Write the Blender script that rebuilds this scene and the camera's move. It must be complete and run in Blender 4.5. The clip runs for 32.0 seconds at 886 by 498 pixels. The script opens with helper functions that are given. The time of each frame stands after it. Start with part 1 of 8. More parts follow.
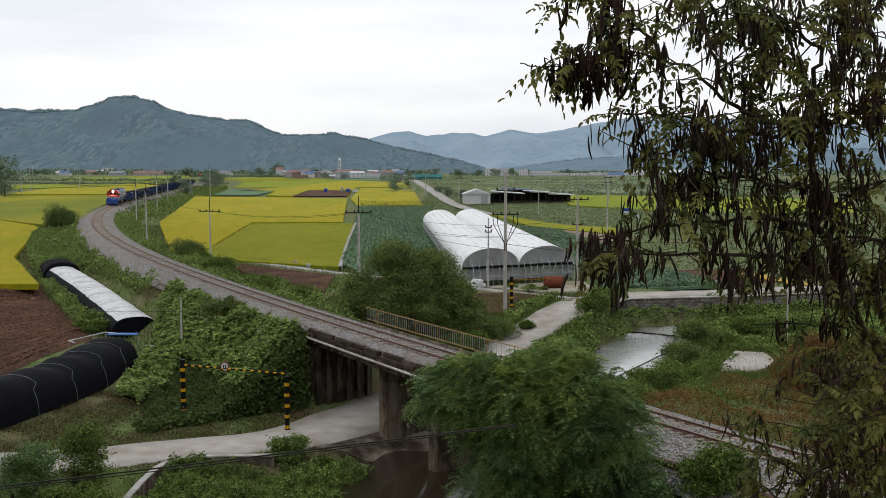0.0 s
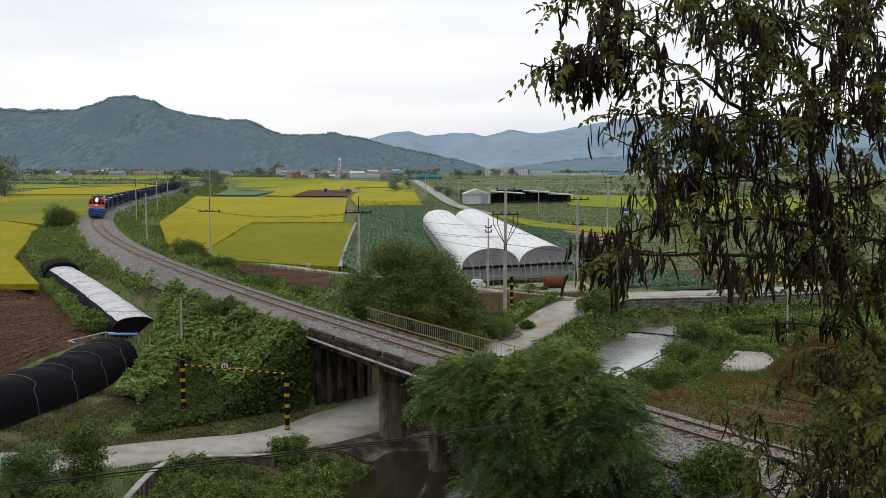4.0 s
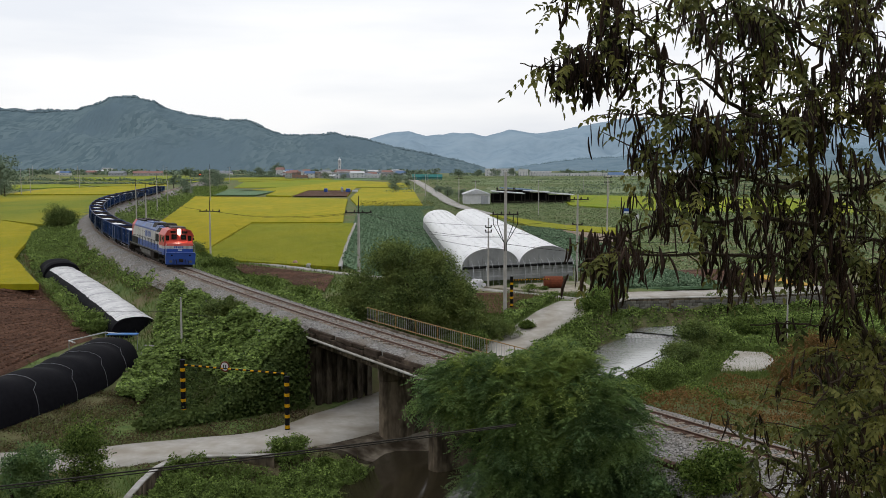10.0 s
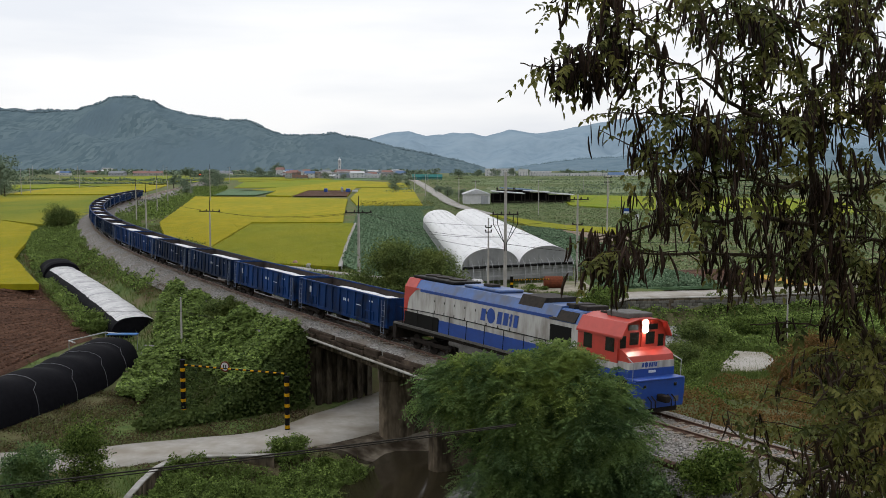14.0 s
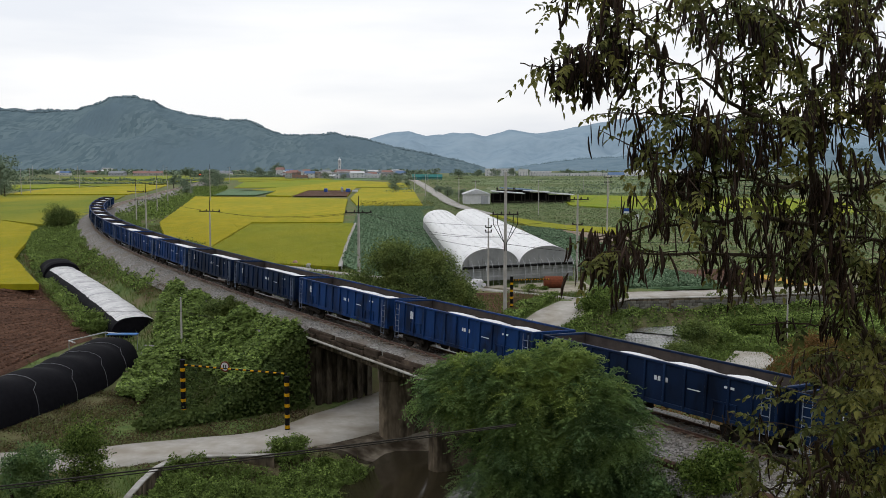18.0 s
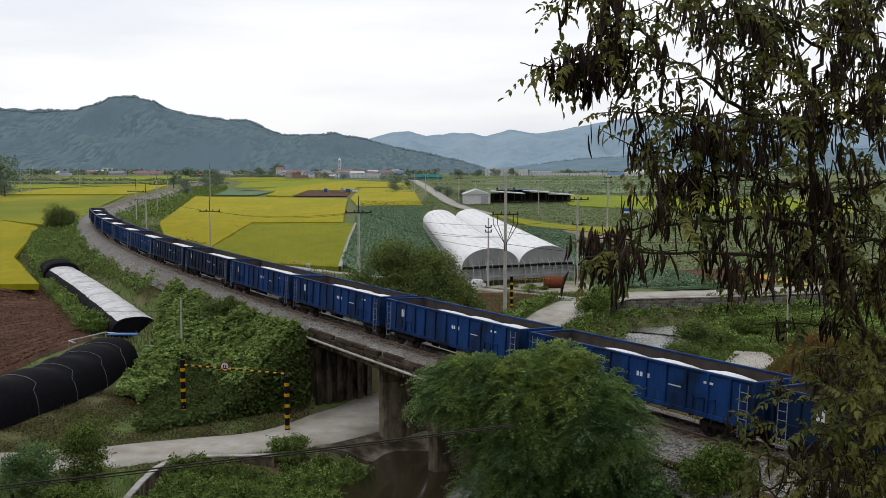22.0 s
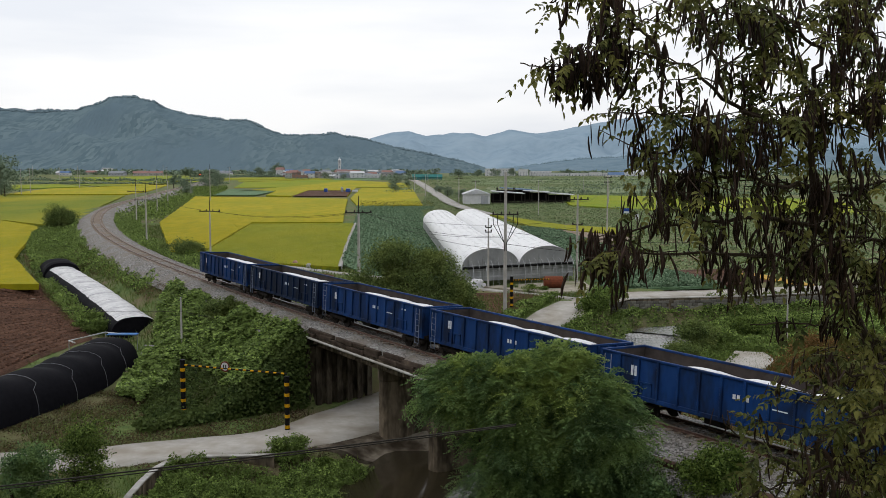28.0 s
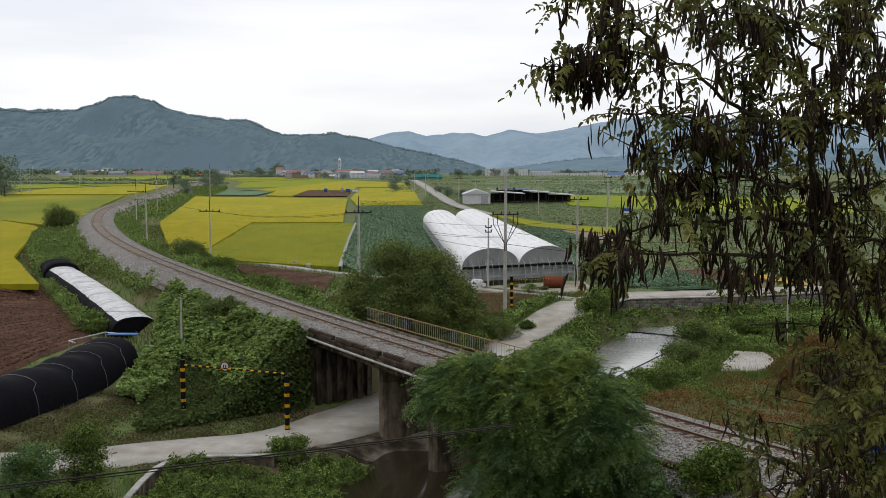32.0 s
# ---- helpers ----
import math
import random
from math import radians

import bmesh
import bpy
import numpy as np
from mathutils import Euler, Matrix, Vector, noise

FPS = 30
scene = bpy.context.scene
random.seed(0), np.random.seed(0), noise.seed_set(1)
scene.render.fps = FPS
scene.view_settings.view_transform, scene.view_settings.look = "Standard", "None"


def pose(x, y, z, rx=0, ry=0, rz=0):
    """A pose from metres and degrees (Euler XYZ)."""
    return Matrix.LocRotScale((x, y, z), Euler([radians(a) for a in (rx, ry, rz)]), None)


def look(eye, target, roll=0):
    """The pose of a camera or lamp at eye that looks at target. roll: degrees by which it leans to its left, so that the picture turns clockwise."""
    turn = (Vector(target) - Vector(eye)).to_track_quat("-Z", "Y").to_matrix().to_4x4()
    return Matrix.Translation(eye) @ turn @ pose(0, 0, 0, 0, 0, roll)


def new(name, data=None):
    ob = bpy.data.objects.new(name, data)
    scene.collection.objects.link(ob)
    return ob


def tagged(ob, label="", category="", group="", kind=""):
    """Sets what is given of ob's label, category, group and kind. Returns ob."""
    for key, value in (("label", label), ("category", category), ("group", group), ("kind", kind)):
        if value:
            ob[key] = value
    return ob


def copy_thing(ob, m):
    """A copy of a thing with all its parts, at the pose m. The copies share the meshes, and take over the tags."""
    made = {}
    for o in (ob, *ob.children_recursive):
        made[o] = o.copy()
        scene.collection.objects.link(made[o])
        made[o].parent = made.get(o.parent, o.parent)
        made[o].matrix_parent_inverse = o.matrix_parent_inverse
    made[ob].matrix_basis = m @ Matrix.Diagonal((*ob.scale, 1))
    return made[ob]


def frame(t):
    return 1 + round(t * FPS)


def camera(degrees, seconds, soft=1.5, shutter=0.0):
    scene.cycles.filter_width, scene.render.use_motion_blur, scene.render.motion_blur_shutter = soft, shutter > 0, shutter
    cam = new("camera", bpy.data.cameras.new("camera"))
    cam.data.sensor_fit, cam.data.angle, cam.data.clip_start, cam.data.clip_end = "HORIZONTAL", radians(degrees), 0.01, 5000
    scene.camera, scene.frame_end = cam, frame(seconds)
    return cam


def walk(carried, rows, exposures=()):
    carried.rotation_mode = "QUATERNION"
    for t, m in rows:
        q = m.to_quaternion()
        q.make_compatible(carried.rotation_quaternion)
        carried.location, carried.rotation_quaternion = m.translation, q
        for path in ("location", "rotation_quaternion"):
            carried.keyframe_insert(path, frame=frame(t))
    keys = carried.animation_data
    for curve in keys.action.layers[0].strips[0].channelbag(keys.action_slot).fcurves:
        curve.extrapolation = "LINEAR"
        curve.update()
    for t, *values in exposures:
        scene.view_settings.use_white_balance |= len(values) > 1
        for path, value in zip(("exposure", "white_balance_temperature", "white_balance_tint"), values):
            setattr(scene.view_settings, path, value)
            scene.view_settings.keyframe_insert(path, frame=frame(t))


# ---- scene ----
# ------------------------------------------------------------ camera
EYE_Z = 11.57          # camera height above the rail heads (z = 0)
cam = camera(50.83, 32.0, soft=0.7)
STAND = pose(0, 0, EYE_Z, 90 - 5.119, 0, 0)
walk(cam, [(0.0, STAND), (32.0, STAND)], exposures=[(0.0, 0.0), (32.0, 0.0)])

# ------------------------------------------------------------ sky and sun (overcast)
world = bpy.data.worlds.new("overcast_sky")
scene.world = world
world.use_nodes = True
wn, wl = world.node_tree.nodes, world.node_tree.links
wn.clear()
sky = wn.new("ShaderNodeTexSky")
sky.sky_type, sky.sun_disc = "NISHITA", False
sky.sun_elevation, sky.sun_rotation = radians(48), radians(-60)
gain = wn.new("ShaderNodeVectorMath")
gain.operation = "SCALE"
gain.inputs["Scale"].default_value = 0.1
coord = wn.new("ShaderNodeTexCoord")
stretch = wn.new("ShaderNodeMapping")
stretch.inputs["Scale"].default_value = (0.9, 0.9, 5.5)
cloud = wn.new("ShaderNodeTexNoise")
cloud.inputs["Scale"].default_value = 2.2
cloud.inputs["Detail"].default_value = 5
cloud.inputs["Roughness"].default_value = 0.5
ramp = wn.new("ShaderNodeValToRGB")
ramp.color_ramp.elements[0].position, ramp.color_ramp.elements[0].color = 0.36, (0.84, 0.865, 0.92, 1)
ramp.color_ramp.elements[1].position, ramp.color_ramp.elements[1].color = 0.56, (1.02, 1.02, 1.03, 1)
cover = wn.new("ShaderNodeMix")
cover.data_type = "RGBA"
cover.inputs[0].default_value = 0.93
back = wn.new("ShaderNodeBackground")
back.inputs["Strength"].default_value = 1.0
out = wn.new("ShaderNodeOutputWorld")
wl.new(coord.outputs["Generated"], stretch.inputs["Vector"])
wl.new(stretch.outputs["Vector"], cloud.inputs["Vector"])
wl.new(cloud.outputs["Fac"], ramp.inputs["Fac"])
wl.new(sky.outputs["Color"], gain.inputs[0])
wl.new(gain.outputs["Vector"], cover.inputs[6])
wl.new(ramp.outputs["Color"], cover.inputs[7])
height = wn.new("ShaderNodeSeparateXYZ")
rise = wn.new("ShaderNodeMapRange")
rise.inputs["From Min"].default_value, rise.inputs["From Max"].default_value = 0.0, 1.0
rise.inputs["To Min"].default_value, rise.inputs["To Max"].default_value = 0.965, 1.5
dome = wn.new("ShaderNodeVectorMath")
dome.operation = "SCALE"
wl.new(coord.outputs["Generated"], height.inputs[0])
wl.new(height.outputs["Z"], rise.inputs["Value"])
wl.new(rise.outputs["Result"], dome.inputs["Scale"])
wl.new(cover.outputs[2], dome.inputs[0])
wl.new(dome.outputs["Vector"], back.inputs["Color"])
wl.new(back.outputs["Background"], out.inputs["Surface"])

sun_data = bpy.data.lights.new("sun", "SUN")
sun_data.energy, sun_data.angle, sun_data.color = 0.45, radians(25), (1.0, 0.96, 0.9)
sun = new("sun", sun_data)
sun.matrix_world = look((-60, 50, 90), (0, 60, 0))


# ------------------------------------------------------------ materials
def material(name, *colors, scale=3.0, patch=0.25, rough=0.8, metal=0.0, bump=0.3, grain=30.0, island=False,
             per_object=0.0, translucent=0.0, stretch=(1, 1, 1), emit=0.0, spec=None, depth=0.02, cells=0.0):
    """Up to three base colours mixed by two scales of noise, with grain and relief."""
    if not emit:
        colors = [tuple(0.76 * q for q in c) for c in colors]
    m = bpy.data.materials.new(name)
    m.use_nodes = True
    n, l = m.node_tree.nodes, m.node_tree.links
    b = n["Principled BSDF"]
    b.inputs["Roughness"].default_value, b.inputs["Metallic"].default_value = rough, metal
    b.inputs["Specular IOR Level"].default_value = spec if spec is not None else (0.5 if rough < 0.5 or metal else 0.05)
    tc, mp = n.new("ShaderNodeTexCoord"), n.new("ShaderNodeMapping")
    mp.inputs["Scale"].default_value = stretch
    l.new(tc.outputs["Object"], mp.inputs["Vector"])

    def noise_node(s, detail):
        t = n.new("ShaderNodeTexNoise")
        t.inputs["Scale"].default_value, t.inputs["Detail"].default_value = s, detail
        t.inputs["Roughness"].default_value = 0.62
        l.new(mp.outputs["Vector"], t.inputs["Vector"])
        return t

    def mixed(fac, a, c):
        x = n.new("ShaderNodeMix")
        x.data_type = "RGBA"
        for sock, value in ((0, fac), (6, a), (7, c)):
            if hasattr(value, "is_linked"):
                l.new(value, x.inputs[sock])
            else:
                x.inputs[sock].default_value = value if sock == 0 else (*value, 1)
        return x.outputs[2]

    def stepped(sock, lo, hi):
        r = n.new("ShaderNodeMapRange")
        r.inputs["From Min"].default_value, r.inputs["From Max"].default_value = lo, hi
        l.new(sock, r.inputs["Value"])
        return r.outputs["Result"]

    fine, wide = noise_node(scale, 6), noise_node(scale * patch, 3)
    c = colors[0]
    if len(colors) > 1:
        fac = stepped(fine.outputs["Fac"], 0.35, 0.65)
        if cells:
            vor, sep = n.new("ShaderNodeTexVoronoi"), n.new("ShaderNodeSeparateColor")
            vor.inputs["Scale"].default_value = cells
            l.new(mp.outputs["Vector"], vor.inputs["Vector"])
            l.new(vor.outputs["Color"], sep.inputs["Color"])
            fac = sep.outputs["Red"]
        if island:
            g = n.new("ShaderNodeNewGeometry")
            fac = g.outputs["Random Per Island"]
        c = mixed(fac, colors[0], colors[1])
    if len(colors) > 2:
        c = mixed(stepped(wide.outputs["Fac"], 0.42, 0.66), c, colors[2])
    if per_object:
        info, hsv = n.new("ShaderNodeObjectInfo"), n.new("ShaderNodeHueSaturation")
        r = n.new("ShaderNodeMapRange")
        r.inputs["To Min"].default_value, r.inputs["To Max"].default_value = 1 - per_object, 1 + per_object
        l.new(info.outputs["Random"], r.inputs["Value"])
        l.new(r.outputs["Result"], hsv.inputs["Value"])
        if hasattr(c, "is_linked"):
            l.new(c, hsv.inputs["Color"])
        else:
            hsv.inputs["Color"].default_value = (*c, 1)
        c = hsv.outputs["Color"]
    if hasattr(c, "is_linked"):
        l.new(c, b.inputs["Base Color"])
    else:
        b.inputs["Base Color"].default_value = (*c, 1)
    if bump:
        bn, t = n.new("ShaderNodeBump"), noise_node(grain, 4)
        bn.inputs["Strength"].default_value, bn.inputs["Distance"].default_value = bump, depth
        l.new(vor.outputs["Distance"] if cells else t.outputs["Fac"], bn.inputs["Height"])
        bn.invert = bool(cells)
        l.new(bn.outputs["Normal"], b.inputs["Normal"])
        rr = n.new("ShaderNodeMapRange")
        rr.inputs["To Min"].default_value, rr.inputs["To Max"].default_value = max(rough - 0.12, 0.03), min(rough + 0.12, 1)
        l.new(fine.outputs["Fac"], rr.inputs["Value"])
        l.new(rr.outputs["Result"], b.inputs["Roughness"])
    if emit:
        b.inputs["Emission Color"].default_value = (*colors[0], 1)
        b.inputs["Emission Strength"].default_value = emit
    if translucent:
        tr, mx = n.new("ShaderNodeBsdfTranslucent"), n.new("ShaderNodeMixShader")
        if hasattr(c, "is_linked"):
            l.new(c, tr.inputs["Color"])
        else:
            tr.inputs["Color"].default_value = (*c, 1)
        mx.inputs[0].default_value = translucent
        l.new(b.outputs[0], mx.inputs[1])
        l.new(tr.outputs[0], mx.inputs[2])
        l.new(mx.outputs[0], n["Material Output"].inputs["Surface"])
    return m


GRASS = material("grassy_soil", (0.072, 0.118, 0.034), (0.150, 0.190, 0.066), (0.165, 0.138, 0.082), scale=1.3, patch=0.12, bump=0.8, grain=9, depth=0.12)
BALLAST = material("ballast_stone", (0.42, 0.41, 0.395), (0.064, 0.060, 0.057), (0.205, 0.18, 0.155), scale=5, patch=0.08, bump=1.0, depth=0.07, cells=11)
STONE = material("loose_stone", (0.46, 0.45, 0.43), (0.070, 0.066, 0.062), scale=3, island=True, bump=0.3)
RAIL = material("rusty_rail", (0.125, 0.055, 0.031), (0.065, 0.030, 0.019), scale=5, rough=0.6, metal=0.3, bump=0.2)
RAILHEAD = material("worn_rail_head", (0.27, 0.20, 0.155), (0.17, 0.115, 0.085), scale=5, rough=0.5, metal=0.5, bump=0.05)
SLEEPER = material("concrete_sleeper", (0.33, 0.275, 0.225), (0.20, 0.155, 0.12), scale=6, bump=0.3, per_object=0.22)
CONCRETE = material("weathered_concrete", (0.23, 0.185, 0.135), (0.10, 0.080, 0.058), (0.040, 0.032, 0.023), scale=2.0, patch=0.5, bump=0.4, grain=24, stretch=(1, 1, 0.35))
PALE_CONCRETE = material("pale_concrete", (0.46, 0.45, 0.43), (0.35, 0.34, 0.32), (0.27, 0.25, 0.22), scale=2.5, bump=0.25)
ROAD = material("concrete_road", (0.46, 0.440, 0.405), (0.39, 0.370, 0.335), (0.30, 0.270, 0.225), scale=1.6, patch=0.22, rough=0.9, bump=0.3, grain=30)
RICE_GOLD = material("ripe_rice", (0.42, 0.345, 0.014), (0.28, 0.265, 0.013), (0.27, 0.275, 0.013), scale=0.35, patch=0.12, bump=1.0, grain=5, depth=0.18, stretch=(1.3, 0.45, 1))
RICE_OLIVE = material("ripening_rice", (0.245, 0.265, 0.014), (0.170, 0.200, 0.014), (0.285, 0.275, 0.014), scale=0.35, patch=0.12, bump=1.0, grain=5, depth=0.18, stretch=(1.3, 0.45, 1))
RICE_GREEN = material("green_rice", (0.160, 0.235, 0.020), (0.205, 0.260, 0.020), (0.27, 0.275, 0.016), scale=0.3, patch=0.1, bump=1.0, grain=4, depth=0.18)
RICE_MIXED = material("patchy_rice", (0.175, 0.210, 0.016), (0.125, 0.165, 0.018), (0.28, 0.26, 0.014), scale=1.2, patch=0.02, bump=1.0, grain=4, depth=0.18, stretch=(1.0, 0.35, 1))
CROP = material("cabbage_green", (0.100, 0.180, 0.096), (0.16, 0.245, 0.145), (0.10, 0.165, 0.075), scale=2.2, patch=0.06, bump=1.0, grain=3.5, depth=0.2)
SOIL = material("tilled_soil", (0.100, 0.053, 0.034), (0.048, 0.026, 0.018), (0.135, 0.074, 0.048), scale=3.0, patch=0.1, bump=1.0, grain=5, depth=0.22)
DARK_WATER = material("dark_stream_water", (0.030, 0.024, 0.014), scale=2, rough=0.16, bump=0.12, grain=1.5, depth=0.02, spec=0.25)
TIMBER = material("weathered_dark_timber", (0.066, 0.048, 0.037), (0.028, 0.021, 0.017), (0.11, 0.085, 0.066), scale=5, rough=0.9, bump=0.6, grain=20, per_object=0.35)
DAMP = material("damp_concrete", (0.20, 0.175, 0.14), (0.075, 0.058, 0.040), (0.032, 0.024, 0.016), scale=0.9, patch=0.5, rough=0.6, bump=0.3)
ROUGH_MEADOW = material("rough_meadow", (0.185, 0.235, 0.125), (0.135, 0.185, 0.100), (0.205, 0.225, 0.130), scale=0.12, patch=0.2, bump=0.8, grain=3, depth=0.2)
# Pale grey base colour stands in for sky mirrored in the water.
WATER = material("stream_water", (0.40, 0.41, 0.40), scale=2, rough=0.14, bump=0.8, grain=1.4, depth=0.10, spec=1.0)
FOAM = material("white_water", (0.60, 0.61, 0.61), (0.16, 0.155, 0.14), scale=5, rough=0.6, bump=0.5)
# Air haze over the near ridge is painted into these blue-grey base colours.
HILL = material("hazed_wooded_hill", (0.150, 0.204, 0.226), (0.092, 0.138, 0.162), (0.116, 0.166, 0.198), scale=0.085, patch=0.06, bump=0.5, cells=0.13, depth=3.0, stretch=(1, 0.2, 0.6), rough=1.0, spec=0.0)
# Paler and bluer still: distance haze put into the colour.
HILL_FAR = material("hazed_distant_hill", (0.268, 0.358, 0.434), (0.218, 0.304, 0.380), (0.286, 0.374, 0.446), scale=0.03, patch=0.2, bump=0, rough=1.0, spec=0.0)
LEAF = material("leaf_green", (0.028, 0.058, 0.012), (0.215, 0.295, 0.070), island=True, bump=0, rough=0.55, translucent=0.25)
# Dark copy of the kudzu leaf, with shade put into its colour.
KUDZU_SHADED = material("shaded_kudzu_leaf", (0.018, 0.036, 0.010), (0.115, 0.160, 0.048), (0.080, 0.110, 0.030), scale=1.5, patch=0.3, island=True, bump=0, rough=0.5, translucent=0.2)
LEAF_DARK = material("dark_leaf", (0.034, 0.066, 0.020), (0.230, 0.300, 0.095), (0.195, 0.235, 0.066), scale=1.5, patch=0.25, island=True, bump=0, rough=0.55, translucent=0.2)
LEAF_KUDZU = material("kudzu_leaf", (0.012, 0.034, 0.007), (0.345, 0.475, 0.125), (0.125, 0.180, 0.045), scale=1.6, patch=0.3, island=True, bump=0, rough=0.5, translucent=0.2)
LEAF_FRESH = material("pinnate_leaf", (0.050, 0.105, 0.044), (0.180, 0.270, 0.110), (0.200, 0.290, 0.085), scale=2.4, patch=0.25, island=True, bump=0, rough=0.55, translucent=0.25)
# Yellow-green young shoots, with the brighter-lit crown top also put into the colour.
LEAF_SHOOT_LIT = material("young_lit_pinnate_leaf", (0.070, 0.130, 0.045), (0.215, 0.310, 0.105), (0.330, 0.420, 0.105), scale=2.4, patch=0.3, island=True, bump=0, rough=0.55, translucent=0.25)
LEAF_LOCUST = material("locust_leaf", (0.036, 0.048, 0.018), (0.190, 0.208, 0.074), (0.240, 0.222, 0.060), scale=12, patch=0.4, island=True, bump=0, rough=0.5, translucent=0.36)
LEAF_RUST = material("rusty_leaf", (0.25, 0.125, 0.050), (0.125, 0.105, 0.035), island=True, bump=0, rough=0.7, translucent=0.2)
LEAF_OLIVE = material("olive_leaf", (0.075, 0.080, 0.020), (0.205, 0.195, 0.050), island=True, bump=0, rough=0.7, translucent=0.2)
WEED = material("weed_blade", (0.070, 0.125, 0.026), (0.155, 0.185, 0.055), island=True, bump=0, rough=0.7, translucent=0.2)
DRY_WEED = material("dry_weed", (0.20, 0.15, 0.075), (0.12, 0.10, 0.045), island=True, bump=0, rough=0.8, translucent=0.15)
BARK = material("bark", (0.075, 0.055, 0.04), (0.035, 0.026, 0.02), scale=14, bump=0.7, grain=30, stretch=(1, 1, 0.3))
POD = material("brown_seed_pod", (0.060, 0.038, 0.029), (0.022, 0.014, 0.011), scale=25, rough=0.55, bump=0.3, grain=120, per_object=0.4, depth=0.004)
FILM = material("white_plastic_film", (0.90, 0.91, 0.92), (0.86, 0.87, 0.88), (0.82, 0.82, 0.84), scale=1.2, rough=0.42, bump=0.2, grain=4, translucent=0.12, stretch=(1, 0.25, 1))
FILM_GREY = material("clear_film_grey", (0.34, 0.35, 0.36), (0.25, 0.26, 0.27), (0.42, 0.42, 0.42), scale=1.5, rough=0.4, bump=0.3, translucent=0.2)
STEEL = material("galvanised_steel", (0.48, 0.49, 0.50), (0.38, 0.39, 0.40), scale=8, rough=0.45, metal=0.6, bump=0.1)
NET = material("black_shade_net", (0.005, 0.005, 0.007), (0.010, 0.010, 0.013), scale=3, rough=0.8, bump=0.5, grain=8, spec=0.05)
CORD = material("pale_cord", (0.30, 0.30, 0.33), scale=3, bump=0)
WHITE = material("white_sheet", (0.72, 0.72, 0.72), (0.58, 0.58, 0.59), (0.46, 0.46, 0.48), scale=2.0, rough=0.55, bump=0.6, grain=3, depth=0.06)
BLACK = material("black_paint", (0.012, 0.012, 0.012), scale=4, rough=0.5, bump=0.1)
YELLOW = material("yellow_paint", (0.62, 0.34, 0.012), (0.52, 0.27, 0.01), scale=6, rough=0.5, bump=0.1)
POLE = material("pole_concrete", (0.50, 0.48, 0.45), (0.37, 0.35, 0.325), scale=3, bump=0.15, stretch=(1, 1, 0.3))
DARK_METAL = material("dark_metal", (0.03, 0.028, 0.026), (0.05, 0.042, 0.036), scale=6, rough=0.6, bump=0.2)


# ------------------------------------------------------------ mesh helpers
def put(name, mesh, mat, parent=None, label=""):
    if mat and not mesh.materials:
        mesh.materials.append(mat)
    ob = new(name, mesh)
    if parent:
        ob.parent = parent
    if label:
        ob["label"] = label
    return ob


def part(name, bm, mat, parent=None, label="", smooth=False):
    me = bpy.data.meshes.new(name)
    bm.to_mesh(me)
    bm.free()
    if smooth:
        me.shade_smooth()
    return put(name, me, mat, parent, label)


def from_arrays(name, verts, faces, mat, parent=None, label="", smooth=False):
    me = bpy.data.meshes.new(name)
    verts, faces = np.asarray(verts, np.float32), np.asarray(faces, np.int32)
    k = faces.shape[1]
    me.vertices.add(len(verts))
    me.vertices.foreach_set("co", verts.ravel())
    me.loops.add(faces.size)
    me.loops.foreach_set("vertex_index", faces.ravel())
    me.polygons.add(len(faces))
    me.polygons.foreach_set("loop_start", np.arange(0, faces.size, k, dtype=np.int32))
    me.update(calc_edges=True)
    if smooth:
        me.shade_smooth()
    return put(name, me, mat, parent, label)


def empty(name, m, label, category, group="", kind=""):
    ob = new(name)
    ob.matrix_basis = m
    ob.empty_display_size = 0.2
    return tagged(ob, label, category, group, kind)


def box(bm, x0, x1, y0, y1, z0, z1, bevel=0.0):
    r = bmesh.ops.create_cube(bm, size=1.0, matrix=Matrix.LocRotScale(((x0 + x1) / 2, (y0 + y1) / 2, (z0 + z1) / 2), None, (abs(x1 - x0), abs(y1 - y0), abs(z1 - z0))))
    if bevel:
        es = {e for v in r["verts"] for e in v.link_edges}
        bmesh.ops.bevel(bm, geom=list(es), offset=bevel, segments=1, affect="EDGES")
    return bm


def boxes(*rows, bevel=0.0):
    bm = bmesh.new()
    for r in rows:
        box(bm, *r, bevel=bevel)
    return bm


def tube(bm, pts, radii, n=8, caps=True):
    """A round bar through pts."""
    pts = [Vector(p) for p in pts]
    if not hasattr(radii, "__len__"):
        radii = [radii] * len(pts)
    rings, side = [], None
    for i, p in enumerate(pts):
        d = (pts[min(i + 1, len(pts) - 1)] - pts[max(i - 1, 0)]).normalized()
        if side is None:
            side = d.orthogonal().normalized()
        side = (side - d * side.dot(d)).normalized()
        up = d.cross(side)
        rings.append([bm.verts.new(p + (side * math.cos(a) + up * math.sin(a)) * radii[i]) for a in (2 * math.pi * k / n for k in range(n))])
    for a, b in zip(rings, rings[1:]):
        for k in range(n):
            bm.faces.new((a[k], a[(k + 1) % n], b[(k + 1) % n], b[k]))
    if caps:
        bm.faces.new(rings[0][::-1])
        bm.faces.new(rings[-1])
    return bm


def tubes(*rows, n=6):
    bm = bmesh.new()
    for pts, r in rows:
        tube(bm, pts, r, n)
    return bm


def prism(bm, outline, z0, z1):
    """An upright block over a polygon given as (x, y)."""
    a = [bm.verts.new((x, y, z0)) for x, y in outline]
    b = [bm.verts.new((x, y, z1)) for x, y in outline]
    n = len(a)
    for i in range(n):
        bm.faces.new((a[i], a[(i + 1) % n], b[(i + 1) % n], b[i]))
    bm.faces.new(b)
    bm.faces.new(a[::-1])
    bmesh.ops.recalc_face_normals(bm, faces=bm.faces[:])
    return bm


rng = np.random.default_rng(7)


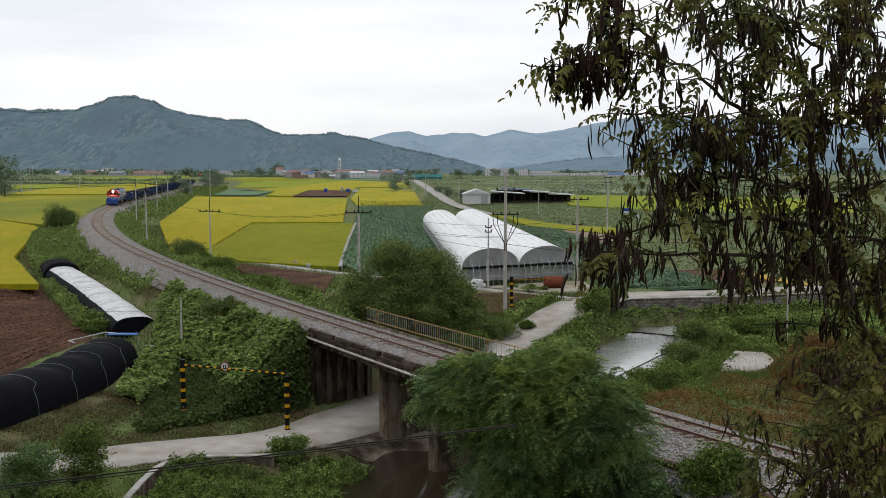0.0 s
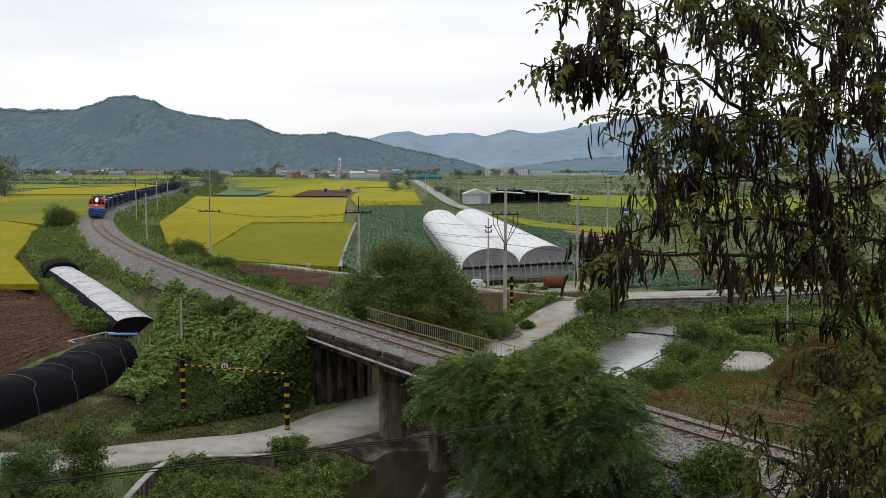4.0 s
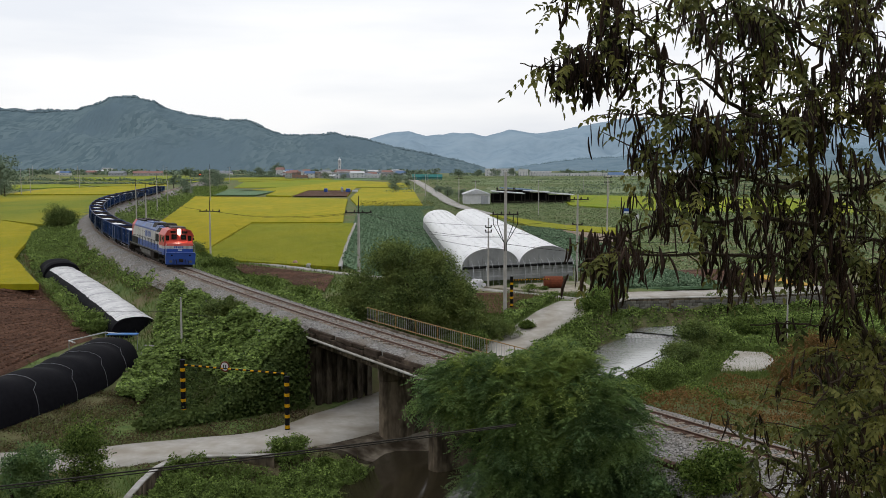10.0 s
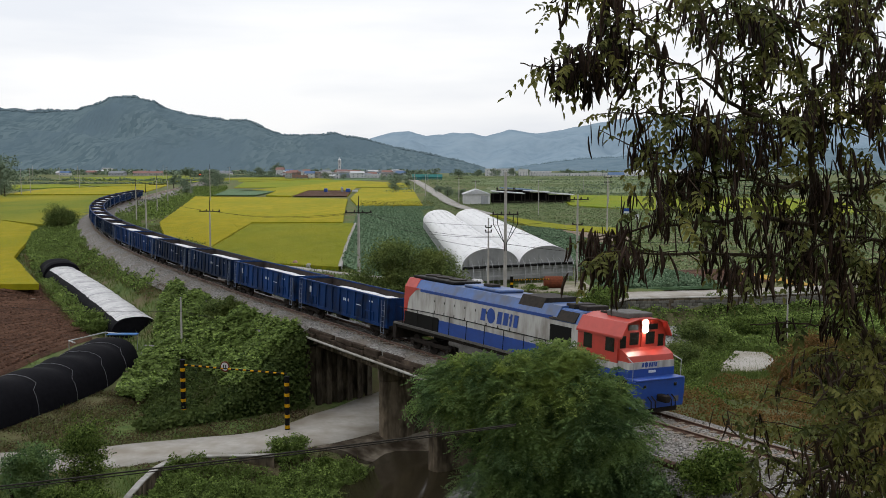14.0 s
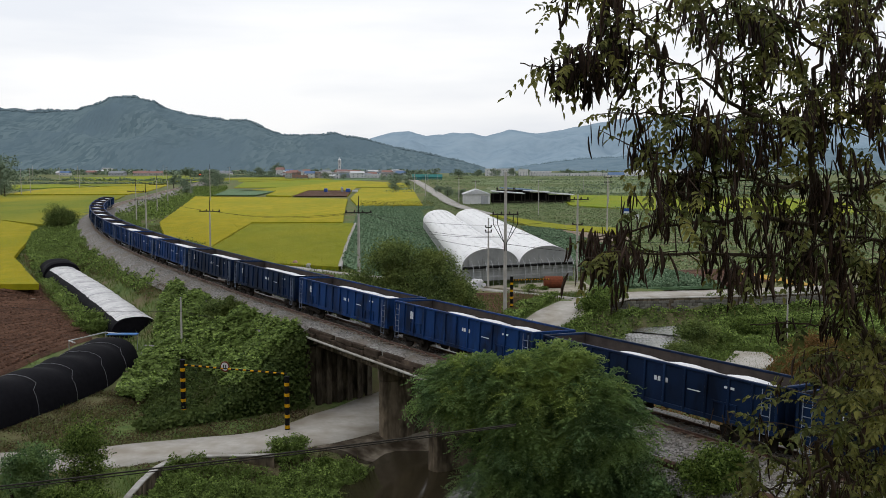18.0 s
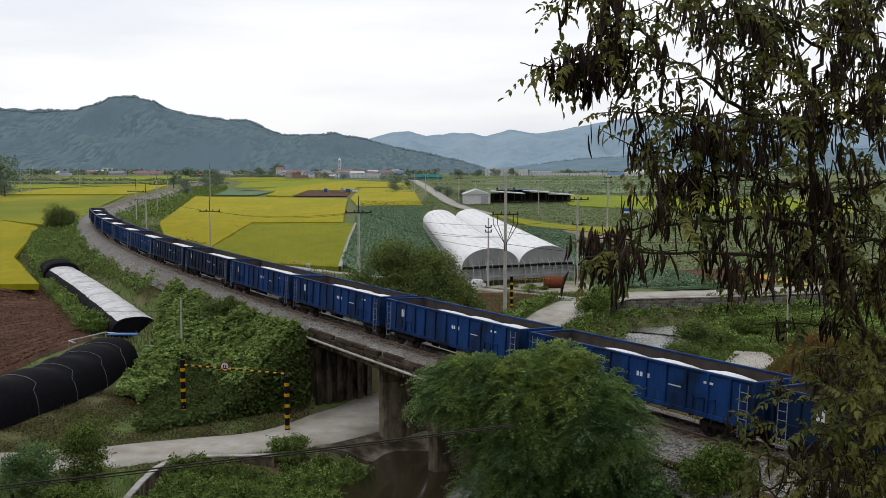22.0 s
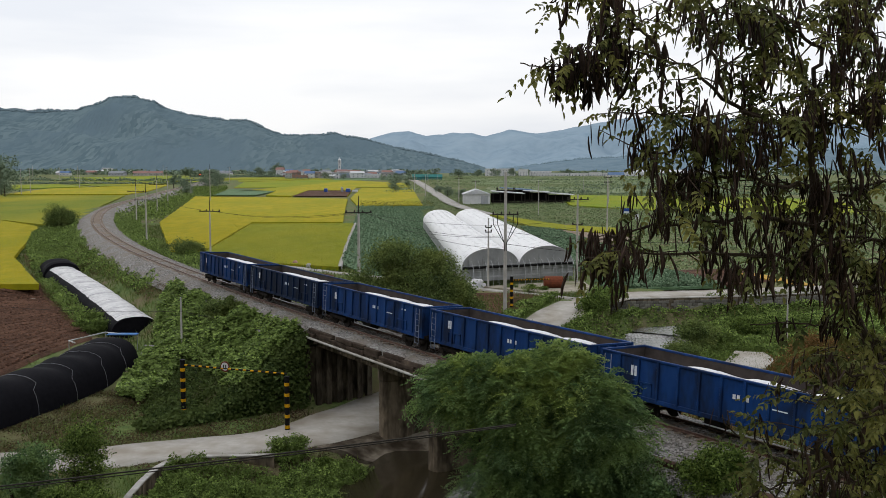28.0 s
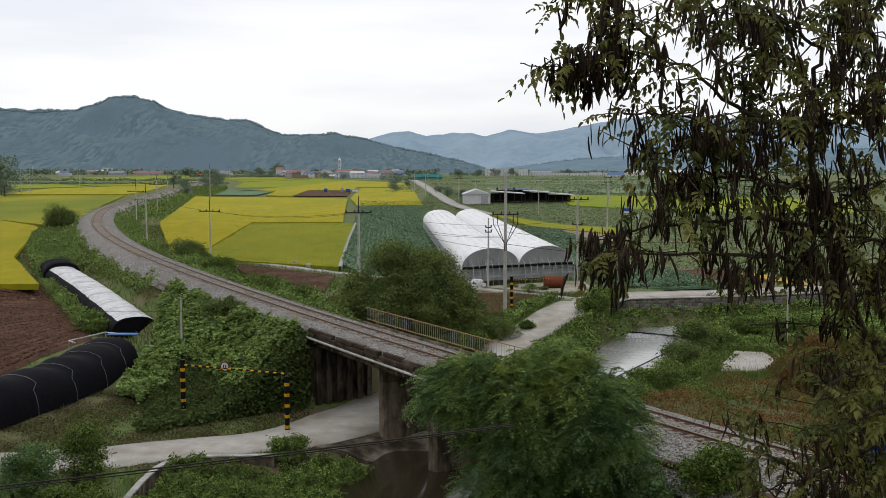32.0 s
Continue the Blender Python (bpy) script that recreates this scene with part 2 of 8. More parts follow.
def unit(v):
    return v / np.maximum(np.linalg.norm(v, axis=1, keepdims=True), 1e-9)


def leaf_arrays(pts, size, lean=(0, 0, 0.6), aspect=0.6, spread=1.0, fold=0.18):
    """Folded four-cornered leaves at pts; lean: the mean facing of the blades."""
    k = len(pts)
    nrm = unit(rng.normal(size=(k, 3)) * spread + np.asarray(lean))
    ax = unit(np.cross(nrm, rng.normal(size=(k, 3))))
    sd = np.cross(nrm, ax)
    s = (size * rng.uniform(0.6, 1.3, size=k))[:, None]
    mid, dip = pts + ax * s * 0.45, nrm * s * fold
    v = np.stack([pts, mid + sd * s * aspect / 2 + dip, pts + ax * s, mid - sd * s * aspect / 2 + dip], 1).reshape(-1, 3)
    i = np.arange(k)[:, None] * 4
    f = np.concatenate([i + [0, 1, 2], i + [0, 2, 3]], 0)
    return v, f


def leaves(name, pts, size, mat, parent=None, label="", **kw):
    v, f = leaf_arrays(np.asarray(pts), size, **kw)
    return from_arrays(name, v, f, mat, parent, label)


def blades(name, pts, height, mat, parent=None, width=0.05, lean=0.35):
    """Grass and weed blades: narrow bent triangles standing on pts."""
    k = len(pts)
    h = (height * rng.uniform(0.5, 1.4, size=k))[:, None]
    a = rng.uniform(0, 2 * math.pi, size=k)
    sd = np.stack([np.cos(a), np.sin(a), np.zeros(k)], 1) * width / 2 * (0.6 + h)
    tip = np.concatenate([rng.normal(size=(k, 2)) * lean * h, h], 1)
    v = np.stack([pts - sd, pts + sd, pts + tip * 0.55 + sd * 0.7, pts + tip], 1).reshape(-1, 3)
    i = np.arange(k)[:, None] * 4
    return from_arrays(name, v, np.concatenate([i + [0, 1, 2], i + [0, 2, 3]], 0), mat, parent)


# ------------------------------------------------------------ the line of the track
# s runs backwards from the near end: 35 degrees west of north there, 11 degrees far off
BEND_S, BEND = [0, 78.3, 287.1], [35.01, 30.01, 10.80]
STEP = 0.5
_S = np.arange(-440, 900, STEP)
_PHI = np.radians(np.interp(_S + STEP / 2, BEND_S, BEND))
_i0 = int(440 / STEP)
_TX, _TY = np.cumsum(-np.sin(_PHI) * STEP), np.cumsum(np.cos(_PHI) * STEP)
_TX, _TY = np.concatenate([[0], _TX[:-1]]), np.concatenate([[0], _TY[:-1]])
_TX, _TY = _TX - _TX[_i0] + 12.40, _TY - _TY[_i0] + 38.75


def along(s, n=0.0, z=0.0):
    """A point of the track: s along it, n metres towards the camera's side of it."""
    x, y = np.interp(s, _S, _TX), np.interp(s, _S, _TY)
    p = math.radians(np.interp(s, BEND_S, BEND))
    return Vector((x - math.cos(p) * n, y - math.sin(p) * n, z))


def heading(s):
    """Degrees about z of a frame whose y axis points along the train's run at s."""
    return 180 + float(np.interp(s, BEND_S, BEND))


def track_coords(x, y):
    """s and n of many points."""
    x, y = np.asarray(x, float).ravel(), np.asarray(y, float).ravel()
    s, d = np.zeros(len(x)), np.full(len(x), 1e9)
    idx = np.arange(0, len(_S), 4)
    for c in range(0, len(x), 4000):
        q = (x[c:c + 4000, None] - _TX[idx]) ** 2 + (y[c:c + 4000, None] - _TY[idx]) ** 2
        s[c:c + 4000] = _S[idx[q.argmin(1)]]
    p = np.radians(np.interp(s, BEND_S, BEND))
    dx, dy = x - np.interp(s, _S, _TX), y - np.interp(s, _S, _TY)
    s2 = s - dx * np.sin(p) + dy * np.cos(p)
    return s2, -dx * np.cos(p) - dy * np.sin(p)


def polyline_dist(x, y, pts):
    """Distance to a polyline of (x, y, z, half width), with z and half width at the nearest place."""
    best = np.full(x.shape, 1e9)
    zz, hw = np.zeros(x.shape), np.ones(x.shape)
    for a, b in zip(pts, pts[1:]):
        ax, ay = b[0] - a[0], b[1] - a[1]
        t = np.clip(((x - a[0]) * ax + (y - a[1]) * ay) / (ax * ax + ay * ay), 0, 1)
        d = np.hypot(x - a[0] - t * ax, y - a[1] - t * ay)
        m = d < best
        best = np.where(m, d, best)
        zz = np.where(m, a[2] + t * (b[2] - a[2]), zz)
        hw = np.where(m, a[3] + t * (b[3] - a[3]), hw)
    return best, zz, hw


# x, y, z, half width
ROAD_LINE = [(-60, 48, -5.6, 1.8), (-34, 53.0, -6, 2.0), (-26.2, 53.9, -6, 2.1), (-20.2, 55.0, -6, 2.3), (-17, 56.8, -6, 2.0), (-12.7, 57.7, -6, 2.1), (-9.7, 59.2, -6, 2.5), (-7.2, 61.8, -6, 3.3), (-4.8, 66, -6, 3.0),
             (0, 73, -5.4, 2.3), (6.8, 83.4, -4.2, 2.0), (10.4, 88.9, -3.0, 2.3), (13.8, 93.8, -2.4, 2.6), (18.5, 99.2, -2.3, 2.2), (31.5, 101.6, -2.3, 2.1), (46, 106, -2.3, 2.1), (80, 118, -2.3, 2.1)]
LANE_LINE = [(13.6, 97.0, -2.32, 0.7), (8, 101.4, -2.3, 0.7), (3.6, 105.0, -2.3, 0.7), (-13.9, 120.5, -2.3, 0.75), (-22.4, 128.7, -2.3, 0.75), (-32.4, 138.3, -2.3, 0.7), (-38, 142.2, -2.3, 0.6)]
STREAM_LINE = [(29, 106, -5.7, 0.8), (25, 97.5, -5.9, 1.3), (21.6, 91.8, -6.2, 2.6), (19.0, 87, -6.3, 3.2), (16.4, 81.5, -6.3, 2.6), (13.2, 75.5, -6.3, 2.2), (9.5, 68, -6.6, 2.2), (3, 61, -7.7, 3.0), (-0.6, 54.6, -7.7, 2.6), (-2.6, 48, -7.7, 2.4), (-12, 36, -7.4, 2.4), (-26, 24, -7, 2)]
# x, y, z of the lie of the land: camera's hill; west side; stream meadow; plain
HILL_PTS = [(0, 0.00, 9.9), (0, 11.3, 6.2), (-8, 14.1, 4.5), (0, 21.1, 1.8), (0, 28.2, -1.2), (0, 36.6, -4.6), (-8, 38.0, -4.8), (-16, 39.4, -4.6), (-24, 36.6, -3.6), (-30, 28.2, -1), (10, 21.1, 0), (9, 31.0, -3.2),
            (18, 11.3, 1.5), (16, 23.9, -1.6), (0, -28.2, 15), (-30, 0.00, 8), (30, -14.1, 4), (0, -112.6, 22), (-90, -56.3, 14), (3, 42.2, -5.5), (-4, 43.6, -6.6), (-13, 46.5, -6.9), (-14, 51.5, -7.2), (-9, 51.5, -7.3)]
WEST_PTS = [(-27, 53.5, -6), (-16, 58.4, -6), (-9, 64.1, -6), (-17, 64.8, -5.9), (-24, 69.0, -5.7), (-25, 78.8, -5.2), (-28, 87.3, -4.9), (-34, 81.7, -4.5), (-40, 87.3, -4.4), (-36, 67.6, -4.8), (-45, 105.6, -4.3), (-54, 121.1, -4.3),
            (-60, 132.3, -3.2), (-55, 112.5, -2.9), (-66, 112, -2.9), (-80, 113, -2.8), (-95, 118, -2.8), (-80, 183.0, -3), (-120, 253.4, -3), (-150, 168.9, -3), (-90, 98.5, -4), (-60, 63.4, -5)]
EAST_PTS = [(-9, 95.7, -2.8), (-14, 105.6, -2.5), (-30, 129.5, -2.4), (0, 92.9, -3.0), (5, 87.3, -3.4), (12, 98.5, -2.4), (20, 107.0, -2.4), (40, 112.6, -2.4), (0, 126.7, -2.4), (60, 140.8, -2.4), (3, 77.4, -4.8), (14, 70.4, -5.4), (26, 78.8, -5.6),
            (30, 88.7, -5.4), (38, 98.5, -4.6), (22, 61.9, -3.6), (34, 56.3, -2.6), (17, 52.1, -2.8), (46, 84.5, -4.2), (30, 70.4, -4.8), (70, 42.2, -2)]
PLAIN_PTS = [(-200, 422.4, -3), (100, 281.6, -2.4), (0, 563.1, -2.4), (200, 140.8, -2.4), (-60, 281.6, -2.4), (-30, 197.1, -2.4), (0, 183.0, -2.4), (40, 183.0, -2.4), (0, 1267.1, -2.4), (-500, 1267.1, -2.6), (500, 1267.1, -2.4), (0, 4223.5, -2.4)]
# worn slab between the road and the stream
NEAR_EDGE = [(-11.2, 58.6), (-9.4, 57.4), (-6.9, 56.9), (-4.5, 56.5), (-2.6, 56.3), (-1.2, 56.8), (-0.6, 58.2)]
FAR_EDGE = [(-11.0, 60.2), (-9.4, 62.4), (-8.0, 65.2), (-5.6, 67.2), (-4.0, 66.4), (-2.2, 63.0), (-1.0, 60.6)]
BRIDGE_S = (9.0, 36.3)


def inside(poly, x, y):
    ok = np.zeros(x.shape, bool)
    n = len(poly)
    for i in range(n):
        (x0, y0), (x1, y1) = poly[i], poly[(i + 1) % n]
        c = ((y0 > y) != (y1 > y)) & (x < (x1 - x0) * (y - y0) / ((y1 - y0) or 1e-9) + x0)
        ok ^= c
    return ok


def land(x, y):
    """The height of the ground."""
    x, y = np.asarray(x, float), np.asarray(y, float)
    shape = x.shape
    x, y = x.ravel(), y.ravel()
    num, den = np.zeros(len(x)), np.zeros(len(x))
    for px_, py_, pz_ in HILL_PTS + WEST_PTS + EAST_PTS + PLAIN_PTS:
        w = 1.0 / (((x - px_) ** 2 + ((y - py_) / 1.4) ** 2) + 6.0) ** 1.9
        num, den = num + w * pz_, den + w
    z = num / den
    z = np.where(y > 700, -2.4 + (z + 2.4) * np.clip((1260 - y) / 560, 0, 1), z)
    # unseen rise added behind the camera to block low sky light
    z = z + np.clip((-y - 10) * 0.55, 0, 55)
    # stream
    d, zz, hw = polyline_dist(x, y, STREAM_LINE)
    t = np.clip((d - hw) / 2.6, 0, 1)
    z = np.where(t < 1, np.minimum(z, zz + (z - zz) * t * t * (3 - 2 * t)), z)
    # roads
    for line, verge in ((ROAD_LINE, 2.0), (LANE_LINE, 1.2)):
        d, zz, hw = polyline_dist(x, y, line)
        t = np.clip((d - hw - 0.3) / verge, 0, 1)
        z = np.where(t < 1, zz - 0.06 + (z - zz + 0.06) * t * t * (3 - 2 * t), z)
    z = np.where((x > 19.5) & (x < 30) & (y > 71.5) & (y < 85.5), np.minimum(z, -5.32), z)
    # foot of the retaining wall
    wy = np.interp(x, [17, 24, 31.5, 44], [96.6, 97.7, 98.9, 102.5])
    z = np.where((x > 16.6) & (x < 46) & (y < wy + 0.1) & (y > wy - 7), np.minimum(z, -3.75), z)
    slab_zone = inside(NEAR_EDGE + FAR_EDGE[::-1], x, y)
    z = np.where(slab_zone, np.minimum(z, -7.0), z)
    # embankment, open under the bridge
    s, n = track_coords(x, y)
    bank = -0.62 - np.maximum(np.abs(n) - 2.7, 0) / 1.35
    on = ((s < BRIDGE_S[0]) | (s > BRIDGE_S[1])) & (np.abs(n) < 60)
    near = np.abs(n) < 2.7
    z = np.where(on, np.maximum(z, bank), z)
    z = np.where(on & near, -0.62, z)
    cut = 0.4 + np.maximum(np.abs(n) - 4.5, 0) / 1.1
    z = np.where((s < 3) & (np.abs(n) < 30), np.minimum(z, np.where(near, -0.62, cut)), z)
    return z.reshape(shape)


def land_at(x, y):
    return float(land(np.array([x]), np.array([y]))[0])


def spaced(lo, hi, step, far_lo, far_hi, grow=1.16):
    mid = list(np.arange(lo, hi + 1e-6, step))
    up, w = [], step
    while (mid[-1] if not up else up[-1]) < far_hi:
        w *= grow
        up.append((up[-1] if up else mid[-1]) + w)
    dn, w = [], step
    while (mid[0] if not dn else dn[-1]) > far_lo:
        w *= grow
        dn.append((dn[-1] if dn else mid[0]) - w)
    return np.array(dn[::-1] + mid + up)


def ground():
    gx, gy = spaced(-66, 50, 0.6, -4300, 4300), spaced(8, 146, 0.8, -400, 4900)
    X, Y = np.meshgrid(gx, gy)
    Z = land(X, Y)
    rough = np.array([noise.noise(Vector((x * 0.45, y * 0.45, 0))) for x, y in zip(X.ravel(), Y.ravel())]).reshape(X.shape)
    d, _, hw = polyline_dist(X, Y, ROAD_LINE)
    d2, _, hw2 = polyline_dist(X, Y, LANE_LINE)
    s, n = track_coords(X, Y)
    n = n.reshape(X.shape)
    Z += rough * 0.16 * np.clip(np.minimum(d - hw - 0.4, d2 - hw2 - 0.4), 0, 1) * np.clip(np.abs(n) - 3.0, 0, 1) * (np.abs(Y) < 300)
    v = np.stack([X, Y, Z], -1).reshape(-1, 3)
    w = len(gx)
    j, i = np.meshgrid(np.arange(len(gy) - 1), np.arange(w - 1), indexing="ij")
    a = (j * w + i).ravel()
    ob = from_arrays("ground", v, np.stack([a, a + 1, a + w + 1, a + w], 1), GRASS, smooth=True)
    return tagged(ob, "green and brown grassy land of a flat valley", "ground", kind="structure")


ground()


# ------------------------------------------------------------ ribbons: roads, water
def ribbon(name, line, mat, lift=0.0, wide=0.0, thick=0.12, step=1.2, level=None):
    pts = []
    for a, b in zip(line, line[1:]):
        k = max(1, int(math.dist(a[:2], b[:2]) / step))
        pts += [tuple(a[q] + (b[q] - a[q]) * i / k for q in range(4)) for i in range(k)]
    pts.append(line[-1])
    for _ in range(2):
        pts = [pts[0]] + [tuple((p[q] + 2 * c[q] + d[q]) / 4 for q in range(4)) for p, c, d in zip(pts, pts[1:], pts[2:])] + [pts[-1]]
    v, f = [], []
    for i, p in enumerate(pts):
        a, b = pts[max(i - 1, 0)], pts[min(i + 1, len(pts) - 1)]
        dx, dy = b[0] - a[0], b[1] - a[1]
        k = math.hypot(dx, dy)
        nx, ny, w = -dy / k, dx / k, p[3] + wide + 0.08 * math.sin(i * 1.7)
        z = (p[2] if level is None else level(p)) + lift
        v += [(p[0] + nx * w, p[1] + ny * w, z - thick), (p[0] + nx * w, p[1] + ny * w, z), (p[0], p[1], z + 0.01), (p[0] - nx * w, p[1] - ny * w, z), (p[0] - nx * w, p[1] - ny * w, z - thick)]
        if i:
            o = (i - 1) * 5
            f += [(o + q, o + q + 1, o + q + 6, o + q + 5) for q in range(4)]
    return from_arrays(name, v, f, mat, smooth=False)


tagged(ribbon("road", ROAD_LINE, ROAD), "pale worn concrete farm road passing under the bridge", "road", kind="structure")
tagged(ribbon("farm_lane", LANE_LINE, PALE_CONCRETE, lift=0.02), "narrow pale concrete lane between field and tilled soil", "road", kind="structure")
FAR_ROAD = [(14, 262, -2.3, 1.6), (9.7, 284.3, -2.3, 1.9), (3.8, 329.3, -2.3, 2.3), (-1.6, 427.6, -2.3, 2.6), (-10.4, 593.3, -2.3, 3.0), (-23.5, 828.6, -2.3, 3.6), (-32.8, 968, -2.3, 4), (-40, 1180, -2.3, 4)]
tagged(ribbon("far_road", FAR_ROAD, PALE_CONCRETE, lift=0.12, step=20), "straight pale road running to the village", "road", kind="structure")
tagged(ribbon("water", STREAM_LINE[6:], DARK_WATER, wide=1.6, thick=0.3, level=lambda p: -6.72), "slow brown stream under the railway bridge", "water", kind="structure")
# Both upper ribbons get part of their sky reflection from the base colour.
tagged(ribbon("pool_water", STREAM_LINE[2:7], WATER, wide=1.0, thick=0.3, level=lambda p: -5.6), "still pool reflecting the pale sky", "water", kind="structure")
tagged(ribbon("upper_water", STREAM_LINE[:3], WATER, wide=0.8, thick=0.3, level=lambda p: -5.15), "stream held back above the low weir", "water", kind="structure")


# ------------------------------------------------------------ railway
def sweep(name, outline, s0, s1, step, mat, parent=None, closed=False, jitter=0.0, smooth=False, cant=0.0):
    """A strip of constant section (n, z) laid along the track."""
    ss = np.arange(s0, s1 + 1e-6, step)
    k, v, f = len(outline), [], []
    for i, s in enumerate(ss):
        for n_, z_ in outline:
            v.append(along(s, n_, z_ + max(-1.7, min(1.7, n_)) * cant + (rng.normal() * jitter if jitter else 0)))
        if i:
            o = (i - 1) * k
            f += [(o + q, o + (q + 1) % k, o + k + (q + 1) % k, o + k + q) for q in range(k if closed else k - 1)]
    return from_arrays(name, [tuple(p) for p in v], f, mat, parent, smooth=smooth)


RUST_BED = material("rust_stained_ballast", (0.108, 0.063, 0.042), (0.043, 0.027, 0.019), (0.079, 0.054, 0.040), scale=5, patch=0.2, bump=0.9, depth=0.05, cells=12)


def railway():
    top = empty("railway_track", pose(0, 0, 0), "single curved track with rusty rails on grey ballast", "railway", kind="structure")
    sweep("ballast", [(4.1, -1.35), (2.9, -0.66), (1.75, -0.20), (0.8, -0.17), (-0.8, -0.17), (-1.75, -0.20), (-3.1, -0.66), (-5.0, -1.5)], 36.3, 800, 1.0, BALLAST, top, jitter=0.025, cant=0.056)
    sweep("ballast", [(2.35, -0.75), (2.3, -0.32), (1.7, -0.2), (0.8, -0.17), (-0.8, -0.17), (-1.7, -0.2), (-2.3, -0.32), (-2.35, -0.75)], 2.0, 37.5, 0.5, BALLAST, top, jitter=0.02, cant=0.056)
    sweep("ballast", [(4.6, -1.4), (3.0, -0.66), (1.75, -0.20), (0.8, -0.17), (-0.8, -0.17), (-1.75, -0.20), (-3.0, -0.66), (-4.6, -1.4)], -380, 4.0, 1.0, BALLAST, top, jitter=0.025, cant=0.056)
    for side in (0.7535, -0.7535):
        foot = [(side + a, z) for a, z in ((-0.07, -0.165), (0.07, -0.165), (0.07, -0.15), (0.012, -0.125), (0.012, -0.045), (0.036, -0.03), (-0.036, -0.03), (-0.012, -0.045), (-0.012, -0.125), (-0.07, -0.15))]
        rail = sweep("rail", foot, -380, 800, 2.0, RAIL, top, closed=True, cant=0.056)
        sweep("rail_head", [(side - 0.037, -0.03), (side - 0.034, -0.004), (side - 0.02, 0), (side + 0.02, 0), (side + 0.034, -0.004), (side + 0.037, -0.03)], -380, 800, 2.0, RAILHEAD, rail, cant=0.056)
        sweep("rust_stain", [(side + 0.2, -0.172), (side + 0.13, -0.148), (side - 0.13, -0.148), (side - 0.2, -0.172)], -380, 800, 1.0, RUST_BED, top, jitter=0.008, cant=0.056)
    # sleepers: the nearest singly, the rest in one mesh
    bm = boxes((-1.2, -0.42, -0.12, 0.12, -0.26, -0.135), (0.42, 1.2, -0.12, 0.12, -0.26, -0.135), (-0.44, 0.44, -0.10, 0.10, -0.26, -0.16), bevel=0.012)
    me = bpy.data.meshes.new("sleeper")
    bm.to_mesh(me)
    bm.free()
    me.materials.append(SLEEPER)
    s = -8.0
    base = np.array([q.co[:] for q in me.vertices])
    while s < 172:
        ob = put("sleeper", me, None, top)
        p = along(s)
        ob.matrix_basis = pose(p.x, p.y, rng.uniform(-0.01, 0.01), 0, -3.2, heading(s) + rng.normal() * 0.6)
        s += 0.6
    v, f = [], []
    quads = np.array([(0, 1, 2, 3), (4, 5, 6, 7), (0, 1, 5, 4), (2, 3, 7, 6), (1, 2, 6, 5), (0, 3, 7, 4)])
    while s < 560:
        m = pose(*along(s), 0, -3.2, heading(s))
        c = [(x, y, z) for z in (-0.26, -0.14) for x, y in ((-1.2, -0.12), (1.2, -0.12), (1.2, 0.12), (-1.2, 0.12))]
        f.append(quads + len(v))
        v += [tuple(m @ Vector(q)) for q in c]
        s += 0.6
    tagged(from_arrays("far_sleepers", v, np.concatenate(f), SLEEPER, top), kind="stuff")
    # loose stones on the near ballast
    k = 9000
    ss, nn = rng.uniform(-12, 95, k), rng.normal(0, 1.9, k).clip(-3.3, 3.6)
    nn = np.where((ss > 8) & (ss < 38), nn.clip(-2.2, 2.2) * rng.uniform(0.3, 1, k), nn)
    zz = np.interp(np.abs(nn), [0, 0.8, 1.75, 3.1, 5], [-0.15, -0.15, -0.18, -0.62, -1.45]) + 0.01 + np.clip(nn, -1.7, 1.7) * 0.056
    ctr = np.array([along(a, b, c)[:] for a, b, c in zip(ss, nn, zz)])
    octa = np.array([(1, 0, 0), (0, 1, 0), (-1, 0, 0), (0, -1, 0), (0, 0, 0.8), (0, 0, -0.8)])
    tri = np.array([(0, 1, 4), (1, 2, 4), (2, 3, 4), (3, 0, 4), (1, 0, 5), (2, 1, 5), (3, 2, 5), (0, 3, 5)])
    v = ctr[:, None] + octa * rng.uniform(0.025, 0.06, (k, 1, 1)) * rng.uniform(0.6, 1.3, (k, 6, 1))
    f = np.arange(k)[:, None, None] * 6 + tri
    tagged(from_arrays("ballast_stones", v.reshape(-1, 3), f.reshape(-1, 3), STONE, top), kind="stuff")


railway()


# Stained concrete, darkened further in colour for the shade under the deck.
STAINED_SHADED = material("stained_shaded_abutment_concrete", (0.120, 0.100, 0.076), (0.046, 0.037, 0.028), (0.018, 0.014, 0.011), scale=2.4, patch=0.5, bump=0.5, grain=24, stretch=(1, 1, 0.3))


